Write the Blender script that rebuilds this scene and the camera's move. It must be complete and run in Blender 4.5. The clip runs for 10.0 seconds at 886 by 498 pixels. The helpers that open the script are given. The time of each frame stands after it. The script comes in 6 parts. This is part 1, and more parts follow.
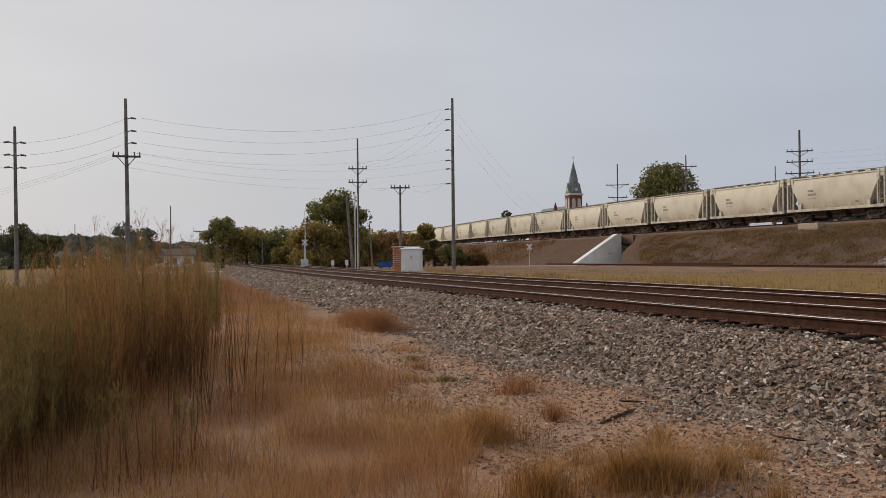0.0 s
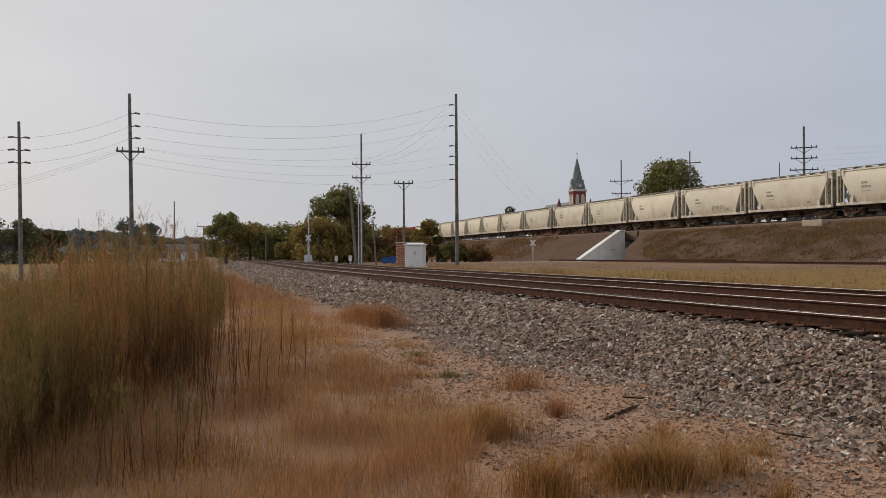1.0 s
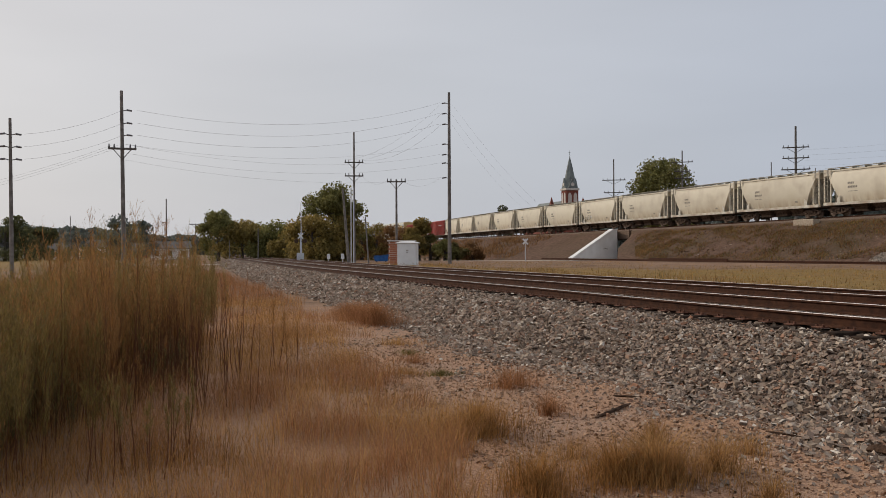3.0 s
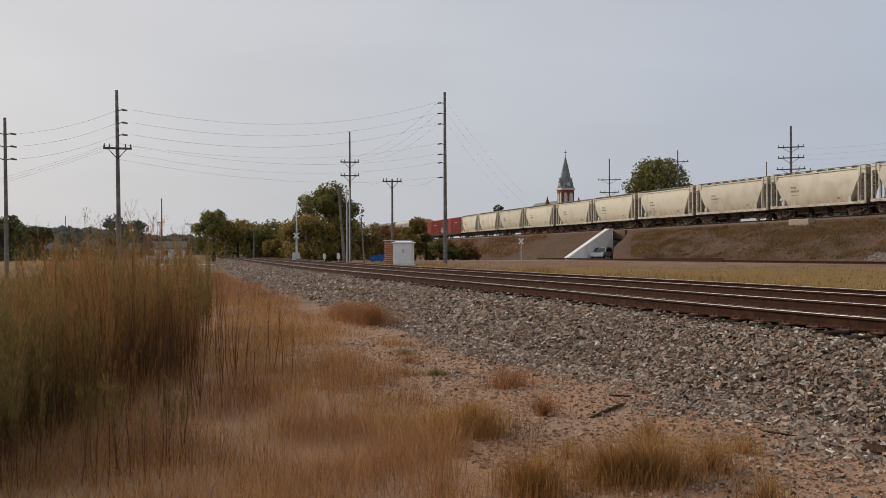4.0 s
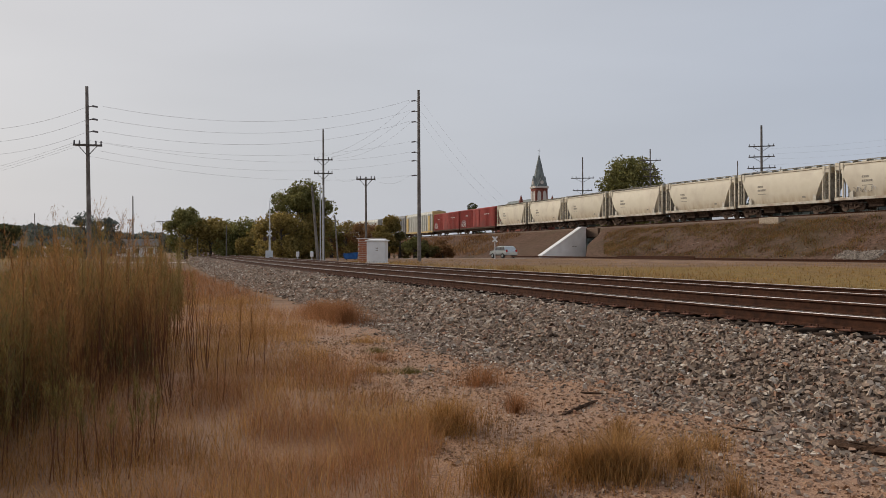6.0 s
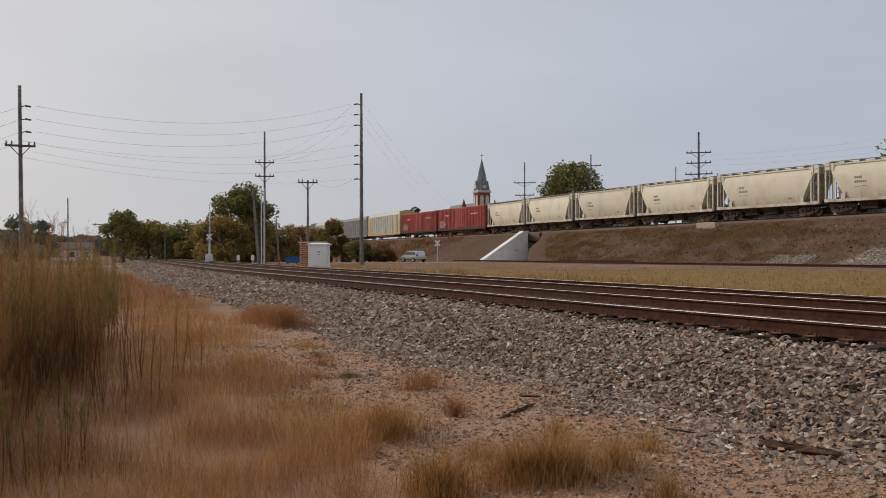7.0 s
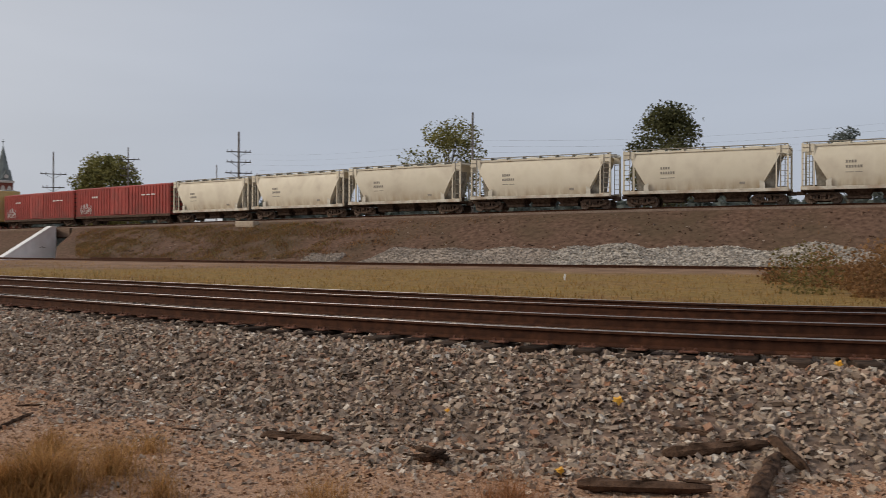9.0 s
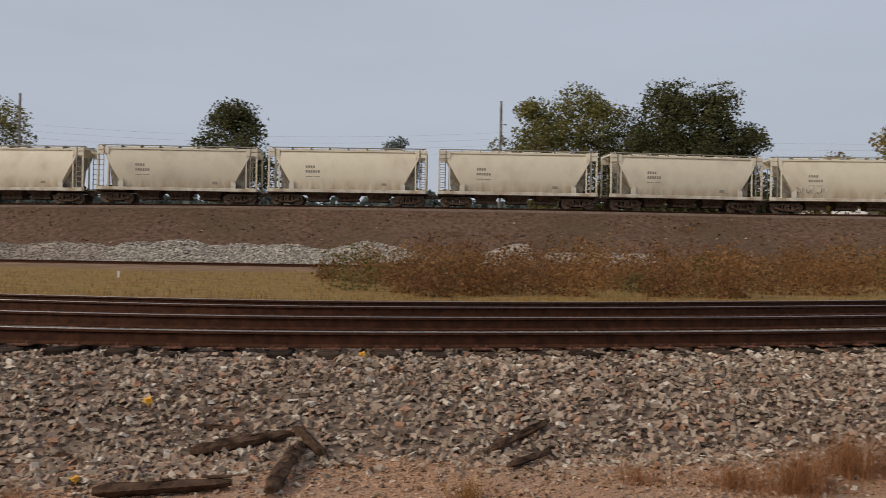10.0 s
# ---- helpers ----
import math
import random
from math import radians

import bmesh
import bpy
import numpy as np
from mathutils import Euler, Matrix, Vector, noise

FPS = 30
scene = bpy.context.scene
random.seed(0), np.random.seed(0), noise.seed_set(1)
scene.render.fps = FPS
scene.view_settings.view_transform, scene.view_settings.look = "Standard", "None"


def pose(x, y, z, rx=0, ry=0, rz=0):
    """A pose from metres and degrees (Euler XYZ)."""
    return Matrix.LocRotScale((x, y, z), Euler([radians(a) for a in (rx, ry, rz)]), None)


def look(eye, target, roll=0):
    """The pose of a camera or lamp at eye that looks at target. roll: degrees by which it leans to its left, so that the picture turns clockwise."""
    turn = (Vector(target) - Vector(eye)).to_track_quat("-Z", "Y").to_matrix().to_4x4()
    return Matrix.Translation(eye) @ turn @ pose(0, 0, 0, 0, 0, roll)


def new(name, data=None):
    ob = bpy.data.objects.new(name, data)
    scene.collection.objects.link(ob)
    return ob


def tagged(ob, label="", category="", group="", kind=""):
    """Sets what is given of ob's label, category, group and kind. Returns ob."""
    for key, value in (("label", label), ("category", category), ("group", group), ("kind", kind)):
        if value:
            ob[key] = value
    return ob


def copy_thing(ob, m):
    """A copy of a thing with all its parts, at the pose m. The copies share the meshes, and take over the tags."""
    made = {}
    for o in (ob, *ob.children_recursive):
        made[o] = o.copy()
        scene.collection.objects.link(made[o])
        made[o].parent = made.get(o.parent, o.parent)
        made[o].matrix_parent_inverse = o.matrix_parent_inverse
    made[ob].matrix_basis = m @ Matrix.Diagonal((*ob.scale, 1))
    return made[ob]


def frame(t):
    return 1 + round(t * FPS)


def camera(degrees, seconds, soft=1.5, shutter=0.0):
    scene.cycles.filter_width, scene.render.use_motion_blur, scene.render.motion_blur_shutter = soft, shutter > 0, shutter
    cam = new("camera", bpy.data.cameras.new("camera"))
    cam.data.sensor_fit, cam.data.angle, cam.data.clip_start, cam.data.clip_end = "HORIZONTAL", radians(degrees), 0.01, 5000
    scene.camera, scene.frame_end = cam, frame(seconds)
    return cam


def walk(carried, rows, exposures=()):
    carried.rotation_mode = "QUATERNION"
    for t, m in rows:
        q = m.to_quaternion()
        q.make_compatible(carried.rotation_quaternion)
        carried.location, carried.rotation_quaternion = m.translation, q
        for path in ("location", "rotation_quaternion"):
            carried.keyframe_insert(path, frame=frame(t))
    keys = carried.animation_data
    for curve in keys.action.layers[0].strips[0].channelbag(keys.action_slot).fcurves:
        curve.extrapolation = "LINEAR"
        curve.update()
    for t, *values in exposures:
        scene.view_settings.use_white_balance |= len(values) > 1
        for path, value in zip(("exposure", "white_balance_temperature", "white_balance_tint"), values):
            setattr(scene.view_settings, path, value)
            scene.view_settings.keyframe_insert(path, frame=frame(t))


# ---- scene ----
EYE = 1.65
cam = camera(51.24, 10.0, soft=0.85, shutter=0.12)
walk(cam, [
    (0, pose(-0.308, -0.181, EYE, 90.51, 0.54, 47.22)),
    (0.5, pose(-0.309, -0.183, EYE, 90.26, 0.38, 47.38)),
    (1, pose(-0.310, -0.183, EYE, 90.25, 0.40, 47.43)),
    (1.5, pose(-0.309, -0.182, EYE, 90.25, 0.30, 47.32)),
    (2, pose(-0.308, -0.181, EYE, 90.20, 0.31, 47.25)),
    (2.5, pose(-0.307, -0.180, EYE, 90.16, 0.26, 47.11)),
    (4, pose(-0.304, -0.177, EYE, 90.13, 0.25, 46.71)),
    (4.5, pose(-0.303, -0.176, EYE, 90.12, 0.19, 46.51)),
    (5, pose(-0.299, -0.172, EYE, 90.18, 0.08, 46.03)),
    (5.5, pose(-0.295, -0.167, EYE, 90.04, 0.19, 45.39)),
    (6.8, pose(-0.279, -0.151, EYE, 90.26, 0.17, 43.32)),
    (7, pose(-0.264, -0.138, EYE, 90.23, 0.14, 41.56)),
    (7.5, pose(-0.219, -0.102, EYE, 90.17, 0.17, 36.13)),
    (8, pose(-0.158, -0.062, EYE, 89.95, -0.02, 29.41)),
    (8.5, pose(-0.096, -0.032, EYE, 90.05, -0.05, 23.01)),
    (9, pose(-0.000, -0.000, EYE, 90.12, -0.23, 13.71)),
    (9.5, pose(0.138, 0.018, EYE, 90.14, -0.74, 0.77)),
    (10, pose(0.283, 0.003, EYE, 90.22, -0.94, -12.69)),
])

# ---------- sky and sun: thin high overcast, sun low behind it to the west ----------
SUN_ROT, SUN_EL = radians(-105), radians(32)
world = bpy.data.worlds.new("sky")
scene.world = world
world.use_nodes = True
wn, wl = world.node_tree.nodes, world.node_tree.links
wn.clear()
w_out, w_bg = wn.new("ShaderNodeOutputWorld"), wn.new("ShaderNodeBackground")
w_sky = wn.new("ShaderNodeTexSky")
w_sky.sky_type, w_sky.sun_disc = "NISHITA", False
w_sky.sun_elevation, w_sky.sun_rotation = SUN_EL, SUN_ROT
w_sky.dust_density, w_sky.air_density, w_sky.ozone_density = 3.0, 1.2, 1.0
w_co = wn.new("ShaderNodeTexCoord")
w_dot = wn.new("ShaderNodeVectorMath")
w_dot.operation = "DOT_PRODUCT"
w_dot.inputs[1].default_value = (math.sin(SUN_ROT) * math.cos(SUN_EL), math.cos(SUN_ROT) * math.cos(SUN_EL), math.sin(SUN_EL))
wl.new(w_co.outputs["Generated"], w_dot.inputs[0])
w_ramp = wn.new("ShaderNodeValToRGB")
w_ramp.color_ramp.elements[0].position, w_ramp.color_ramp.elements[0].color = 0.15, (0.47, 0.512, 0.60, 1)
w_ramp.color_ramp.elements[1].position, w_ramp.color_ramp.elements[1].color = 1.0, (0.72, 0.69, 0.685, 1)
w_el = w_ramp.color_ramp.elements.new(0.55)
w_el.color = (0.565, 0.58, 0.625, 1)
wl.new(w_dot.outputs["Value"], w_ramp.inputs[0])
w_map = wn.new("ShaderNodeMapping")
w_map.inputs["Scale"].default_value = (1.5, 1.5, 7)
w_noise = wn.new("ShaderNodeTexNoise")
w_noise.inputs["Scale"].default_value, w_noise.inputs["Detail"].default_value = 1.6, 3
wl.new(w_co.outputs["Generated"], w_map.inputs[0])
wl.new(w_map.outputs[0], w_noise.inputs["Vector"])
w_cl = wn.new("ShaderNodeMapRange")
w_cl.inputs["To Min"].default_value, w_cl.inputs["To Max"].default_value = 8.9, 10.9
wl.new(w_noise.outputs[0], w_cl.inputs[0])
w_scale = wn.new("ShaderNodeVectorMath")
w_scale.operation = "SCALE"
wl.new(w_ramp.outputs[0], w_scale.inputs[0])
wl.new(w_cl.outputs[0], w_scale.inputs["Scale"])
w_mix = wn.new("ShaderNodeMix")
w_mix.data_type = "RGBA"
w_mix.inputs["Factor"].default_value = 0.9
wl.new(w_sky.outputs[0], w_mix.inputs["A"])
wl.new(w_scale.outputs[0], w_mix.inputs["B"])
wl.new(w_mix.outputs["Result"], w_bg.inputs["Color"])
w_bg.inputs["Strength"].default_value = 0.1
wl.new(w_bg.outputs[0], w_out.inputs["Surface"])
sun_data = bpy.data.lights.new("sun", "SUN")
sun_data.energy, sun_data.angle, sun_data.color = 1.9, radians(16), (1.0, 0.89, 0.76)
sun = new("sun", sun_data)
sun.matrix_world = look((0, 0, 60), (-60 * math.sin(SUN_ROT) * math.cos(SUN_EL), -60 * math.cos(SUN_ROT) * math.cos(SUN_EL), 60 - 60 * math.sin(SUN_EL)))
scene.view_settings.exposure = 0.0

# ---------- materials ----------
def material(name, low, high, rough=0.8, scale=6.0, bump=0.3, bump_scale=30.0, metal=0.0, stain=None, stain_scale=0.6,
             stain_amount=0.5, island=0.0, spec=0.3, random_object=0.0, shift=False):
    """Two colours mixed by noise, a second broad stain, fine relief, and optional change from piece to piece."""
    m = bpy.data.materials.new(name)
    m.use_nodes = True
    n, l = m.node_tree.nodes, m.node_tree.links
    b = n["Principled BSDF"]
    b.inputs["Roughness"].default_value, b.inputs["Metallic"].default_value = rough, metal
    b.inputs["Specular IOR Level"].default_value = spec
    place = n.new("ShaderNodeTexCoord").outputs["Object"]
    if shift:
        far, add = n.new("ShaderNodeVectorMath"), n.new("ShaderNodeVectorMath")
        far.operation, add.operation = "SCALE", "ADD"
        far.inputs[0].default_value = (91.0, 37.0, 53.0)
        l.new(n.new("ShaderNodeObjectInfo").outputs["Random"], far.inputs["Scale"])
        l.new(place, add.inputs[0])
        l.new(far.outputs[0], add.inputs[1])
        place = add.outputs[0]
    n1 = n.new("ShaderNodeTexNoise")
    n1.inputs["Scale"].default_value, n1.inputs["Detail"].default_value = scale, 5
    l.new(place, n1.inputs["Vector"])
    ramp = n.new("ShaderNodeValToRGB")
    e = ramp.color_ramp.elements
    e[0].position, e[0].color, e[1].position, e[1].color = 0.32, (*low, 1), 0.68, (*high, 1)
    l.new(n1.outputs[0], ramp.inputs[0])
    out = ramp.outputs[0]
    if stain:
        n2 = n.new("ShaderNodeTexNoise")
        n2.inputs["Scale"].default_value, n2.inputs["Detail"].default_value = stain_scale, 6
        l.new(place, n2.inputs["Vector"])
        r2 = n.new("ShaderNodeMapRange")
        r2.inputs["From Min"].default_value, r2.inputs["From Max"].default_value = 0.45, 0.68
        r2.inputs["To Max"].default_value = stain_amount
        l.new(n2.outputs[0], r2.inputs[0])
        mx = n.new("ShaderNodeMix")
        mx.data_type = "RGBA"
        mx.inputs["B"].default_value = (*stain, 1)
        l.new(r2.outputs[0], mx.inputs["Factor"])
        l.new(out, mx.inputs["A"])
        out = mx.outputs["Result"]
    if island or random_object:
        src = n.new("ShaderNodeNewGeometry").outputs["Random Per Island"] if island else n.new("ShaderNodeObjectInfo").outputs["Random"]
        amount = island or random_object
        mr = n.new("ShaderNodeMapRange")
        mr.inputs["To Min"].default_value, mr.inputs["To Max"].default_value = 1 - amount, 1 + amount
        l.new(src, mr.inputs[0])
        hsv = n.new("ShaderNodeHueSaturation")
        l.new(mr.outputs[0], hsv.inputs["Value"])
        l.new(out, hsv.inputs["Color"])
        out = hsv.outputs[0]
    l.new(out, b.inputs["Base Color"])
    if bump:
        n3 = n.new("ShaderNodeTexNoise")
        n3.inputs["Scale"].default_value, n3.inputs["Detail"].default_value = bump_scale, 4
        l.new(place, n3.inputs["Vector"])
        bp = n.new("ShaderNodeBump")
        bp.inputs["Strength"].default_value, bp.inputs["Distance"].default_value = bump, 0.02
        l.new(n3.outputs[0], bp.inputs["Height"])
        l.new(bp.outputs[0], b.inputs["Normal"])
    return m


def leafy(name, low, high, island=0.45):
    """Foliage: colour by clump, light passes through a little."""
    m = material(name, low, high, rough=0.7, scale=0.35, bump=0, island=island, spec=0.2)
    n, l = m.node_tree.nodes, m.node_tree.links
    b = n["Principled BSDF"]
    tr, mix = n.new("ShaderNodeBsdfTranslucent"), n.new("ShaderNodeMixShader")
    mix.inputs[0].default_value = 0.45
    l.new(b.inputs["Base Color"].links[0].from_socket, tr.inputs["Color"])
    l.new(b.outputs[0], mix.inputs[1])
    l.new(tr.outputs[0], mix.inputs[2])
    l.new(mix.outputs[0], n["Material Output"].inputs["Surface"])
    return m


M_RAIL = material("rail_rust", (0.034, 0.014, 0.008), (0.080, 0.032, 0.016), rough=0.8, scale=9, metal=0.1, bump_scale=60, spec=0.15)
M_RAILHEAD = material("rail_head", (0.17, 0.155, 0.15), (0.30, 0.28, 0.27), rough=0.38, scale=20, metal=0.9, bump=0.05)
M_TIE = material("tie_wood", (0.020, 0.015, 0.012), (0.075, 0.050, 0.036), rough=0.95, scale=7, bump_scale=40, random_object=0.5, spec=0.04)
M_PLATE = material("plate_steel", (0.08, 0.035, 0.022), (0.18, 0.08, 0.05), rough=0.8, scale=20, metal=0.2)
def stone_material(name, tones):
    """Crushed stone: each piece takes one of several tones, with fine mottling."""
    m = material(name, (0.75, 0.73, 0.71), (1.0, 1.0, 1.0), rough=0.92, scale=14, bump=0.35, bump_scale=60, spec=0.12)
    n, l = m.node_tree.nodes, m.node_tree.links
    b = n["Principled BSDF"]
    mottle = b.inputs["Base Color"].links[0].from_socket
    ramp, mx = n.new("ShaderNodeValToRGB"), n.new("ShaderNodeMix")
    e = ramp.color_ramp.elements
    for at, tone in tones[1:-1]:
        e.new(at).color = (*tone, 1)
    e[0].position, e[0].color = tones[0][0], (*tones[0][1], 1)
    e[len(e) - 1].position, e[len(e) - 1].color = tones[-1][0], (*tones[-1][1], 1)
    l.new(n.new("ShaderNodeNewGeometry").outputs["Random Per Island"], ramp.inputs[0])
    mx.data_type, mx.blend_type = "RGBA", "MULTIPLY"
    mx.inputs["Factor"].default_value = 1.0
    l.new(ramp.outputs[0], mx.inputs["A"])
    l.new(mottle, mx.inputs["B"])
    l.new(mx.outputs["Result"], b.inputs["Base Color"])
    return m


M_STONE = stone_material("ballast_stone", [(0.0, (0.15, 0.105, 0.078)), (0.2, (0.27, 0.205, 0.152)), (0.42, (0.39, 0.312, 0.24)), (0.6, (0.35, 0.245, 0.18)), (0.74, (0.48, 0.39, 0.305)), (0.83, (0.34, 0.175, 0.105)), (0.93, (0.54, 0.455, 0.365)), (1.0, (0.74, 0.66, 0.56))])
M_BED = material("ballast_bed", (0.10, 0.068, 0.050), (0.25, 0.19, 0.148), rough=0.95, scale=11, bump=0.9, bump_scale=16, stain=(0.12, 0.065, 0.045), stain_amount=0.5, spec=0.1)
M_PILE = material("crushed_rock", (0.27, 0.235, 0.195), (0.47, 0.425, 0.365), rough=0.95, scale=4.0, bump=0.8, bump_scale=9, island=0.4, spec=0.1)
M_PILEFINE = material("crushed_gravel", (0.25, 0.205, 0.165), (0.37, 0.315, 0.26), rough=0.95, scale=6.0, bump=0.7, bump_scale=14, island=0.3, spec=0.1)
M_EMBANK = material("embankment_earth", (0.072, 0.042, 0.029), (0.165, 0.102, 0.071), rough=0.95, scale=2.6, bump=1.0, bump_scale=5, stain=(0.085, 0.064, 0.038), stain_scale=0.16, stain_amount=0.6, spec=0.08)
M_HOPPER = material("hopper_paint", (0.68, 0.615, 0.475), (0.79, 0.73, 0.59), rough=0.55, scale=0.5, bump=0.05, bump_scale=3, stain=(0.40, 0.32, 0.22), stain_scale=0.5, stain_amount=0.5, random_object=0.10, shift=True)

M_RED = material("boxcar_red", (0.27, 0.035, 0.028), (0.38, 0.06, 0.045), rough=0.6, scale=0.8, bump=0.05, stain=(0.17, 0.045, 0.035), stain_scale=0.5, stain_amount=0.6, shift=True)

def add_rust_band(m, low_z, high_z, colour, amount):
    """Rust washed down onto the lower edge of a painted side, broken by streaks."""
    n, l = m.node_tree.nodes, m.node_tree.links
    b = n["Principled BSDF"]
    old = b.inputs["Base Color"].links[0].from_socket
    co, sep, mp, st = n.new("ShaderNodeTexCoord"), n.new("ShaderNodeSeparateXYZ"), n.new("ShaderNodeMapping"), n.new("ShaderNodeTexNoise")
    l.new(co.outputs["Object"], sep.inputs[0])
    mp.inputs["Scale"].default_value = (2.2, 2.2, 0.25)
    l.new(co.outputs["Object"], mp.inputs[0])
    st.inputs["Scale"].default_value, st.inputs["Detail"].default_value = 1.0, 5
    l.new(mp.outputs[0], st.inputs["Vector"])
    mr = n.new("ShaderNodeMapRange")
    mr.inputs["From Min"].default_value, mr.inputs["From Max"].default_value = high_z, low_z
    l.new(sep.outputs["Z"], mr.inputs[0])
    mul = n.new("ShaderNodeMath")
    mul.operation = "MULTIPLY"
    sc = n.new("ShaderNodeMapRange")
    sc.inputs["From Min"].default_value, sc.inputs["From Max"].default_value, sc.inputs["To Max"].default_value = 0.35, 0.65, amount
    l.new(st.outputs[0], sc.inputs[0])
    l.new(mr.outputs[0], mul.inputs[0])
    l.new(sc.outputs[0], mul.inputs[1])
    mx = n.new("ShaderNodeMix")
    mx.data_type = "RGBA"
    mx.inputs["B"].default_value = (*colour, 1)
    l.new(mul.outputs[0], mx.inputs["Factor"])
    l.new(old, mx.inputs["A"])
    l.new(mx.outputs["Result"], b.inputs["Base Color"])


add_rust_band(M_HOPPER, 1.2, 2.3, (0.38, 0.25, 0.12), 0.65)
add_rust_band(M_RED, 1.0, 2.4, (0.14, 0.05, 0.04), 0.8)
M_SILL = material("sill_paint", (0.50, 0.46, 0.38), (0.66, 0.62, 0.52), rough=0.6, scale=2, bump=0.1, stain=(0.3, 0.18, 0.1), stain_scale=1.2, stain_amount=0.6)
M_DARK = material("car_underframe", (0.045, 0.030, 0.022), (0.125, 0.085, 0.062), rough=0.9, scale=4, spec=0.1)
M_WHEEL = material("wheel_steel", (0.085, 0.058, 0.042), (0.20, 0.145, 0.11), rough=0.6, scale=6, metal=0.3)
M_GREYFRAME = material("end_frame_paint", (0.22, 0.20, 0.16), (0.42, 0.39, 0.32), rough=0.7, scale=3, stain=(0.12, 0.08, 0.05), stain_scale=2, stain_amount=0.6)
M_YELLOW = material("rack_yellow", (0.50, 0.34, 0.11), (0.62, 0.44, 0.17), rough=0.6, scale=1.2, stain=(0.4, 0.3, 0.18), stain_amount=0.5)
M_RACKGREY = material("rack_panel", (0.36, 0.36, 0.31), (0.50, 0.50, 0.45), rough=0.5, scale=1.0, metal=0.2, stain=(0.3, 0.28, 0.22), stain_amount=0.5)
M_RACKDARK = material("rack_panel_dark", (0.13, 0.13, 0.13), (0.22, 0.22, 0.215), rough=0.6, scale=1.0, stain=(0.3, 0.28, 0.24), stain_amount=0.3)
M_MARK = material("lettering_paint", (0.24, 0.215, 0.175), (0.32, 0.29, 0.24), rough=0.7, bump=0)
M_MARKWHITE = material("white_lettering", (0.6, 0.58, 0.55), (0.72, 0.7, 0.66), rough=0.7, bump=0)
M_POLE = material("weathered_pole", (0.13, 0.115, 0.10), (0.26, 0.235, 0.21), rough=0.9, scale=3, bump_scale=40, stain=(0.09, 0.075, 0.06), stain_scale=0.5, stain_amount=0.6)
M_STEELPOLE = material("galvanised_pole", (0.50, 0.51, 0.52), (0.64, 0.65, 0.66), rough=0.5, scale=2, metal=0.4)
M_ARM = material("crossarm_wood", (0.07, 0.06, 0.052), (0.16, 0.14, 0.12), rough=0.9, scale=5)
M_INSUL = material("porcelain", (0.12, 0.11, 0.11), (0.2, 0.19, 0.19), rough=0.3, bump=0)
M_WIRE = material("weathered_wire", (0.30, 0.30, 0.31), (0.40, 0.40, 0.41), rough=0.6, metal=0.3, bump=0)
M_WHITE = material("white_paint", (0.74, 0.735, 0.72), (0.82, 0.815, 0.80), rough=0.5, scale=1.5, bump=0.05, stain=(0.6, 0.58, 0.53), stain_scale=1.0, stain_amount=0.35)
M_CONCRETE = material("white_concrete", (0.76, 0.745, 0.72), (0.87, 0.86, 0.835), rough=0.85, scale=0.8, bump=0.2, stain=(0.60, 0.56, 0.50), stain_scale=0.35, stain_amount=0.35)
M_BRICK = material("red_brick", (0.15, 0.045, 0.032), (0.25, 0.082, 0.056), rough=0.9, scale=3.0, bump_scale=12, stain=(0.12, 0.05, 0.04), stain_amount=0.4)
M_ORANGEBRICK = material("orange_brick", (0.36, 0.13, 0.07), (0.48, 0.20, 0.11), rough=0.9, scale=5.0)
M_SPIRE = material("spire_slate", (0.12, 0.135, 0.13), (0.20, 0.215, 0.205), rough=0.7, scale=1.5, stain=(0.26, 0.30, 0.27), stain_amount=0.4)
M_LIMESTONE = material("pale_stone", (0.5, 0.45, 0.4), (0.62, 0.57, 0.5), rough=0.85)
M_BARK = material("bark", (0.05, 0.04, 0.032), (0.12, 0.10, 0.08), rough=0.95, scale=5, bump_scale=25)
M_ROAD = material("pale_road", (0.40, 0.35, 0.295), (0.54, 0.48, 0.41), rough=0.95, scale=1.2, bump=0.3, stain=(0.25, 0.2, 0.16), stain_scale=0.2, stain_amount=0.5)
M_BLUE = material("dumpster_blue", (0.012, 0.07, 0.22), (0.03, 0.12, 0.32), rough=0.5, scale=3)
M_SILVER = material("silver_car_paint", (0.40, 0.43, 0.43), (0.46, 0.49, 0.49), rough=0.28, metal=0.6, bump=0, spec=0.5)
M_GLASS = material("dark_car_glass", (0.012, 0.014, 0.016), (0.02, 0.022, 0.025), rough=0.06, bump=0, spec=0.6)
M_TYRE = material("tyre_rubber", (0.014, 0.014, 0.014), (0.03, 0.03, 0.03), rough=0.85)
M_LAMPRED = material("tail_lamp_red", (0.35, 0.01, 0.01), (0.45, 0.02, 0.02), rough=0.2, bump=0)
M_LOG = material("rotten_timber", (0.028, 0.016, 0.010), (0.125, 0.075, 0.049), rough=0.95, scale=9, bump=0.9, bump_scale=45, spec=0.08)
M_LEAFYEL = material("yellow_leaf", (0.62, 0.30, 0.03), (0.72, 0.40, 0.06), rough=0.6, bump=0)
L_OAK = leafy("oak_leaves", (0.13, 0.13, 0.042), (0.245, 0.22, 0.078))
L_GOLD = leafy("turning_leaves", (0.205, 0.158, 0.048), (0.345, 0.25, 0.08))
L_DARK = leafy("dark_leaves", (0.066, 0.072, 0.032), (0.135, 0.132, 0.056))
L_RUST = leafy("rust_leaves", (0.17, 0.088, 0.038), (0.29, 0.16, 0.068))
# greyed leaf colour: distance haze is painted into the foliage itself
L_HAZE = leafy("haze_tinted_leaves", (0.10, 0.12, 0.105), (0.17, 0.19, 0.17), island=0.3)
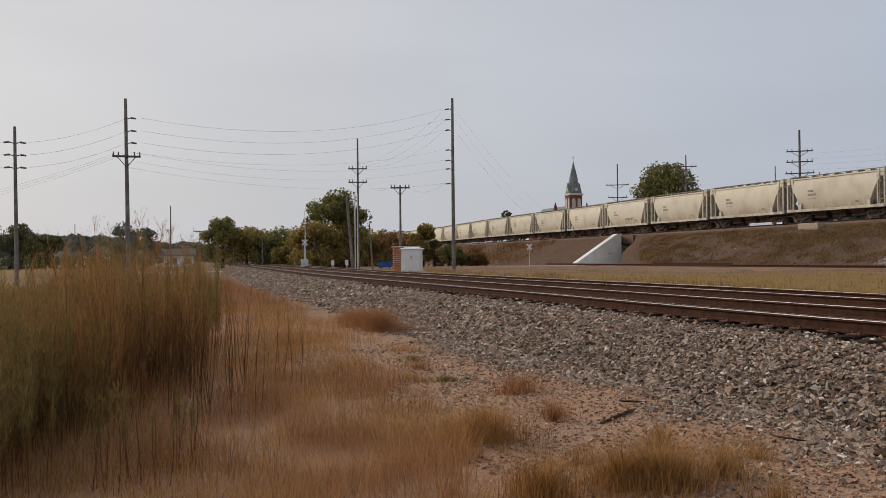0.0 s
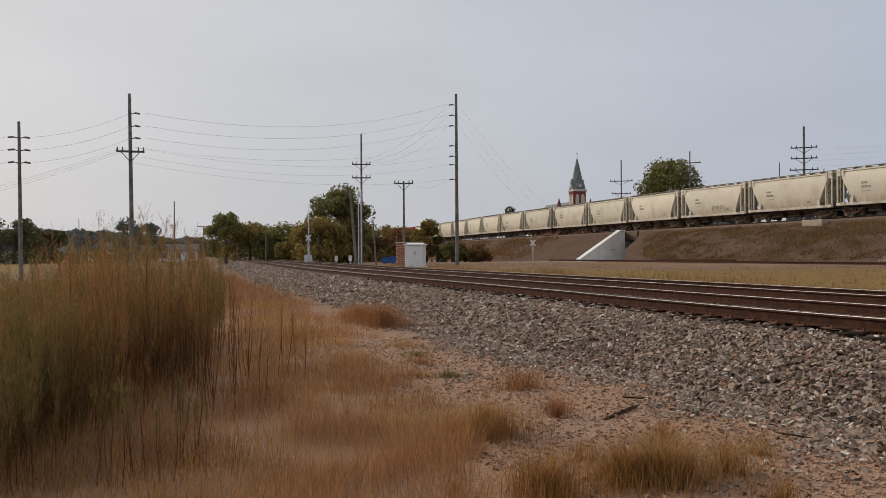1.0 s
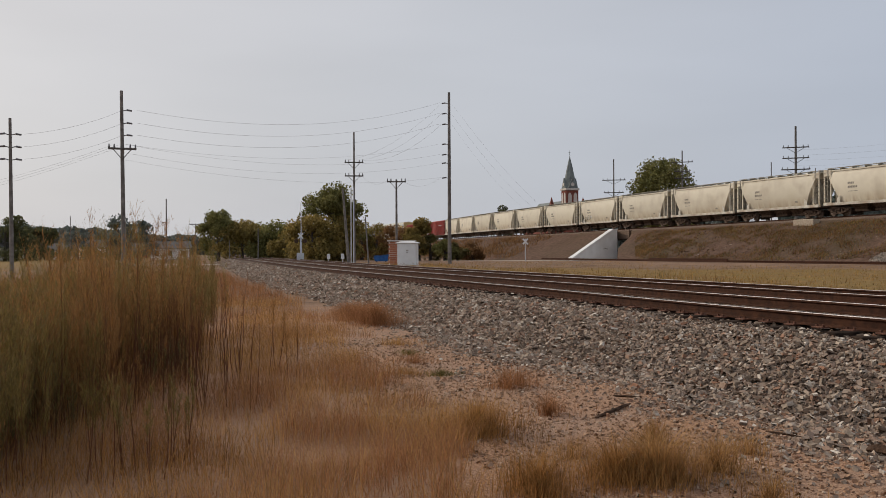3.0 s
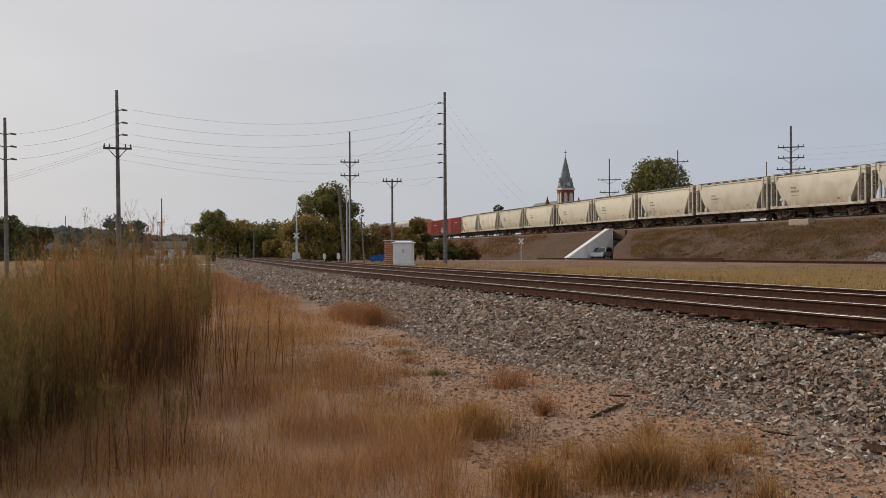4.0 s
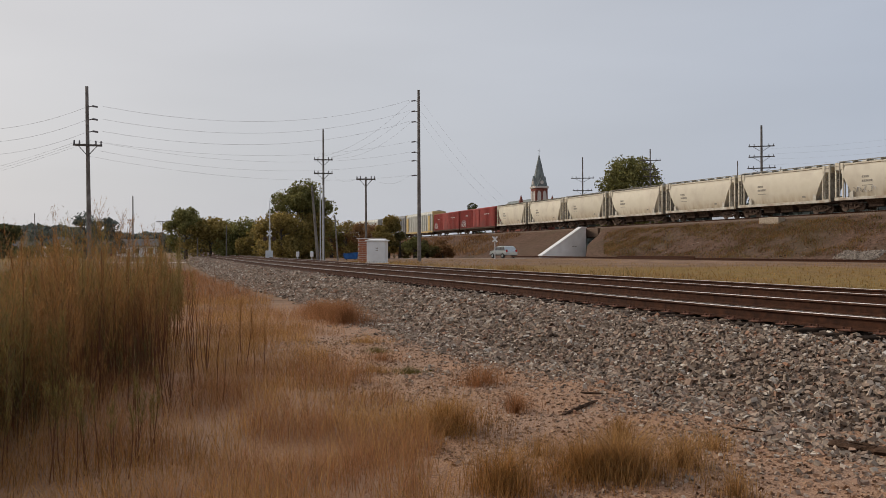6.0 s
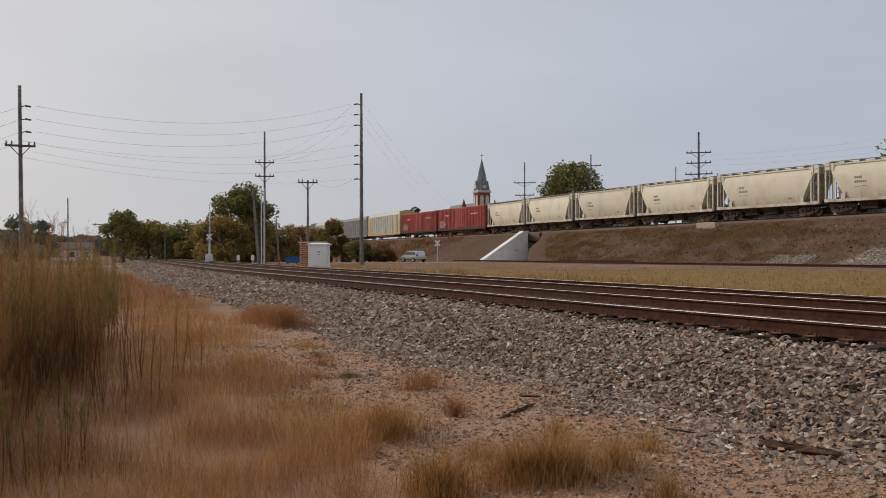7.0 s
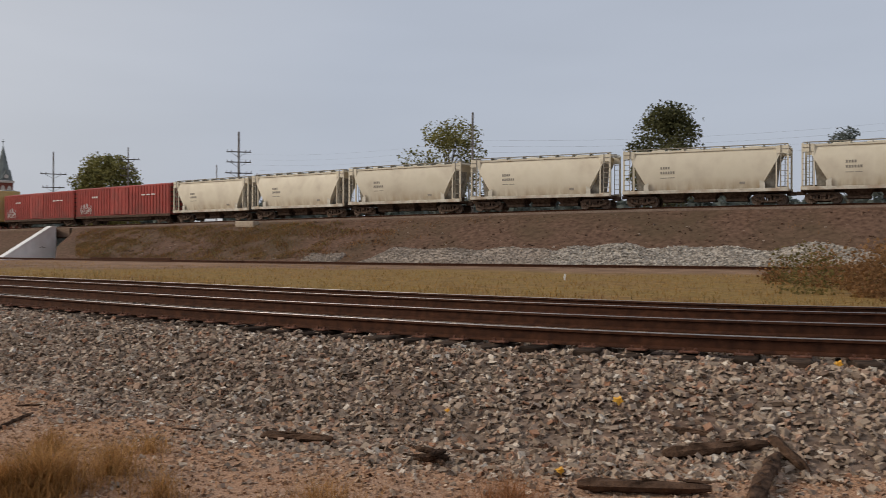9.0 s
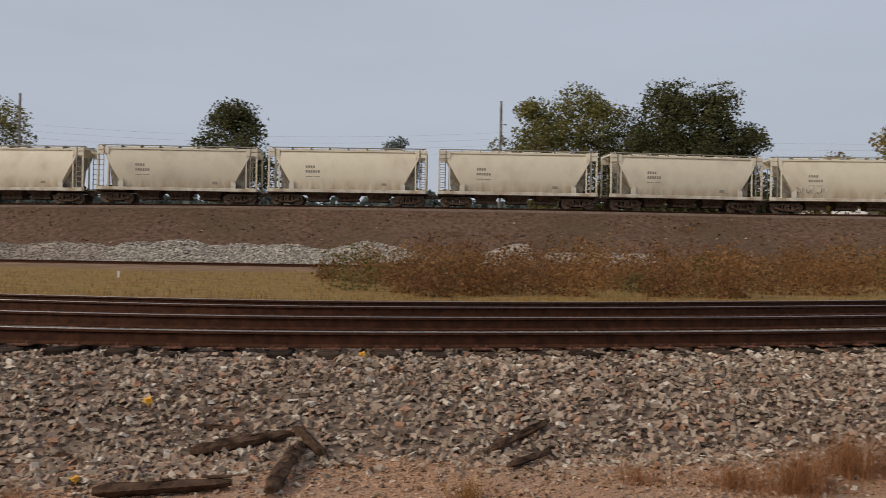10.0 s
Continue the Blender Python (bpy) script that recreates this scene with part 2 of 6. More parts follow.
L_WEED = leafy("weed_leaves", (0.27, 0.130, 0.044), (0.44, 0.240, 0.086))
L_WEEDGREEN = leafy("green_weed_leaves", (0.175, 0.130, 0.040), (0.31, 0.218, 0.074))
L_STEM = leafy("weed_stems", (0.165, 0.068, 0.038), (0.29, 0.135, 0.074), island=0.4)
L_GRASS = leafy("dry_grass", (0.26, 0.122, 0.038), (0.45, 0.245, 0.082), island=0.55)
L_GRASSPALE = leafy("pale_dry_grass", (0.30, 0.155, 0.055), (0.46, 0.265, 0.10), island=0.5)
L_GRASSRED = leafy("rust_grass", (0.26, 0.115, 0.049), (0.39, 0.192, 0.084), island=0.4)
L_BRUSH = leafy("brown_brush", (0.165, 0.080, 0.031), (0.30, 0.155, 0.058), island=0.45)
L_MEADOW = leafy("meadow_grass", (0.235, 0.132, 0.036), (0.375, 0.22, 0.066), island=0.45)
L_OLIVE = leafy("olive_brush", (0.115, 0.095, 0.034), (0.21, 0.165, 0.056), island=0.4)
L_SHRUB = leafy("green_shrub_leaves", (0.10, 0.088, 0.032), (0.19, 0.155, 0.055), island=0.4)


def ground_material():
    m = bpy.data.materials.new("open_ground")
    m.use_nodes = True
    n, l = m.node_tree.nodes, m.node_tree.links
    b = n["Principled BSDF"]
    b.inputs["Roughness"].default_value, b.inputs["Specular IOR Level"].default_value = 0.95, 0.15
    co = n.new("ShaderNodeTexCoord")

    def noisy(scale, detail, low, high, a=0.35, c=0.65):
        t, r = n.new("ShaderNodeTexNoise"), n.new("ShaderNodeValToRGB")
        t.inputs["Scale"].default_value, t.inputs["Detail"].default_value = scale, detail
        l.new(co.outputs["Object"], t.inputs["Vector"])
        e = r.color_ramp.elements
        e[0].position, e[0].color, e[1].position, e[1].color = a, (*low, 1), c, (*high, 1)
        l.new(t.outputs[0], r.inputs[0])
        return r.outputs[0]

    def blend(fac, one, two):
        x = n.new("ShaderNodeMix")
        x.data_type = "RGBA"
        l.new(fac, x.inputs["Factor"])
        l.new(one, x.inputs["A"])
        l.new(two, x.inputs["B"])
        return x.outputs["Result"]

    sand = blend(noisy(1.1, 6, (0, 0, 0), (1, 1, 1), 0.4, 0.62), noisy(50, 4, (0.19, 0.10, 0.058), (0.50, 0.30, 0.182)), noisy(85, 3, (0.16, 0.09, 0.058), (0.47, 0.31, 0.21)))
    dirt = noisy(0.8, 6, (0.13, 0.078, 0.048), (0.27, 0.168, 0.105))
    grass = blend(noisy(0.25, 5, (0, 0, 0), (1, 1, 1), 0.4, 0.6), noisy(2, 6, (0.135, 0.080, 0.029), (0.295, 0.18, 0.062)), noisy(5, 6, (0.15, 0.096, 0.029), (0.29, 0.185, 0.057)))
    a1, a2 = n.new("ShaderNodeAttribute"), n.new("ShaderNodeAttribute")
    a1.attribute_name, a2.attribute_name = "sandy", "grassy"
    l.new(blend(a2.outputs["Fac"], blend(a1.outputs["Fac"], dirt, sand), grass), b.inputs["Base Color"])
    t = n.new("ShaderNodeTexNoise")
    t.inputs["Scale"].default_value, t.inputs["Detail"].default_value = 32, 5
    l.new(co.outputs["Object"], t.inputs["Vector"])
    bp = n.new("ShaderNodeBump")
    bp.inputs["Strength"].default_value, bp.inputs["Distance"].default_value = 0.7, 0.02
    l.new(t.outputs[0], bp.inputs["Height"])
    l.new(bp.outputs[0], b.inputs["Normal"])
    return m


M_GROUND = ground_material()

# ---------- helpers for building ----------
def part(name, bm, mat, parent=None, label="", smooth=False):
    """Link a bmesh as one mesh object, under a thing if one is given."""
    me = bpy.data.meshes.new(name)
    bm.to_mesh(me)
    bm.free()
    me.materials.append(mat)
    if smooth:
        for p in me.polygons:
            p.use_smooth = True
    ob = new(name, me)
    ob.parent = parent
    if label:
        ob["label"] = label
    return ob


def raw(name, verts, faces, mat, parent=None, smooth=False):
    """One mesh from arrays of computed vertices and equal-sized faces."""
    me = bpy.data.meshes.new(name)
    verts, faces = np.asarray(verts, np.float32), np.asarray(faces, np.int32)
    k = faces.shape[1]
    me.vertices.add(len(verts))
    me.vertices.foreach_set("co", verts.ravel())
    me.loops.add(faces.size)
    me.loops.foreach_set("vertex_index", faces.ravel())
    me.polygons.add(len(faces))
    me.polygons.foreach_set("loop_start", np.arange(0, faces.size, k, dtype=np.int32))
    me.polygons.foreach_set("use_smooth", np.full(len(faces), smooth))
    me.materials.append(mat)
    me.update(calc_edges=True)
    me.validate()
    ob = new(name, me)
    ob.parent = parent
    return ob


def box(bm, x0, x1, y0, y1, z0, z1, bevel=0.0, m=None):
    """A box, its edges bevelled if wanted, added to a bmesh."""
    mat = Matrix.Translation(((x0 + x1) / 2, (y0 + y1) / 2, (z0 + z1) / 2)) @ Matrix.Diagonal((abs(x1 - x0), abs(y1 - y0), abs(z1 - z0), 1))
    vs = bmesh.ops.create_cube(bm, size=1, matrix=(m @ mat) if m else mat)["verts"]
    if bevel:
        es = list({e for v in vs for e in v.link_edges})
        bmesh.ops.bevel(bm, geom=es, offset=bevel, segments=1, affect="EDGES")
    return bm


def rod(bm, a, b, r0, r1=None, sides=8):
    """A tapered round bar from a to b."""
    a, b = Vector(a), Vector(b)
    d = b - a
    m = Matrix.Translation((a + b) / 2) @ d.to_track_quat("Z", "Y").to_matrix().to_4x4()
    bmesh.ops.create_cone(bm, cap_ends=True, segments=sides, radius1=r0, radius2=r0 if r1 is None else r1, depth=d.length, matrix=m)
    return bm


def ring(bm, sections):
    """Skin a row of equal-sized closed outlines."""
    rows = [[bm.verts.new(p) for p in s] for s in sections]
    for a, b in zip(rows, rows[1:]):
        for i in range(len(a)):
            bm.faces.new((a[i], a[(i + 1) % len(a)], b[(i + 1) % len(b)], b[i]))
    bm.faces.new(rows[0][::-1])
    bm.faces.new(rows[-1])
    return bm


def thing(name, label, category, group="", kind="", at=(0, 0, 0), turn=0):
    ob = new(name)
    ob.matrix_world = pose(*at, 0, 0, turn)
    return tagged(ob, label, category, group, kind)


def spot(bearing, reach):
    """Plan position by bearing (degrees to the left of +y) and distance from the viewpoint."""
    return -reach * math.sin(radians(bearing)), reach * math.cos(radians(bearing))


class Line:
    """A smooth plan curve through points, with a height, measured along its length."""

    def __init__(self, pts, origin_x):
        p = np.array(pts, float)
        p = np.vstack([2 * p[0] - p[1], p, 2 * p[-1] - p[-2]])
        out = []
        for i in range(1, len(p) - 2):
            for u in np.linspace(0, 1, 40, endpoint=False):
                a, b, c, d = p[i - 1:i + 3]
                out.append(0.5 * (2 * b + (c - a) * u + (2 * a - 5 * b + 4 * c - d) * u * u + (3 * b - a - 3 * c + d) * u ** 3))
        out.append(p[-2])
        self.p = np.array(out)
        self.s = np.r_[0, np.cumsum(np.hypot(*np.diff(self.p[:, :2], axis=0).T))]
        self.s -= np.interp(origin_x, self.p[:, 0], self.s)

    def at(self, s, u=0.0):
        """x, y, z and heading at length s, moved u metres to the far side."""
        x, y, z = (np.interp(s, self.s, self.p[:, i]) for i in range(3))
        x2, y2, _ = (np.interp(s + 0.5, self.s, self.p[:, i]) for i in range(3))
        x1, y1, _ = (np.interp(s - 0.5, self.s, self.p[:, i]) for i in range(3))
        h = np.arctan2(y2 - y1, x2 - x1)
        return x - u * np.sin(h), y + u * np.cos(h), z, h

    def side(self, x, y):
        """Signed distance of plan points from the line, positive on the far side, and the length there."""
        x, y = np.asarray(x, float), np.asarray(y, float)
        best, arg = np.full(x.shape, 1e9), np.zeros(x.shape, int)
        for i in range(0, len(self.p), 4):
            d = (x - self.p[i, 0]) ** 2 + (y - self.p[i, 1]) ** 2
            m = d < best
            best[m], arg[m] = d[m], i
        i = np.clip(arg, 1, len(self.p) - 2)
        t = self.p[i + 1] - self.p[i - 1]
        n = np.hypot(t[..., 0], t[..., 1])
        dx, dy = x - self.p[i, 0], y - self.p[i, 1]
        return (t[..., 0] * dy - t[..., 1] * dx) / n, self.s[i] + (t[..., 0] * dx + t[..., 1] * dy) / n


MAIN = Line([(-330, 182, 0.79), (-200, 113, 0.79), (-121, 70.8, 0.79), (-75, 46.5, 0.79), (-46, 31.2, 0.79), (-26, 21.5, 0.79), (-15, 16.35, 0.79), (-10, 13.9, 0.79), (-5, 11.7, 0.79),
             (0, 10.05, 0.79), (5, 9.75, 0.79), (10, 10.3, 0.79), (20, 12.6, 0.79), (60, 24, 0.79), (160, 52, 0.79)], 0)
HIGH = Line([(*spot(a, r), z) for a, r, z in [(55.5, 760, 4.4), (53.6, 460, 4.5), (51, 308.6, 4.58), (48, 250, 4.62), (44, 189.7, 4.66), (41, 163.3, 4.66), (38, 145.2, 4.7), (35, 130.7, 4.75),
             (31, 116.7, 4.82), (25, 102.1, 4.92), (19, 92.4, 5.03), (12, 84.9, 5.15), (5, 80.5, 5.27), (-2, 78.3, 5.36), (-12, 76.8, 5.38), (-22, 78.0, 5.38), (-32, 82.9, 5.38), (-40, 87.5, 5.38),
             (-54, 104, 5.38), (-68, 145, 5.38)]], 0)


def far_level(x):
    return 0.12 + 0.42 * np.clip((np.asarray(x, float) + 115) / 60, 0, 1)


def ground_height(x, y):
    x, y = np.asarray(x, float), np.asarray(y, float)
    u, _ = MAIN.side(x, y)
    k = np.clip((u + 1.2) / 6.0, 0, 1)
    k = k * k * (3 - 2 * k)
    z = k * far_level(x)
    rough = 0.05 * np.sin(x * 0.9 + 1.3) * np.cos(y * 0.7) + 0.025 * np.sin(x * 2.7) * np.sin(y * 2.3 + 0.5)
    rough *= np.clip(1.2 - np.hypot(x, y) / 60, 0.15, 1) * (u < -2.6)
    return z + rough


# ---------- ground: one sheet to the horizon ----------
def make_ground():
    gx = np.unique(np.r_[-np.geomspace(70, 2600, 26), np.linspace(-70, -24, 47), np.linspace(-24, 18, 169), np.linspace(18, 90, 49), np.geomspace(90, 2600, 22)])
    gy = np.unique(np.r_[-np.geomspace(6, 2600, 16), np.linspace(-6, 2, 9), np.linspace(2, 24, 111), np.linspace(24, 160, 100), np.geomspace(160, 2600, 26)])
    X, Y = np.meshgrid(gx, gy)
    Z = ground_height(X, Y)
    nx, ny = len(gx), len(gy)
    i = np.arange(nx * ny).reshape(ny, nx)
    f = np.stack([i[:-1, :-1], i[:-1, 1:], i[1:, 1:], i[1:, :-1]], -1).reshape(-1, 4)
    ob = raw("ground", np.stack([X, Y, Z], -1).reshape(-1, 3), f, M_GROUND, smooth=True)
    u, s = MAIN.side(X, Y)
    wav = 0.9 * np.sin(X * 0.45) + 0.5 * np.sin(X * 1.1 + Y)
    sandy = np.clip((u + 10.5 + wav) / 2.5, 0, 1) * (u < 0) * np.clip((X + 26) / 6, 0, 1)
    sandy = np.maximum(sandy, np.clip(1 - np.abs(u - 34 - wav) / 9, 0, 1) * (X < -30) * 0.35)
    grassy = np.clip((u - 6.2) / 1.5, 0, 1) * np.clip((np.interp(X, [-60, -40, -15], [12, 17, 37]) + wav * 2 - u) / 5, 0, 1)
    grassy = np.maximum(grassy, np.clip((-u - 22 + wav) / 6, 0, 1))
    for name, val in (("sandy", sandy), ("grassy", grassy)):
        a = ob.data.attributes.new(name, "FLOAT", "POINT")
        a.data.foreach_set("value", np.clip(val, 0, 1).astype(np.float32).ravel())
    return tagged(ob, "sandy open ground with dry grass and pebbles", "ground", kind="structure")


make_ground()


def ribbon(name, line, s0, s1, step, profile, mat, wobble=0.0, drop=None, smooth=True):
    """A strip along a line: profile holds (u, z) pairs; z is absolute, or below the line where drop is set."""
    ss = np.arange(s0, s1 + step / 2, step)
    rows = []
    for j, (u, z) in enumerate(profile):
        w = np.array([wobble * noise.noise((s * 0.35, j * 3.1, 0.0)) for s in ss])
        x, y, zl, _ = line.at(ss, u + w * (0 < j < len(profile) - 1 or wobble > 0))
        zz = zl - z if drop else np.full(len(ss), z) if not callable(z) else z(x)
        rows.append(np.stack([x, y, zz + (0.25 * w if wobble and 0 < j < len(profile) - 1 else 0)], -1))
    V = np.stack(rows, 1)
    n, k = len(ss), len(profile)
    i = np.arange(n * k).reshape(n, k)
    f = np.stack([i[:-1, :-1], i[1:, :-1], i[1:, 1:], i[:-1, 1:]], -1).reshape(-1, 4)
    return raw(name, V.reshape(-1, 3), f, mat, smooth=smooth)


# ---------- ballast bed under the two main tracks ----------
bed = ribbon("ballast_bed", MAIN, -330, 120, 1.0, [(-2.85, -0.15), (-2.6, 0.0), (-2.15, 0.17), (-1.3, 0.45), (-0.75, 0.54), (-0.2, 0.545), (0.7, 0.58), (2.3, 0.60), (3.3, 0.56), (4.4, 0.59), (6.6, 0.58), (7.4, 0.42), (8.2, 0.05)], M_BED, wobble=0.12)
tagged(bed, "grey crushed-stone ballast bed under two tracks", "ballast", kind="structure")


# ---------- embankment, cut on the skew by the underpass ----------
def cut_at(u, bearing):
    """Length along the high line at which the offset line u is crossed by a bearing."""
    ss = np.linspace(-160, -40, 1201)
    x, y, _, _ = HIGH.at(ss, u)
    return float(np.interp(-bearing, -np.degrees(np.arctan2(-x, y)), ss))


def bank_part(name, far_end, bearings, sign):
    """Earth bank from the underpass to far_end; bearings give the line of its cut end by offset."""
    us = np.array([-13.4, -11.6, -10.6, -9.4, -8.2, -7, -5.8, -4.6, -3.4, -2.5, 0, 2.4, 5.0, 14])
    grow = np.r_[np.arange(0, 40, 1.0), np.arange(40, 160, 1.5), np.arange(160, 620, 5.0)]
    rows = []
    for g in grow:
        row = []
        for u in us:
            s0 = cut_at(u, np.interp(u, bearings[0], bearings[1]))
            mid = cut_at(0, np.interp(0, bearings[0], bearings[1]))
            k = min(1.0, g / 25.0)
            s = (s0 + sign * g) * (1 - k) + (mid + sign * g) * k
            s = min(s, far_end) if sign > 0 else max(s, far_end)
            x, y, z, _ = HIGH.at(s, u)
            base, top = float(far_level(x)), z - 0.42
            t = np.interp(u, [-13.4, -11.6, -2.9, -2.5, 2.4, 14], [-0.08, 0.01, 0.97, 1, 1, -0.05])
            w = 0.0 if abs(u) < 2.6 else 0.26 * noise.noise((s * 0.16, u * 0.3, 2.0)) + 0.16 * noise.noise((s * 0.6, u * 0.9, 5.0))
            row.append((x, y, base + (top - base) * t + w))
        rows.append(row)
        if (sign > 0 and mid + g > far_end) or (sign < 0 and mid - g < far_end):
            break
    # close the cut end down to the road
    rows.insert(0, [(x, y, 0.0) for x, y, z in rows[0]])
    V = np.array(rows)
    n, k = V.shape[:2]
    i = np.arange(n * k).reshape(n, k)
    f = np.stack([i[:-1, :-1], i[1:, :-1], i[1:, 1:], i[:-1, 1:]], -1).reshape(-1, 4)
    ob = raw(name, V.reshape(-1, 3), f if sign > 0 else f[:, ::-1], M_EMBANK, smooth=True)
    return tagged(ob, "brown earth railway embankment with sparse dry growth", "embankment", kind="structure")


bank_part("embankment_west", -640, ((-13.4, -11, -3.5, 0), (39.3, 39.15, 36.9, 36.9)), -1)
bank_part("embankment_east", 150, ((-13.4, -8, -4, 0), (36.5, 36.4, 35.6, 35.6)), 1)


# ---------- rails and ties ----------
def rail_mesh(name, line, s0, s1, u, z_top, mat, head, step=1.0):
    """A rail of true section; its polished head is a part of its own."""
    prof = [(-0.075, -0.172), (0.075, -0.172), (0.075, -0.158), (0.012, -0.135), (0.010, -0.045), (0.036, -0.032), (0.036, -0.006), (-0.036, -0.006), (-0.036, -0.032), (-0.010, -0.045), (-0.012, -0.135), (-0.075, -0.158)]
    ss = np.r_[np.arange(s0, s1, step), s1]

    def sweep(pr):
        rows = []
        for du, dz in pr:
            x, y, z, _ = line.at(ss, u + du)
            rows.append(np.stack([x, y, (z if z_top is None else np.full(len(ss), z_top)) + dz], -1))
        V = np.stack(rows, 1)
        n, k = V.shape[:2]
        i = np.arange(n * k).reshape(n, k)
        j = np.roll(i, -1, 1)
        return V.reshape(-1, 3), np.stack([i[:-1], j[:-1], j[1:], i[1:]], -1).reshape(-1, 4)

    ob = raw(name, *sweep(prof), mat)
    raw("rail_head", *sweep([(-0.031, -0.006), (0.028, -0.006), (0.025, 0.0), (-0.027, 0.0)]), head, parent=ob)
    return ob


for u, z in ((0.0, 0.79), (1.505, 0.845), (4.15, 0.815), (5.655, 0.815)):
    tagged(rail_mesh("rail", MAIN, -330, 118, u, z, M_RAIL, M_RAILHEAD), "rusty brown steel rail with polished head", "rail", group="main line rails")


def tie_piece():
    bm = bmesh.new()
    box(bm, -0.115, 0.115, -1.3, 1.3, -0.17, 0.0, bevel=0.012)
    me = bpy.data.meshes.new("tie")
    bm.to_mesh(me)
    bm.free()
    me.materials.append(M_TIE)
    return me


def plate_piece():
    bm = bmesh.new()
    box(bm, -0.10, 0.10, -0.19, 0.19, 0.0, 0.022, bevel=0.005)
    for sx, sy in ((-0.06, -0.13), (0.06, -0.13), (0.05, 0.13), (-0.05, 0.13)):
        box(bm, sx - 0.014, sx + 0.014, sy - 0.014, sy + 0.014, 0.02, 0.05)
    me = bpy.data.meshes.new("tie_plate")
    bm.to_mesh(me)
    bm.free()
    me.materials.append(M_PLATE)
    return me


def lay_ties(line, name, label, s0, s1, centre, top, spacing=0.535):
    tie, plate = tie_piece(), plate_piece()
    track = tagged(new(name), label, "track", kind="structure")
    rng = random.Random(7)
    for s in np.arange(s0, s1, spacing):
        x, y, z, h = line.at(s + rng.uniform(-0.04, 0.04), centre)
        ob = new("tie", tie)
        ob.parent = track
        ob.matrix_world = pose(x, y, (z if top is None else top) + rng.uniform(-0.035, 0.004), 0, 0, math.degrees(h) + rng.uniform(-2.2, 2.2))
        if top is not None:
            for dv in (-0.7525,):
                p = new("tie_plate", plate)
                p.parent = track
                x2, y2, _, _ = line.at(s, centre + dv)
                p.matrix_world = pose(x2, y2, top - 0.008, 0, 0, math.degrees(h))
    return track


lay_ties(MAIN, "near_track_ties", "dark creosoted wooden ties of the near track", -34, 32, 0.7525, 0.614)
lay_ties(MAIN, "far_track_ties", "dark creosoted wooden ties of the far track", -34, 40, 4.9, 0.625)

# the high track on its embankment
for u in (-0.7525, 0.7525):
    tagged(rail_mesh("rail", HIGH, -640, 145, u, None, M_RAIL, M_RAILHEAD, step=2.0), "rusty steel rail on the embankment", "rail", group="embankment rails")
hb = ribbon("embankment_ballast", HIGH, -640, 145, 2.0, [(-2.7, 0.6), (-1.9, 0.2), (1.9, 0.2), (2.7, 0.6)], M_BED, drop=True)
tagged(hb, "dark ballast along the embankment top", "ballast", kind="structure")

# the old siding at the embankment's foot
SIDE = -15.2
for u in (SIDE - 0.75, SIDE + 0.75):
    tagged(rail_mesh("siding_rail", HIGH, -78, 60, u, 0.72, M_RAIL, M_RAIL, step=2.0), "rusty siding rail half sunk in dirt", "rail", group="siding rails")

# ---------- the freight train ----------
PITCH = 13.9


def truck(parent, x):
    """A two-axle truck: cast side frames, bolster and four wheels."""
    bm = bmesh.new()
    upper = [(-1.28, 0.50), (-1.28, 0.66), (-0.55, 0.84), (0.55, 0.84), (1.28, 0.66), (1.28, 0.50), (0.55, 0.68), (-0.55, 0.68)]
    lower = [(-1.05, 0.46), (-0.95, 0.56), (-0.38, 0.32), (0.38, 0.32), (0.95, 0.56), (1.05, 0.46), (0.42, 0.19), (-0.42, 0.19)]
    for sy in (-1.03, 1.03):
        for prof in (upper, lower):
            ring(bm, [[(x + px, sy + dy, pz) for px, pz in prof] for dy in (-0.07, 0.07)])
        for dx in (-0.42, 0.42):
            box(bm, x + dx - 0.07, x + dx + 0.07, sy - 0.07, sy + 0.07, 0.3, 0.72)
        for k in (-0.16, 0.0, 0.16):
            rod(bm, (x + k, sy, 0.3), (x + k, sy, 0.56), 0.07, 0.07, 8)
        for dx in (-0.9, 0.9):
            box(bm, x + dx - 0.17, x + dx + 0.17, sy - 0.1, sy + 0.1, 0.32, 0.58, 0.04)
    box(bm, x - 0.22, x + 0.22, -1.15, 1.15, 0.52, 0.8, 0.03)
    bmesh.ops.recalc_face_normals(bm, faces=bm.faces)
    ob = part("truck", bm, M_DARK, parent, "dark cast-steel two-axle truck")
    for dx in (-0.9, 0.9):
        for sy in (-0.76, 0.76):
            w = bmesh.new()
            rod(w, (x + dx, sy - 0.06, 0.43), (x + dx, sy + 0.06, 0.43), 0.43, 0.43, 16)
            rod(w, (x + dx, sy * 1.45, 0.43), (x + dx, sy, 0.43), 0.11, 0.14, 10)
            part("wheel", w, M_WHEEL, ob)
    return ob


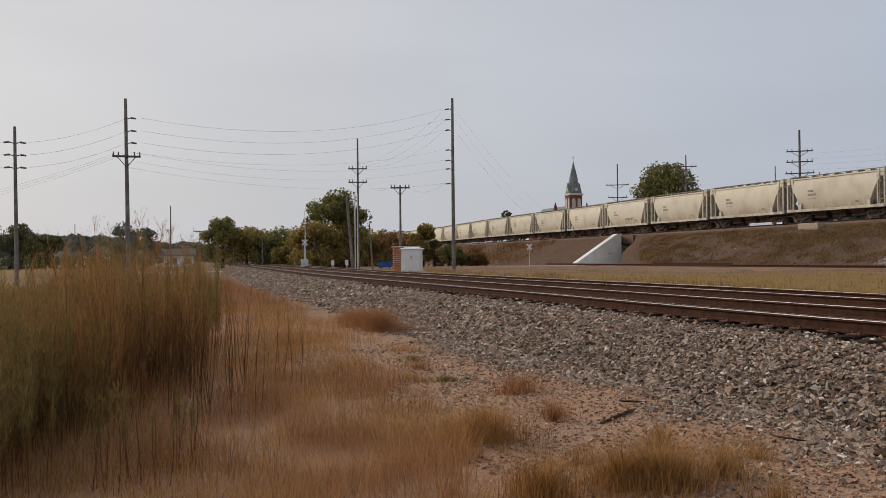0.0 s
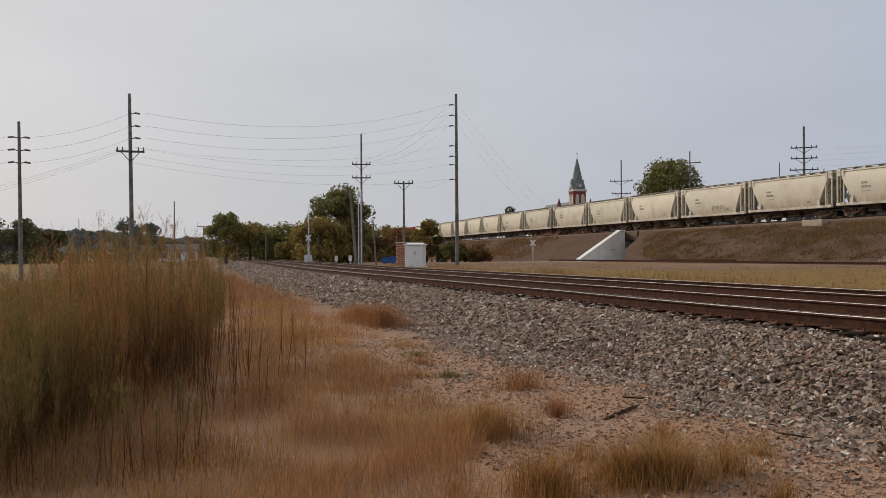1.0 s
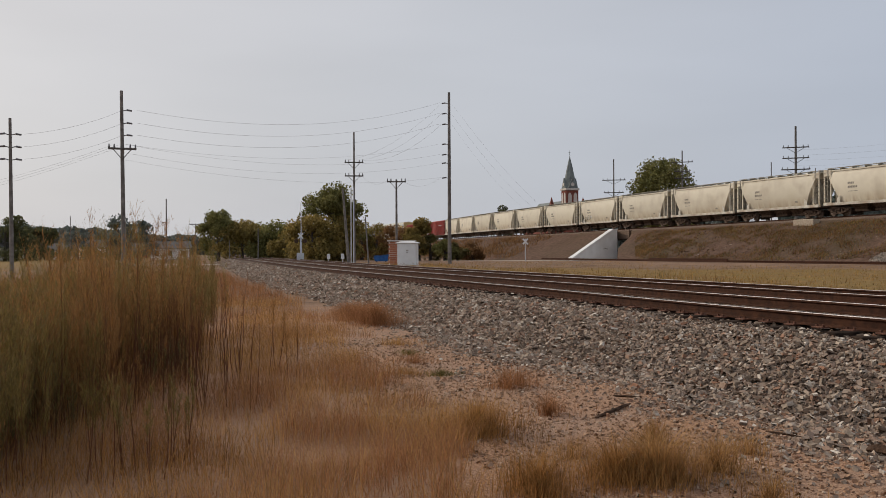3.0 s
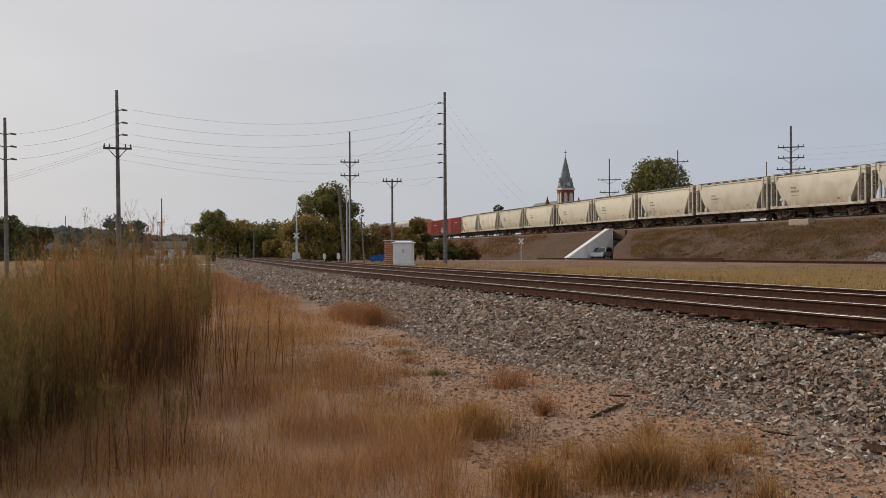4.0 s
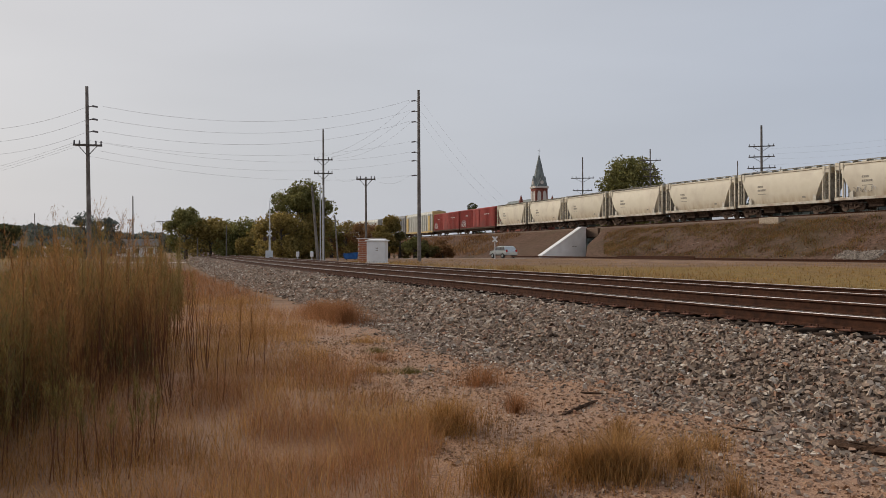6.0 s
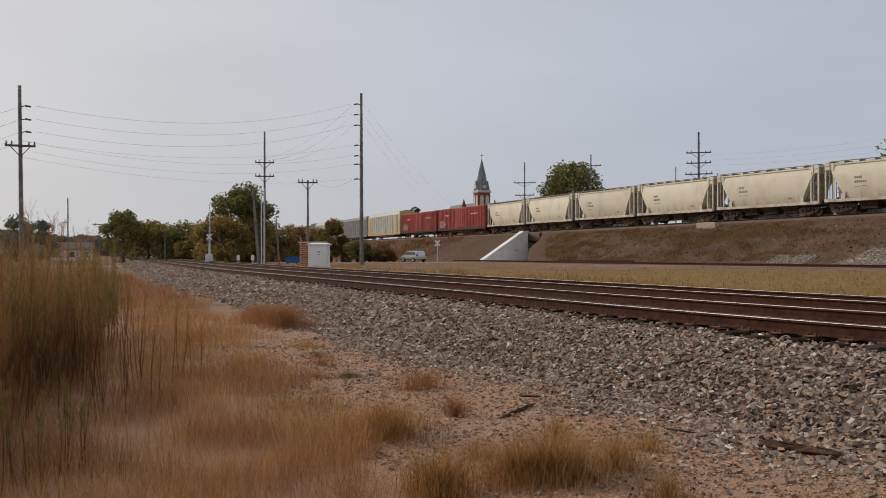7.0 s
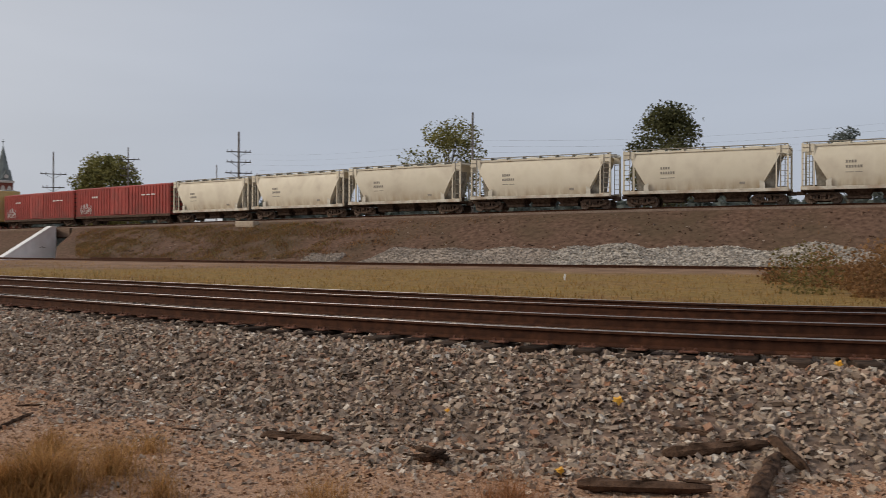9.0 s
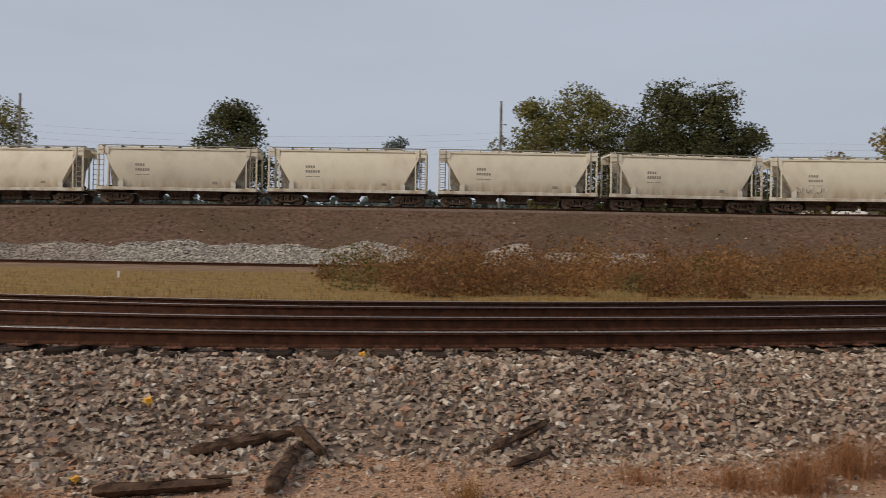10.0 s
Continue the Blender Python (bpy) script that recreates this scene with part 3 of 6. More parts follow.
def hopper_car():
    """Two-bay covered hopper: rounded shell, slope sheets, end cages, roof walkway."""
    car = thing("covered_hopper_car", "cream covered hopper rail car with rust streaks, rolling on the embankment", "rail car", group="train cars")
    hl = PITCH / 2 - 0.42
    b0, b1, w = 1.22, 4.35, 1.5
    # shell: rounded sides, full between the slope sheets
    def outline(z0, x):
        zs = np.linspace(z0, 4.42, 9)
        wd = [w * (1 - 0.17 * abs((z - 3.0) / 1.7) ** 2.2) for z in zs]
        right = [(x(z), -d, z) for z, d in zip(zs, wd)]
        top = [(x(4.55), -1.0, 4.55), (x(4.6), 0, 4.6), (x(4.55), 1.0, 4.55)]
        return right + top + [(x(z), d, z) for z, d in zip(zs[::-1], wd[::-1])]
    fl = hl - 2.2
    def slope(sign):
        return lambda z: sign * (fl + max(0.0, min(1.0, (z - b0) / (3.9 - b0))) * 1.55)
    bm = bmesh.new()
    ring(bm, [outline(b0, slope(-1)), outline(b0, lambda z: -fl + 0.6), outline(b0, lambda z: 0.0), outline(b0, lambda z: fl - 0.6), outline(b0, slope(1))])
    bmesh.ops.recalc_face_normals(bm, faces=bm.faces)
    for e in bm.edges:
        if len(e.link_faces) == 2 and e.calc_face_angle() > 0.5:
            e.smooth = False
    body = part("body", bm, M_HOPPER, car)
    for p in body.data.polygons:
        p.use_smooth = abs(p.normal.y) > 0.35
    # vertical weld seams and rim along the roof edge
    bm = bmesh.new()
    for sy in (-1, 1):
        box(bm, -hl + 0.7, hl - 0.7, sy * 1.38 - 0.05, sy * 1.38 + 0.05, 4.36, 4.47)
    part("roof_rim", bm, M_HOPPER, car)
    for sy in (-1, 1):
        bm = bmesh.new()
        box(bm, -hl + 0.1, hl - 0.1, sy * 1.5 - 0.05, sy * 1.5 + 0.05, 1.02, 1.28, 0.02)
        part("side_sill", bm, M_SILL, car, "pale side sill streaked with rust")
    # roof walkway
    bm = bmesh.new()
    for y0 in (-0.95, 0.6):
        box(bm, -hl + 0.2, hl - 0.2, y0, y0 + 0.35, 4.72, 4.75)
    for x in np.linspace(-hl + 0.4, hl - 0.4, 9):
        box(bm, x - 0.022, x + 0.022, -1.25, 1.25, 4.5, 4.70)
    for sy in (-1.25, 1.25):
        box(bm, -hl + 0.1, hl - 0.1, sy - 0.022, sy + 0.022, 4.68, 4.73)
    part("roof_walkway", bm, M_GREYFRAME, car, "grey roof walkway")
    bm = bmesh.new()
    for x in np.linspace(-3.6, 3.6, 4):
        box(bm, x - 0.75, x + 0.75, -0.4, 0.4, 4.58, 4.7, 0.04)
    part("roof_hatches", bm, M_HOPPER, car)
    # ends
    for s in (-1, 1):
        bm = bmesh.new()
        for sy in (-1.42, 1.42):
            box(bm, s * (hl - 0.12) - 0.07, s * (hl - 0.12) + 0.07, sy - 0.05, sy + 0.05, 1.1, 4.62)
            box(bm, s * (hl - 0.95) - 0.05, s * (hl - 0.95) + 0.05, sy - 0.05, sy + 0.05, 1.1, 4.5)
            box(bm, s * (hl - 0.95), s * (hl - 0.08), sy - 0.06, sy + 0.06, 3.95, 4.55)
            box(bm, s * (hl - 1.0), s * hl, sy - 0.06, sy + 0.06, 1.05, 1.34)
        box(bm, s * (hl - 0.16) - 0.05, s * (hl - 0.16) + 0.05, -1.4, 1.4, 4.45, 4.6)
        part("end_frame", bm, M_HOPPER, car)
        bm = bmesh.new()
        box(bm, s * (hl - 2.3), s * hl, -1.35, 1.35, 0.95, 1.12)
        for y in (-0.6, 0.6):
            box(bm, s * (hl - 1.25) - 0.06, s * (hl - 1.25) + 0.06, y - 0.06, y + 0.06, 1.1, 3.8)
        rod(bm, (s * (hl - 0.5), -0.3, 1.35), (s * (hl - 1.1), 0.5, 1.35), 0.16, 0.16, 10)
        part("end_platform", bm, M_DARK, car, "dark end platform with brake gear")
        # added block in place of the shaded hollow, so no sky shows through
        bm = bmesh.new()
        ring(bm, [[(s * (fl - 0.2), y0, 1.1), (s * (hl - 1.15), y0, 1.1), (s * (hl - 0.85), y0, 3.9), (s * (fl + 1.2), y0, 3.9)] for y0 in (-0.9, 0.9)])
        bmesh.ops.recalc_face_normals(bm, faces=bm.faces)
        part("slope_gap_filler", bm, M_GREYFRAME, car, "added filler block for the shaded space under the slope sheet")
        for sy in (-1, 1):
            bm = bmesh.new()
            for z in np.arange(1.35, 4.6, 0.42):
                box(bm, s * (hl - 0.62), s * (hl - 0.12), sy * 1.5 - 0.015, sy * 1.5 + 0.015, z - 0.02, z + 0.02)
            box(bm, s * (hl - 0.62) - 0.03, s * (hl - 0.62) + 0.03, sy * 1.5 - 0.02, sy * 1.5 + 0.02, 1.1, 4.6)
            part("ladder", bm, M_GREYFRAME, car)
            # triangular gusset beside the slope sheet
            bm = bmesh.new()
            x0, x1 = s * (fl + 0.02), s * (fl + 0.42)
            ring(bm, [[(x0, sy * 1.46, 1.25), (x1, sy * 1.46, 1.25), (x1, sy * 1.46, 1.72), (x0, sy * 1.46, 1.95)], [(x0, sy * 1.52, 1.25), (x1, sy * 1.52, 1.25), (x1, sy * 1.52, 1.72), (x0, sy * 1.52, 1.95)]])
            part("gusset", bm, M_SILL, car)
        bm = bmesh.new()
        box(bm, s * (hl - 0.3), s * (PITCH / 2 - 0.02), -0.16, 0.16, 0.72, 1.0, 0.03)
        part("coupler", bm, M_DARK, car)
        truck(car, s * (hl - 1.55))
    # outlets
    for x in (-2.5, 0.0, 2.5):
        bm = bmesh.new()
        ring(bm, [[(x - 1.15, -1.3, b0), (x + 1.15, -1.3, b0), (x + 1.15, 1.3, b0), (x - 1.15, 1.3, b0)], [(x - 0.75, -0.6, 0.55), (x + 0.75, -0.6, 0.55), (x + 0.75, 0.6, 0.55), (x - 0.75, 0.6, 0.55)]])
        box(bm, x - 0.85, x + 0.85, -0.7, 0.7, 0.36, 0.56)
        part("outlet_hopper", bm, M_DARK, car, "dark discharge outlet")
    bm = bmesh.new()
    box(bm, -hl + 2, hl - 2, -0.18, 0.18, 0.85, 1.2)
    part("centre_sill", bm, M_DARK, car)
    # lettering bars and a small placard
    for k, (x0, x1, z0, z1) in enumerate([(-fl + 0.95, -fl + 1.75, 3.0, 3.2), (-fl + 0.95, -fl + 2.15, 2.62, 2.82), (-fl + 0.95, -fl + 1.5, 2.28, 2.33), (-fl + 1.6, -fl + 2.1, 2.28, 2.33), (fl - 1.5, fl - 1.1, 1.66, 1.86)]):
        bm = bmesh.new()
        wz = w * (1 - 0.17 * abs(((z0 + z1) / 2 - 3.0) / 1.7) ** 2.2)
        n = 4 if k == 0 else 6 if k == 1 else 1
        for i in range(n):
            a = x0 + (x1 - x0) * i / n
            box(bm, a, a + (x1 - x0) / n * (0.72 if n > 1 else 1), -wz - 0.012, -wz + 0.02, z0, z1)
        part("placard" if k == 4 else "marking", bm, M_MARK, car)
    return car


def boxcar():
    car = thing("red_boxcar", "faded red ribbed boxcar with pale graffiti, rolling on the embankment", "rail car", group="train cars")
    hl = 10.2
    bm = bmesh.new()
    ring(bm, [[(x, -1.48, 1.05), (x, -1.48, 4.55), (x, -0.9, 4.72), (x, 0, 4.8), (x, 0.9, 4.72), (x, 1.48, 4.55), (x, 1.48, 1.05)] for x in (-hl, hl)])
    bmesh.ops.recalc_face_normals(bm, faces=bm.faces)
    part("body", bm, M_RED, car)
    for x in np.arange(-hl + 0.3, hl - 0.2, 0.62):
        if abs(x) < 1.9:
            continue
        for sy in (-1, 1):
            bm = bmesh.new()
            box(bm, x - 0.07, x + 0.07, sy * 1.48 - 0.07, sy * 1.48 + 0.07, 1.15, 4.5, 0.02)
            part("side_rib", bm, M_RED, car)
    for sy in (-1, 1):
        bm = bmesh.new()
        box(bm, -1.8, 1.8, sy * 1.53 - 0.04, sy * 1.53 + 0.04, 1.2, 4.45, 0.02)
        for x in (-1.2, -0.4, 0.4, 1.2):
            box(bm, x - 0.03, x + 0.03, sy * 1.58 - 0.03, sy * 1.58 + 0.03, 1.2, 4.45)
        part("sliding_door", bm, M_RED, car)
        bm = bmesh.new()
        box(bm, -hl, hl, sy * 1.46 - 0.05, sy * 1.46 + 0.05, 0.8, 1.1, 0.02)
        part("side_sill", bm, M_DARK, car)
    for s in (-1, 1):
        for z in np.arange(1.4, 4.5, 0.55):
            bm = bmesh.new()
            box(bm, s * hl - 0.06, s * hl + 0.06, -1.4, 1.4, z - 0.08, z + 0.08, 0.02)
            part("end_corrugation", bm, M_DARK, car)
        truck(car, s * (hl - 2.2))
        bm = bmesh.new()
        box(bm, s * (hl - 0.3), s * (hl + 0.5), -0.16, 0.16, 0.72, 1.0, 0.03)
        part("coupler", bm, M_DARK, car)
    rng = random.Random(3)
    for i in range(5):
        bm = bmesh.new()
        for j in range(7):
            x = -hl + 1.4 + i * 0.55 + rng.uniform(-0.2, 0.2)
            z = 1.35 + rng.uniform(0, 0.9)
            rod(bm, (x, -1.56, z), (x + rng.uniform(-0.35, 0.35), -1.56, z + rng.uniform(0.1, 0.55)), 0.045, 0.03, 5)
        part("graffiti_stroke", bm, M_MARKWHITE, car)
    for k, x in enumerate((-6.4, -5.9, -5.4, 4.6, 5.6, 6.6)):
        bm = bmesh.new()
        box(bm, x, x + (0.35 if k < 3 else 0.7), -1.575, -1.545, 3.35, 3.55 if k < 3 else 3.5)
        part("marking", bm, M_MARKWHITE, car)
    bm = bmesh.new()
    box(bm, -6, 6, -1.2, 1.2, 0.5, 1.05)
    part("centre_sill", bm, M_DARK, car)
    return car


def autorack(panel, ends, label):
    car = thing("autorack_car", label, "rail car", group="train cars")
    hl = 13.6
    bm = bmesh.new()
    ring(bm, [[(x, -1.5, 0.95), (x, -1.52, 4.9), (x, -1.2, 5.5), (x, 0, 5.75), (x, 1.2, 5.5), (x, 1.52, 4.9), (x, 1.5, 0.95)] for x in (-hl, hl)])
    bmesh.ops.recalc_face_normals(bm, faces=bm.faces)
    part("body", bm, panel, car)
    for i, x in enumerate(np.linspace(-hl, hl, 15)):
        for sy in (-1, 1):
            bm = bmesh.new()
            box(bm, x - 0.09, x + 0.09, sy * 1.53 - 0.06, sy * 1.53 + 0.06, 0.95, 4.95, 0.02)
            part("side_post", bm, panel, car)
    for s in (-1, 1):
        bm = bmesh.new()
        box(bm, s * (hl - 0.35), s * (hl + 0.08), -1.56, 1.56, 0.95, 5.5, 0.1)
        part("end_door", bm, ends, car)
        bm = bmesh.new()
        box(bm, s * (hl - 0.3), s * (hl + 0.6), -0.16, 0.16, 0.72, 1.0, 0.03)
        part("coupler", bm, M_DARK, car)
        truck(car, s * (hl - 3))
    for sy in (-1, 1):
        bm = bmesh.new()
        box(bm, -hl, hl, sy * 1.5 - 0.07, sy * 1.5 + 0.07, 0.78, 1.12, 0.02)
        part("side_sill", bm, ends, car)
    if ends is M_YELLOW:
        for x0, x1 in ((-hl + 1.0, -hl + 2.6), (hl - 4.2, hl - 2.4)):
            bm = bmesh.new()
            box(bm, x0, x1, -1.6, -1.5, 1.3, 4.6)
            part("yellow_panel", bm, M_YELLOW, car)
    bm = bmesh.new()
    box(bm, -8.6, 8.6, -1.4, 1.4, 0.42, 0.95, 0.03)
    part("underframe", bm, M_DARK, car)
    return car


SPEED, START = 20.559, -244.1   # joint between boxcars and hoppers at the clip's start, along the line


def train_rows(offset):
    rows = []
    for i in range(21):
        t = i * 0.5
        s = START + SPEED * t + offset
        s += np.interp(s, [-110, -62, -25], [1.0, 0.55, -0.45])
        x, y, z, h = HIGH.at(s)
        rows.append((t, pose(x, y, z, 0, 0, math.degrees(h))))
    return rows


TRAIN = []
first = hopper_car()
for i in range(22):
    ob = first if i == 0 else copy_thing(first, Matrix())
    TRAIN.append((ob, PITCH * (i + 0.5)))
def spray(car, x0, seed):
    """Sprayed strokes along the lower side of one hopper car."""
    g = random.Random(seed)
    for i in range(6):
        bm = bmesh.new()
        a = g.uniform(0, 6)
        pts = [(x0 + i * 0.42 + 0.2 * math.cos(a + q * g.uniform(0.6, 1.3)), -1.47, 1.95 + 0.26 * math.sin(a + q * 0.9)) for q in range(5)]
        for p, q in zip(pts, pts[1:]):
            rod(bm, p, q, 0.028, 0.028, 5)
        part("graffiti_stroke", bm, M_MARKWHITE if i % 2 else M_MARK, car)


spray(TRAIN[6][0], -4.2, 5)
spray(TRAIN[11][0], 0.4, 8)
first = boxcar()
TRAIN.append((first, -10.6))
TRAIN.append((copy_thing(first, Matrix()), -10.6 - 21.2))
back = -42.4 - 14.4
rack = autorack(M_RACKGREY, M_YELLOW, "grey autorack car with yellow ends, rolling on the embankment")
TRAIN.append((rack, back))
rack = autorack(M_RACKDARK, M_RACKDARK, "dark grey autorack car, rolling on the embankment")
TRAIN.append((rack, back - 28.8))
rack = autorack(M_RACKGREY, M_RACKGREY, "pale grey autorack car, rolling on the embankment")
for i in range(5):
    TRAIN.append((rack if i == 0 else copy_thing(rack, Matrix()), back - 28.8 * (i + 2)))

# ---------- underpass: wing wall, bridge deck, road ----------
def wing_wall():
    wall = thing("wing_wall", "white painted concrete wing wall sloping down beside the underpass", "retaining wall", kind="structure")
    (xa, ya), (xb, yb) = spot(36.45, 129.0), spot(39.15, 121)
    a, b = Vector((xa, ya, 0)), Vector((xb, yb, 0))
    d = (b - a).normalized()
    n = Vector((-d.y, d.x, 0))
    if n.dot(Vector((1, 0, 0))) < 0:
        n = -n
    L = (b - a).length
    prof = [(0, -0.3), (0, 4.45), (0.9, 4.45), (L, 0.62), (L, -0.3)]
    bm = bmesh.new()
    ring(bm, [[a + d * s + Vector((0, 0, z)) for s, z in prof], [a + d * s - n * 0.5 + Vector((0, 0, z)) for s, z in prof]])
    bmesh.ops.recalc_face_normals(bm, faces=bm.faces)
    part("wall_face", bm, M_CONCRETE, wall)
    bm = bmesh.new()
    prof = [(-0.12, 4.45), (-0.12, 4.62), (0.98, 4.62), (L + 0.1, 0.77), (L + 0.1, 0.60), (0.9, 4.45)]
    ring(bm, [[a + d * s + n * 0.08 + Vector((0, 0, z)) for s, z in prof], [a + d * s - n * 0.58 + Vector((0, 0, z)) for s, z in prof]])
    bmesh.ops.recalc_face_normals(bm, faces=bm.faces)
    part("coping", bm, M_CONCRETE, wall)
    # the wall's return into the underpass
    bm = bmesh.new()
    r = Vector((*spot(36.0, 1), 0)).normalized()
    q = [a - n * 0.5, a + n * 0.02, a + n * 0.02 + r * 12, a - n * 0.5 + r * 12]
    ring(bm, [[p + Vector((0, 0, -0.3)) for p in q], [p + Vector((0, 0, 4.4)) for p in q]])
    bmesh.ops.recalc_face_normals(bm, faces=bm.faces)
    part("abutment", bm, M_CONCRETE, wall)
    for k in range(3):
        bm = bmesh.new()
        p = a + d * (2.2 + k * 0.35) + n * 0.012 + Vector((0, 0, 1.9))
        rod(bm, p, p + d * 0.3 + Vector((0, 0, 0.12 * (k % 2))), 0.05, 0.04, 5)
        part("graffiti_stroke", bm, M_MARK, wall)


wing_wall()
deck = bmesh.new()
for u0, u1, z0, z1 in ((-2.9, -2.45, -1.5, -0.35), (2.45, 2.9, -1.5, -0.35), (-2.45, 2.45, -0.9, -0.6)):
    s_a, s_b = cut_at(0, 37.6), cut_at(0, 34.6)
    secs = []
    for s in np.linspace(s_a, s_b, 6):
        x0, y0, z, _ = HIGH.at(s, u0)
        x1, y1, _, _ = HIGH.at(s, u1)
        secs.append([(x0, y0, z + z0), (x1, y1, z + z0), (x1, y1, z + z1), (x0, y0, z + z1)])
    ring(deck, secs)
bmesh.ops.recalc_face_normals(deck, faces=deck.faces)
tagged(part("bridge_deck", deck, material("brown_steel", (0.10, 0.065, 0.045), (0.2, 0.13, 0.085), rough=0.8)), "rusty brown plate girder bridge deck over the underpass", "bridge", kind="structure")

ROAD = Line([(*spot(b, r), 0) for b, r in [(66, 128), (60, 126), (54, 130), (49.5, 136), (46.77, 139), (44.67, 138), (42.5, 130), (40.4, 122), (38.6, 121.5), (37.1, 125.5), (36.3, 136), (36.15, 150), (36.1, 170)]], -90)


def road_strip():
    ss = np.arange(ROAD.s[0], ROAD.s[-1], 2.0)
    rows = []
    for s in ss:
        x, y, _, _ = ROAD.at(s)
        w = 2.9 + 0.5 * noise.noise((s * 0.2, 0, 0)) if math.hypot(x, y) < 132 else 1.3
        row = []
        for u in np.linspace(-w, w, 5):
            px, py, _, _ = ROAD.at(s, u)
            row.append((px, py, float(ground_height(px, py)) + 0.03))
        rows.append(row)
    V = np.array(rows)
    n, k = V.shape[:2]
    i = np.arange(n * k).reshape(n, k)
    f = np.stack([i[:-1, :-1], i[1:, :-1], i[1:, 1:], i[:-1, 1:]], -1).reshape(-1, 4)
    tagged(raw("road", V.reshape(-1, 3), f, M_ROAD, smooth=True), "pale dusty road leading to the underpass", "road", kind="structure")


road_strip()


# ---------- silver car ----------
def make_car():
    car = thing("silver_suv", "small silver sport utility car driving on the pale road", "car")
    prof = [(-2.2, 0.42), (-2.22, 0.78), (-2.1, 1.02), (-1.95, 1.12), (-1.62, 1.52), (-1.2, 1.62), (0.0, 1.64), (0.5, 1.56), (1.12, 1.08), (1.9, 0.92), (2.15, 0.75), (2.2, 0.42)]
    bm = bmesh.new()
    secs = []
    for y, k in ((-0.86, 0.0), (-0.9, 1.0), (0.9, 1.0), (0.86, 0.0)):
        secs.append([(x * (0.985 if k == 0 else 1), y if z < 1.1 else y * (1 - 0.25 * (z - 1.05)), z) for x, z in prof])
    ring(bm, secs)
    bmesh.ops.recalc_face_normals(bm, faces=bm.faces)
    part("body", bm, M_SILVER, car)
    for sy in (-1, 1):
        for x0, x1, x2, x3 in ((-1.52, -0.75, -0.75, -1.72), (-0.68, 0.12, 0.12, -0.68), (0.2, 0.42, 0.95, 0.2)):
            bm = bmesh.new()
            ya, yb = sy * 0.91, sy * 0.80
            ring(bm, [[(x3, ya, 1.08), (x2, ya, 1.08), (x1, yb, 1.5), (x0, yb, 1.5)], [(x3, ya - sy * 0.05, 1.08), (x2, ya - sy * 0.05, 1.08), (x1, yb - sy * 0.05, 1.5), (x0, yb - sy * 0.05, 1.5)]])
            part("side_window", bm, M_GLASS, car)
        bm = bmesh.new()
        box(bm, -2.1, 2.1, sy * 0.9 - 0.03, sy * 0.9 + 0.03, 0.36, 0.5, 0.02)
        part("rocker_panel", bm, M_TYRE, car)
        bm = bmesh.new()
        box(bm, 2.0, 2.2, sy * 0.68 - 0.18, sy * 0.68 + 0.18, 0.72, 0.9, 0.04)
        part("headlight", bm, M_WHITE, car)
        bm = bmesh.new()
        box(bm, -2.24, -2.1, sy * 0.75 - 0.12, sy * 0.75 + 0.12, 0.85, 1.15, 0.03)
        part("tail_lamp", bm, M_LAMPRED, car)
        bm = bmesh.new()
        rod(bm, (-1.3, sy * 0.62, 1.67), (0.2, sy * 0.62, 1.67), 0.025, 0.025, 6)
        part("roof_rail", bm, M_TYRE, car)
        for x in (-1.32, 1.38):
            bm = bmesh.new()
            rod(bm, (x, sy * 0.72, 0.33), (x, sy * 0.93, 0.33), 0.335, 0.335, 20)
            w = part("wheel", bm, M_TYRE, car)
            bm = bmesh.new()
            rod(bm, (x, sy * 0.9, 0.33), (x, sy * 0.945, 0.33), 0.21, 0.19, 12)
            part("rim", bm, M_SILVER, w)
    bm = bmesh.new()
    ring(bm, [[(0.56, -0.66, 1.5), (1.1, -0.76, 1.1), (1.1, 0.76, 1.1), (0.56, 0.66, 1.5)], [(0.60, -0.66, 1.53), (1.14, -0.76, 1.13), (1.14, 0.76, 1.13), (0.60, 0.66, 1.53)]])
    part("windscreen", bm, M_GLASS, car)
    return car


SUV = make_car()


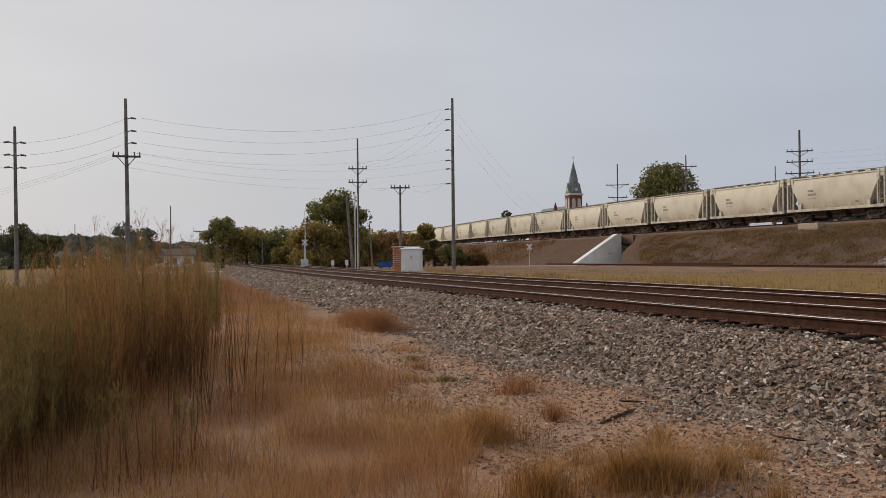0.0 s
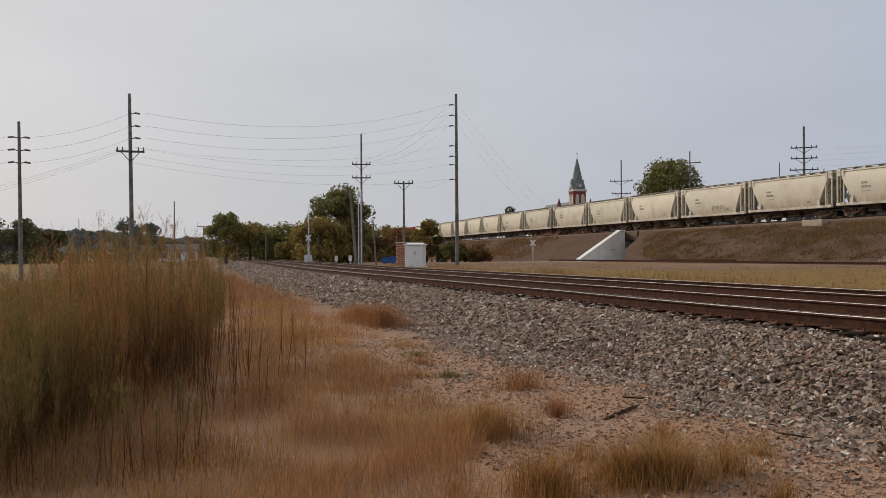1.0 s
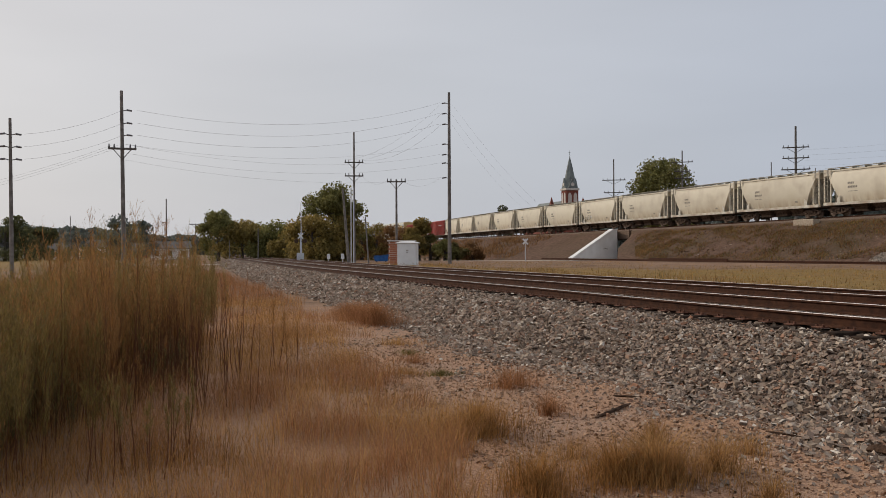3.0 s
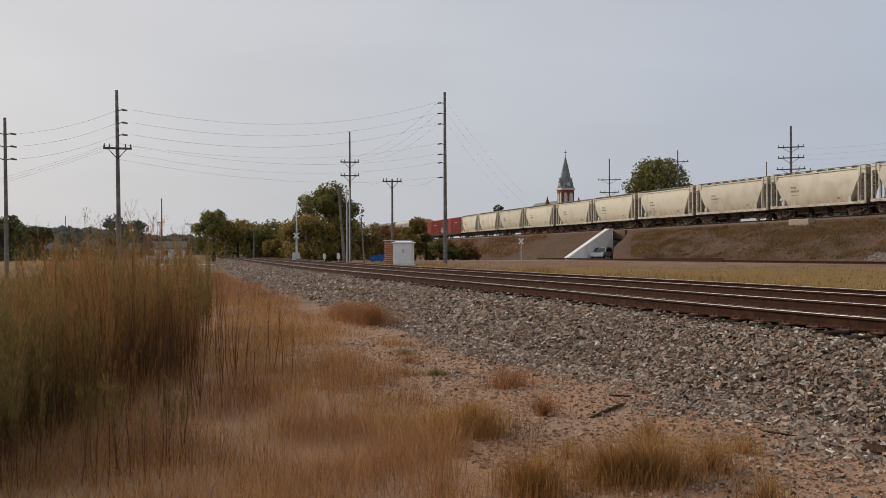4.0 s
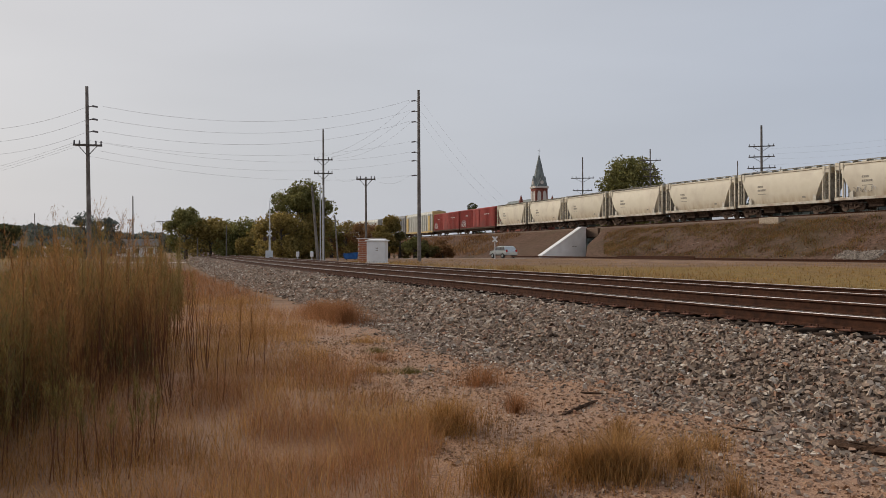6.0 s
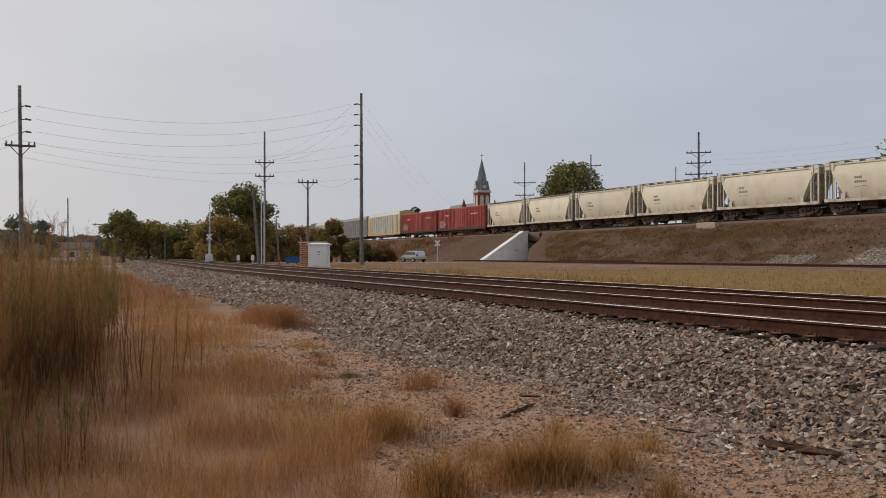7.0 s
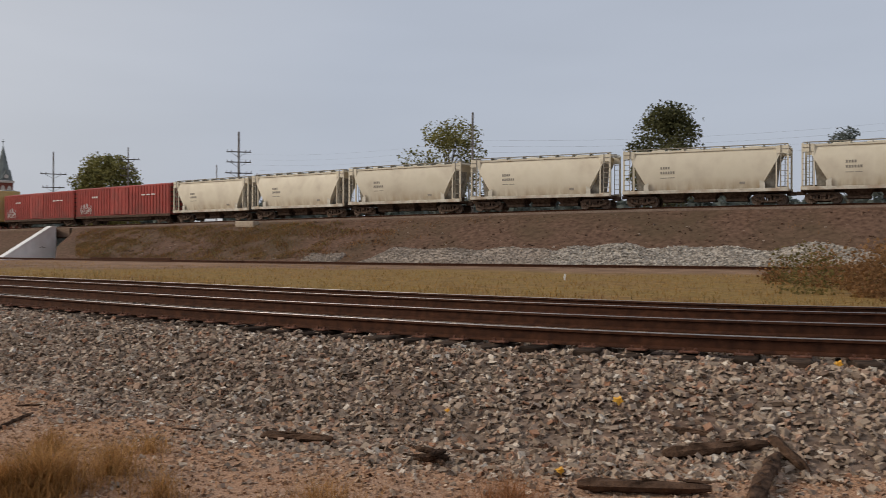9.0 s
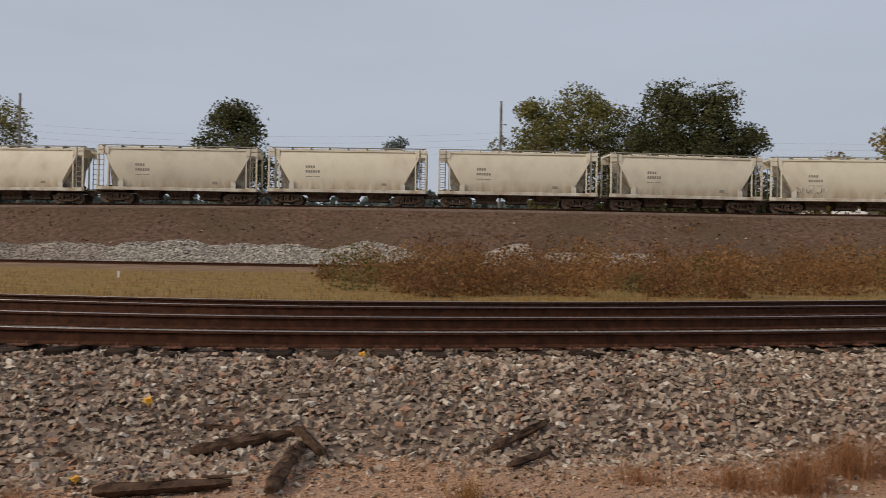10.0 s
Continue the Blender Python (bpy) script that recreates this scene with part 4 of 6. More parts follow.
# ---------- poles and wires ----------
def utility_pole(name, label, bearing, reach, height, base=None, r=0.17, arms=(), stubs=(), mat=None, lean=(0, 0), arm_turn=0, steel=0):
    x, y = spot(bearing, reach)
    z = float(ground_height(x, y)) if base is None else base
    ob = thing(name, label, "utility pole", group="utility poles", at=(x, y, z), turn=bearing + arm_turn)
    bm = bmesh.new()
    rod(bm, (0, 0, -0.5), (lean[0], lean[1], height), r, r * 0.62, 10)
    part("shaft", bm, mat or M_POLE, ob)
    for h, w in arms:
        bm = bmesh.new()
        k = h / height
        box(bm, lean[0] * k - w / 2, lean[0] * k + w / 2, -0.22, -0.10, h - 0.07, h + 0.07, 0.01)
        for s in (-1, 1):
            rod(bm, (lean[0] * k, -0.12, h - 0.75), (lean[0] * k + s * w * 0.32, -0.12, h - 0.05), 0.03, 0.03, 5)
        arm = part("crossarm", bm, M_ARM, ob)
        for dx in (-0.46, -0.28, 0.28, 0.46):
            bm = bmesh.new()
            rod(bm, (lean[0] * k + dx * w, -0.16, h + 0.06), (lean[0] * k + dx * w, -0.16, h + 0.32), 0.07, 0.045, 6)
            part("insulator", bm, M_INSUL, arm)
    for h, s in stubs:
        bm = bmesh.new()
        k = h / height
        rod(bm, (lean[0] * k, 0, h), (lean[0] * k + s * 0.35, 0, h + 0.1), 0.035, 0.035, 6)
        rod(bm, (lean[0] * k + s * 0.33, 0, h + 0.1), (lean[0] * k + s * 0.7, 0, h + 0.05), 0.075, 0.06, 7)
        part("standoff_insulator", bm, M_INSUL, ob)
    return ob, Vector((x, y, z))


_, P0 = utility_pole("utility_pole", "slim grey wooden power pole with paired side insulators", 72.2, 69, 10.75, r=0.15, stubs=[(h, s) for h in (9.6, 8.75, 7.9) for s in (-1, 1)], lean=(-0.1, 0))
_, PA = utility_pole("utility_pole", "tall grey wooden power pole with one crossarm behind the weeds", 66.25, 69, 13.05, arms=[(8.95, 1.9)], stubs=[(11.6, 1), (10.7, 1), (9.85, 1)], lean=(-0.15, 0))
_, PC = utility_pole("utility_pole", "tall weathered wooden power pole with many side insulators", 46.78, 88, 16.3, r=0.2, stubs=[(h, -1) for h in (15.2, 14.2, 13.2, 11.3, 10.3, 9.5, 8.1)])
_, PB = utility_pole("utility_pole", "tall power pole with two crossarms and pale steel stays", 52.62, 110, 15.5, r=0.16, arms=[(11.9, 2.2), (10.3, 2.2)])
for dx in (-0.15, 0.35):
    b = thing("steel_pole", "pale galvanised steel riser pole beside the power pole", "utility pole", group="utility poles", at=(PB.x + dx, PB.y - 0.35, 0.2))
    bm = bmesh.new()
    rod(bm, (0, 0, -0.4), (0, 0, 9.0), 0.075, 0.065, 10)
    part("shaft", bm, M_STEELPOLE, b)
utility_pole("utility_pole", "leaning bare wooden pole stub", 52.95, 106, 8.6, r=0.19, lean=(-0.7, 0))
_, PD = utility_pole("utility_pole", "short power pole with one top crossarm and hanging leads", 50.05, 92, 8.4, r=0.14, arms=[(8.15, 1.9)])
utility_pole("utility_pole", "short leaning wooden pole", 51.75, 100, 5.0, r=0.10, lean=(-0.35, 0))
utility_pole("utility_pole", "distant pole with two crossarms behind the train", 36.6, 165, 17.5, arms=[(13.8, 4.0), (11.6, 3.4)])
utility_pole("utility_pole", "distant pole with three side arms behind the train", 32.55, 165, 18.6, arms=[(16.6, 3.6), (15.0, 2.6), (13.8, 2.6)])
_, PX = utility_pole("utility_pole", "tall pole with four crossarms and insulators behind the train", 26.2, 130, 17.4, r=0.22, arms=[(14.6, 3.3), (13.2, 3.3), (11.7, 3.6), (10.4, 2.6)])
utility_pole("utility_pole", "thin distant pole with one crossarm", 27.5, 175, 17.0, r=0.14, arms=[(13.2, 3.0)])
utility_pole("utility_pole", "thin distant pole behind the train", 25.1, 175, 15.6, r=0.12)
_, PG = utility_pole("utility_pole", "tall bare grey pole in front of a tree", 11.9, 108, 17.3, r=0.2)
_, PI = utility_pole("utility_pole", "tall bare grey pole with side brackets beyond the train", -16.3, 104, 18.2, r=0.22, stubs=[(15.5, 1), (14, 1), (12.6, 1)])
utility_pole("utility_pole", "distant thin mast above the weeds", 63.75, 150, 10.0, r=0.14, stubs=[(6.2, -1)])
utility_pole("utility_pole", "distant pole with a short crossarm", 62.05, 190, 7.4, r=0.12, arms=[(7.2, 2.4)])
utility_pole("utility_pole", "distant wooden pole by the trees", 58.4, 150, 5.4, r=0.12)
utility_pole("utility_pole", "distant short post by the trees", 60.1, 150, 3.6, r=0.09)
utility_pole("utility_pole", "thin distant pole over the houses", 69.0, 240, 10.5, r=0.14)
utility_pole("utility_pole", "thin distant pole beside the houses", 72.7, 240, 9.0, r=0.14)


def wire(a, b, sag, r=0.0085):
    """A hanging wire between two points."""
    a, b = Vector(a), Vector(b)
    bm = bmesh.new()
    pts = [a.lerp(b, t) - Vector((0, 0, 4 * sag * t * (1 - t))) for t in np.linspace(0, 1, 19)]
    rows = []
    for i, p in enumerate(pts):
        d = (pts[min(i + 1, 18)] - pts[max(i - 1, 0)]).normalized()
        side = d.cross(Vector((0, 0, 1))).normalized()
        up = side.cross(d)
        rows.append([p + (side * math.cos(q) + up * math.sin(q)) * r for q in (0.5, 2.6, 4.7)])
    ring(bm, rows)
    return tagged(part("power_line", bm, M_WIRE), "thin sagging overhead power wire between poles", "power line", group="overhead wires")


def up(p, z, s=0.0, bearing=60):
    return p + Vector((s * math.cos(radians(bearing)), s * math.sin(radians(bearing)), z))


FAR_W = Vector((*spot(80, 75), 0))
for ha, hc, h0 in ((11.7, 15.3, 9.7), (10.8, 14.3, 8.85), (9.95, 13.3, 8.0)):
    wire(up(PA, ha, 0.9), up(PC, hc, -0.9), 1.5)
    wire(up(P0, h0, 0.8), up(PA, ha), 0.3)
    wire(up(P0, h0, -0.8), FAR_W + Vector((0, 0, h0 - 0.4)), 0.4)
for k, (ha, hc) in enumerate(((9.3, 11.4), (9.25, 10.4), (8.6, 9.6))):
    wire(up(PA, ha, 0.3 * k), up(PC, hc, -0.8), 1.2, r=0.006)
wire(up(PA, 8.2), up(PC, 8.2, -0.8), 1.0, r=0.006)
for k in range(3):
    wire(up(PA, 9.2, -0.8 + 0.4 * k), Vector((*spot(78, 80), 5.4 - 0.25 * k)), 0.4, r=0.006)
    wire(up(PB, 12.2, -0.9 + 0.9 * k), up(PC, 15.2 - k, -0.8), 1.1, r=0.007)
    wire(up(PC, 15.2 - k, 0.3), Vector((*spot(40.5 + 0.6 * k, 120), 6.5)), 0.8, r=0.005)
wire(up(PD, 8.3, 0.5), up(PC, 8.2, -0.8), 0.7, r=0.006)
wire(up(PB, 10.5, 0.8), up(PD, 8.4, -0.7), 0.8, r=0.006)
for k in range(4):
    wire(up(PG, 12.0 + 0.7 * k), up(PI, 12.6 + 0.7 * k), 0.9, r=0.007)
    wire(up(PI, 12.6 + 0.7 * k), Vector((*spot(-50, 125), 13 + 0.7 * k)), 0.9, r=0.007)
    wire(up(PX, 12.2 + 0.7 * k), up(PG, 12.0 + 0.7 * k), 0.7, r=0.006)


# ---------- trackside things ----------
def signal_box():
    x, y = spot(49.4, 75)
    z = float(ground_height(x, y))
    ob = thing("signal_cabinet", "white painted metal railway signal cabinet beside the tracks", "signal cabinet", at=(x, y, z), turn=38)
    bm = bmesh.new()
    box(bm, -0.76, 0.76, -0.6, 0.6, 0.0, 1.78, 0.02)
    body = part("body", bm, M_WHITE, ob)
    bm = bmesh.new()
    ring(bm, [[(-0.9, -0.68, 1.78), (0.9, -0.68, 1.78), (0.9, 0.68, 1.78), (-0.9, 0.68, 1.78)], [(-0.9, -0.68, 1.84), (0.9, -0.68, 1.84), (0.9, 0.68, 1.84), (-0.9, 0.68, 1.84)], [(-0.5, -0.3, 1.95), (0.5, -0.3, 1.95), (0.5, 0.3, 1.95), (-0.5, 0.3, 1.95)]])
    part("roof_cap", bm, M_WHITE, ob)
    bm = bmesh.new()
    box(bm, -0.70, 0.70, -0.625, -0.60, 0.12, 1.68, 0.008)
    door = part("door", bm, M_WHITE, ob)
    for z0 in (1.0, 1.14, 1.2):
        bm = bmesh.new()
        box(bm, -0.02, 0.16, -0.634, -0.622, z0, z0 + 0.05)
        part("notice_bar", bm, M_MARK, door)
    bm = bmesh.new()
    box(bm, -0.95, 0.95, -0.72, 0.72, -0.25, 0.03, 0.02)
    part("plinth", bm, M_CONCRETE, ob)


signal_box()


def brick_pillar():
    x, y = spot(50.25, 80)
    z = float(ground_height(x, y))
    ob = thing("brick_pillar", "orange brick pillar with pale joints behind the cabinet", "pillar", at=(x, y, z), turn=40)
    for i in range(11):
        for j in range(2):
            bm = bmesh.new()
            o = 0.0 if i % 2 else 0.13
            box(bm, -0.42 + j * 0.42 + o * (1 - j), -0.02 + j * 0.42 + o * (1 - j), -0.4, 0.4, i * 0.185, i * 0.185 + 0.15, 0.012)
            part("brick", bm, M_ORANGEBRICK, ob)
    bm = bmesh.new()
    box(bm, -0.38, 0.36, -0.36, 0.36, -0.2, 2.0)
    part("mortar_core", bm, M_LIMESTONE, ob)
    bm = bmesh.new()
    box(bm, -0.5, 1.9, -0.5, 0.5, 2.03, 2.12, 0.02)
    part("cap", bm, M_LIMESTONE, ob)


brick_pillar()


def dumpster():
    x, y = spot(50.95, 118)
    z = float(ground_height(x, y))
    ob = thing("dumpster", "blue steel dumpster with sloped lid", "dumpster", at=(x, y, z), turn=48)
    bm = bmesh.new()
    ring(bm, [[(-0.8, y0, 0.15), (0.8, y0, 0.15), (0.9, y0, 0.95), (-0.9, y0, 0.8)] for y0 in (-0.6, 0.6)])
    bmesh.ops.recalc_face_normals(bm, faces=bm.faces)
    part("body", bm, M_BLUE, ob)
    bm = bmesh.new()
    ring(bm, [[(-0.95, y0, 0.82), (0.95, y0, 0.97), (0.95, y0, 1.02), (-0.95, y0, 0.87)] for y0 in (-0.65, 0.65)])
    part("lid", bm, M_BLUE, ob)
    for s in (-1, 1):
        bm = bmesh.new()
        box(bm, s * 0.92 - 0.05, s * 0.92 + 0.05, -0.5, 0.5, 0.5, 0.62)
        part("lift_pocket", bm, M_BLUE, ob)
        bm = bmesh.new()
        box(bm, s * 0.55 - 0.06, s * 0.55 + 0.06, -0.5, 0.5, 0.0, 0.15)
        part("skid", bm, M_DARK, ob)


dumpster()


def crossbuck(bearing, reach, h):
    x, y = spot(bearing, reach)
    z = float(ground_height(x, y))
    ob = thing("crossbuck_sign", "white railway crossbuck sign on a thin post", "road sign", at=(x, y, z), turn=bearing)
    bm = bmesh.new()
    rod(bm, (0, 0, -0.3), (0, 0, h), 0.055, 0.05, 8)
    part("post", bm, M_STEELPOLE, ob)
    for a in (-48, 48):
        bm = bmesh.new()
        box(bm, -0.45, 0.45, -0.02, 0.0, -0.09, 0.09, 0.004, Matrix.Translation((0, -0.07 - 0.012 * (a > 0), h - 0.35)) @ Matrix.Rotation(radians(a), 4, "Y"))
        part("blade", bm, M_WHITE, ob)


crossbuck(42.05, 112, 2.75)


def crossing_signal(bearing, reach):
    x, y = spot(bearing, reach)
    z = float(ground_height(x, y))
    ob = thing("crossing_signal", "railway crossing signal mast with flashing lights and raised gate", "crossing signal", at=(x, y, z), turn=bearing)
    bm = bmesh.new()
    rod(bm, (0, 0, -0.3), (0, 0, 3.6), 0.09, 0.08, 10)
    part("mast", bm, M_STEELPOLE, ob)
    bm = bmesh.new()
    rod(bm, (0.12, 0, 1.0), (0.02, 0, 7.0), 0.06, 0.03, 8)
    part("gate_arm", bm, M_STEELPOLE, ob)
    bm = bmesh.new()
    box(bm, -0.55, 0.55, -0.05, 0.05, 2.55, 2.62)
    lights = part("light_bar", bm, M_DARK, ob)
    for sx in (-0.5, 0.5):
        bm = bmesh.new()
        rod(bm, (sx, -0.1, 2.6), (sx, -0.14, 2.6), 0.25, 0.25, 14)
        rod(bm, (sx, -0.3, 2.6), (sx, -0.12, 2.6), 0.12, 0.11, 10)
        part("flasher", bm, M_DARK, lights)
    for a in (-45, 45):
        bm = bmesh.new()
        box(bm, -0.42, 0.42, -0.02, 0.0, -0.08, 0.08, 0.004, Matrix.Translation((0, -0.12 - 0.012 * (a > 0), 3.2)) @ Matrix.Rotation(radians(a), 4, "Y"))
        part("blade", bm, M_WHITE, ob)
    bm = bmesh.new()
    box(bm, -0.45, 0.4, -0.3, 0.3, 0.35, 1.25, 0.05)
    part("gate_mechanism", bm, M_STEELPOLE, ob)


crossing_signal(55.9, 108)
for b, r in ((53.35, 104), (54.2, 108)):
    x, y = spot(b, r)
    ob = thing("white_post_box", "small white equipment box on a post", "equipment box", at=(x, y, float(ground_height(x, y))), turn=b)
    bm = bmesh.new()
    box(bm, -0.18, 0.18, -0.13, 0.13, 0.5, 1.1, 0.03)
    part("cabinet", bm, M_WHITE, ob)
    bm = bmesh.new()
    rod(bm, (0, 0, -0.2), (0, 0, 0.55), 0.06, 0.06, 8)
    part("post", bm, M_STEELPOLE, ob)


# ---------- church ----------
def church():
    x, y = spot(39.2, 300)
    ob = thing("church", "red brick church with pale stone trim and tall grey spire", "church", at=(x, y, 0), turn=39 + 24)
    w = 2.1
    bm = bmesh.new()
    box(bm, -w, w, -w, w, 0, 21.2, 0.15)
    tower = part("tower", bm, M_BRICK, ob)
    bm = bmesh.new()
    box(bm, -w - 0.25, w + 0.25, -w - 0.25, w + 0.25, 21.0, 21.7, 0.1)
    part("cornice", bm, M_LIMESTONE, tower)
    bm = bmesh.new()
    oct_ = lambda r, z: [(r * math.cos(radians(a)), r * math.sin(radians(a)), z) for a in range(22, 382, 45)]
    ring(bm, [oct_(w * 1.12, 21.6), oct_(w * 0.86, 24.2), oct_(w * 0.40, 28.8), oct_(0.1, 31.9)])
    part("spire", bm, M_SPIRE, ob)
    for a in range(0, 360, 90):
        m = Matrix.Rotation(radians(a), 4, "Z")
        bm = bmesh.new()
        ring(bm, [[m @ Vector(p) for p in ((-1.6, -w * 1.04, 21.7), (1.6, -w * 1.04, 21.7), (0, -w * 1.04, 25.0))], [m @ Vector(p) for p in ((-1.6, -w * 0.3, 21.7), (1.6, -w * 0.3, 21.7), (0, -w * 0.3, 25.0))]])
        g = part("gablet", bm, M_SPIRE, ob)
        bm = bmesh.new()
        rod(bm, m @ Vector((0, -w * 1.04 - 0.1, 22.9)), m @ Vector((0, -w * 1.04 + 0.1, 22.9)), 0.6, 0.6, 14)
        part("clock_opening", bm, M_LIMESTONE, g)
        for dx in (-0.95, 0.95):
            bm = bmesh.new()
            arch = [(dx - 0.6, 15.8), (dx + 0.6, 15.8), (dx + 0.6, 19.3), (dx + 0.42, 19.9), (dx, 20.3), (dx - 0.42, 19.9), (dx - 0.6, 19.3)]
            ring(bm, [[m @ Vector((px, -w - 0.12, pz)) for px, pz in arch], [m @ Vector((px, -w + 0.1, pz)) for px, pz in arch]])
            part("louvre_window", bm, M_LIMESTONE, tower)
    bm = bmesh.new()
    rod(bm, (0, 0, 31.7), (0, 0, 33.9), 0.07, 0.07, 6)
    rod(bm, (-0.5, 0, 33.2), (0.5, 0, 33.2), 0.07, 0.07, 6)
    part("cross", bm, M_SPIRE, ob)
    bm = bmesh.new()
    ring(bm, [[(-5.5, y0, 0), (5.5, y0, 0), (5.5, y0, 12.0), (0, y0, 17.6), (-5.5, y0, 12.0)] for y0 in (2, 26)])
    part("nave", bm, M_BRICK, ob)
    bm = bmesh.new()
    for s in (-1, 1):
        ring(bm, [[(0, y0, 17.7), (s * 6.0, y0, 11.5), (s * 6.0, y0, 11.8), (0, y0, 18.05)] for y0 in (1.7, 26.3)])
    part("nave_roof", bm, M_SPIRE, ob)
    for s in (-1, 1):
        bm = bmesh.new()
        box(bm, s * 5.5 - 0.6, s * 5.5 + 0.6, 1.4, 2.6, 0, 16.0, 0.1)
        ring(bm, [[(s * 5.5 - 0.7, 1.3, 16), (s * 5.5 + 0.7, 1.3, 16), (s * 5.5 + 0.7, 2.7, 16), (s * 5.5 - 0.7, 2.7, 16)], [(s * 5.5 - 0.05, 1.95, 19), (s * 5.5 + 0.05, 1.95, 19), (s * 5.5 + 0.05, 2.05, 19), (s * 5.5 - 0.05, 2.05, 19)]])
        part("pinnacle", bm, M_BRICK, ob)


church()


# ---------- far houses ----------
M_SIDING = material("house_siding", (0.50, 0.46, 0.36), (0.62, 0.58, 0.47), rough=0.7)
M_ROOF = material("house_roof", (0.10, 0.095, 0.09), (0.19, 0.18, 0.17), rough=0.9)


def house(bearing, reach, w, d, h, wall, label, turn=0, roofing=None):
    x, y = spot(bearing, reach)
    ob = thing("house", label, "house", group="distant houses", at=(x, y, float(ground_height(x, y)) - 0.1), turn=bearing + turn)
    bm = bmesh.new()
    box(bm, -w / 2, w / 2, -d / 2, d / 2, 0, h)
    part("wall", bm, wall, ob)
    bm = bmesh.new()
    rh = d * 0.32
    ring(bm, [[(x0, -d / 2 - 0.4, h - 0.05), (x0, 0, h + rh), (x0, d / 2 + 0.4, h - 0.05), (x0, d / 2 + 0.4, h - 0.2), (x0, -d / 2 - 0.4, h - 0.2)] for x0 in (-w / 2 - 0.4, w / 2 + 0.4)])
    bmesh.ops.recalc_face_normals(bm, faces=bm.faces)
    part("roof", bm, roofing or M_ROOF, ob)
    for i in range(max(2, int(w / 3))):
        bm = bmesh.new()
        cx = -w / 2 + w * (i + 0.5) / max(2, int(w / 3))
        box(bm, cx - 0.5, cx + 0.5, -d / 2 - 0.06, -d / 2 + 0.02, 1.0, 2.2)
        part("window", bm, M_GLASS, ob)


house(72.9, 220, 9, 8, 3.0, M_SIDING, "tan clapboard house with grey gable roof", 60)
house(69.6, 260, 7, 6, 2.4, M_WHITE, "low white house among trees", 0)
house(67.9, 270, 6, 6, 3.4, M_WHITE, "small white house among trees", 20)
house(63.5, 230, 9, 5, 2.8, M_WHITE, "long white low building beyond the weeds", 0)
house(28.05, 185, 5, 4, 6.6, M_WHITE, "white painted house glimpsed below the train", 0, M_WHITE)
house(-34.6, 150, 9, 4.4, 7.9, M_WHITE, "white gabled house glimpsed below the train", 90, M_WHITE)
house(-36.4, 150, 9, 4.4, 7.9, M_WHITE, "white gabled house beside its twin beyond the train", 90, M_WHITE)
house(64.9, 280, 7, 6, 2.6, M_BRICK, "low brick building beyond the weeds", 0)

# ---------- plants ----------
def quads(centres, sizes, rng, flat=0.0):
    """Randomly turned leaf quads, bent along the middle, at the given centres."""
    n = len(centres)
    a = rng.normal(size=(n, 3))
    a[:, 2] *= 1 - flat
    a /= np.linalg.norm(a, axis=1)[:, None]
    b = np.cross(a, rng.normal(size=(n, 3)))
    b /= np.linalg.norm(b, axis=1)[:, None]
    s = np.asarray(sizes)[:, None]
    wide = rng.uniform(0.5, 0.9, (n, 1))
    V = np.stack([centres - a * s, centres + b * s * wide, centres + a * s, centres - b * s * wide], 1)
    return V.reshape(-1, 3), np.arange(4 * n).reshape(n, 4)


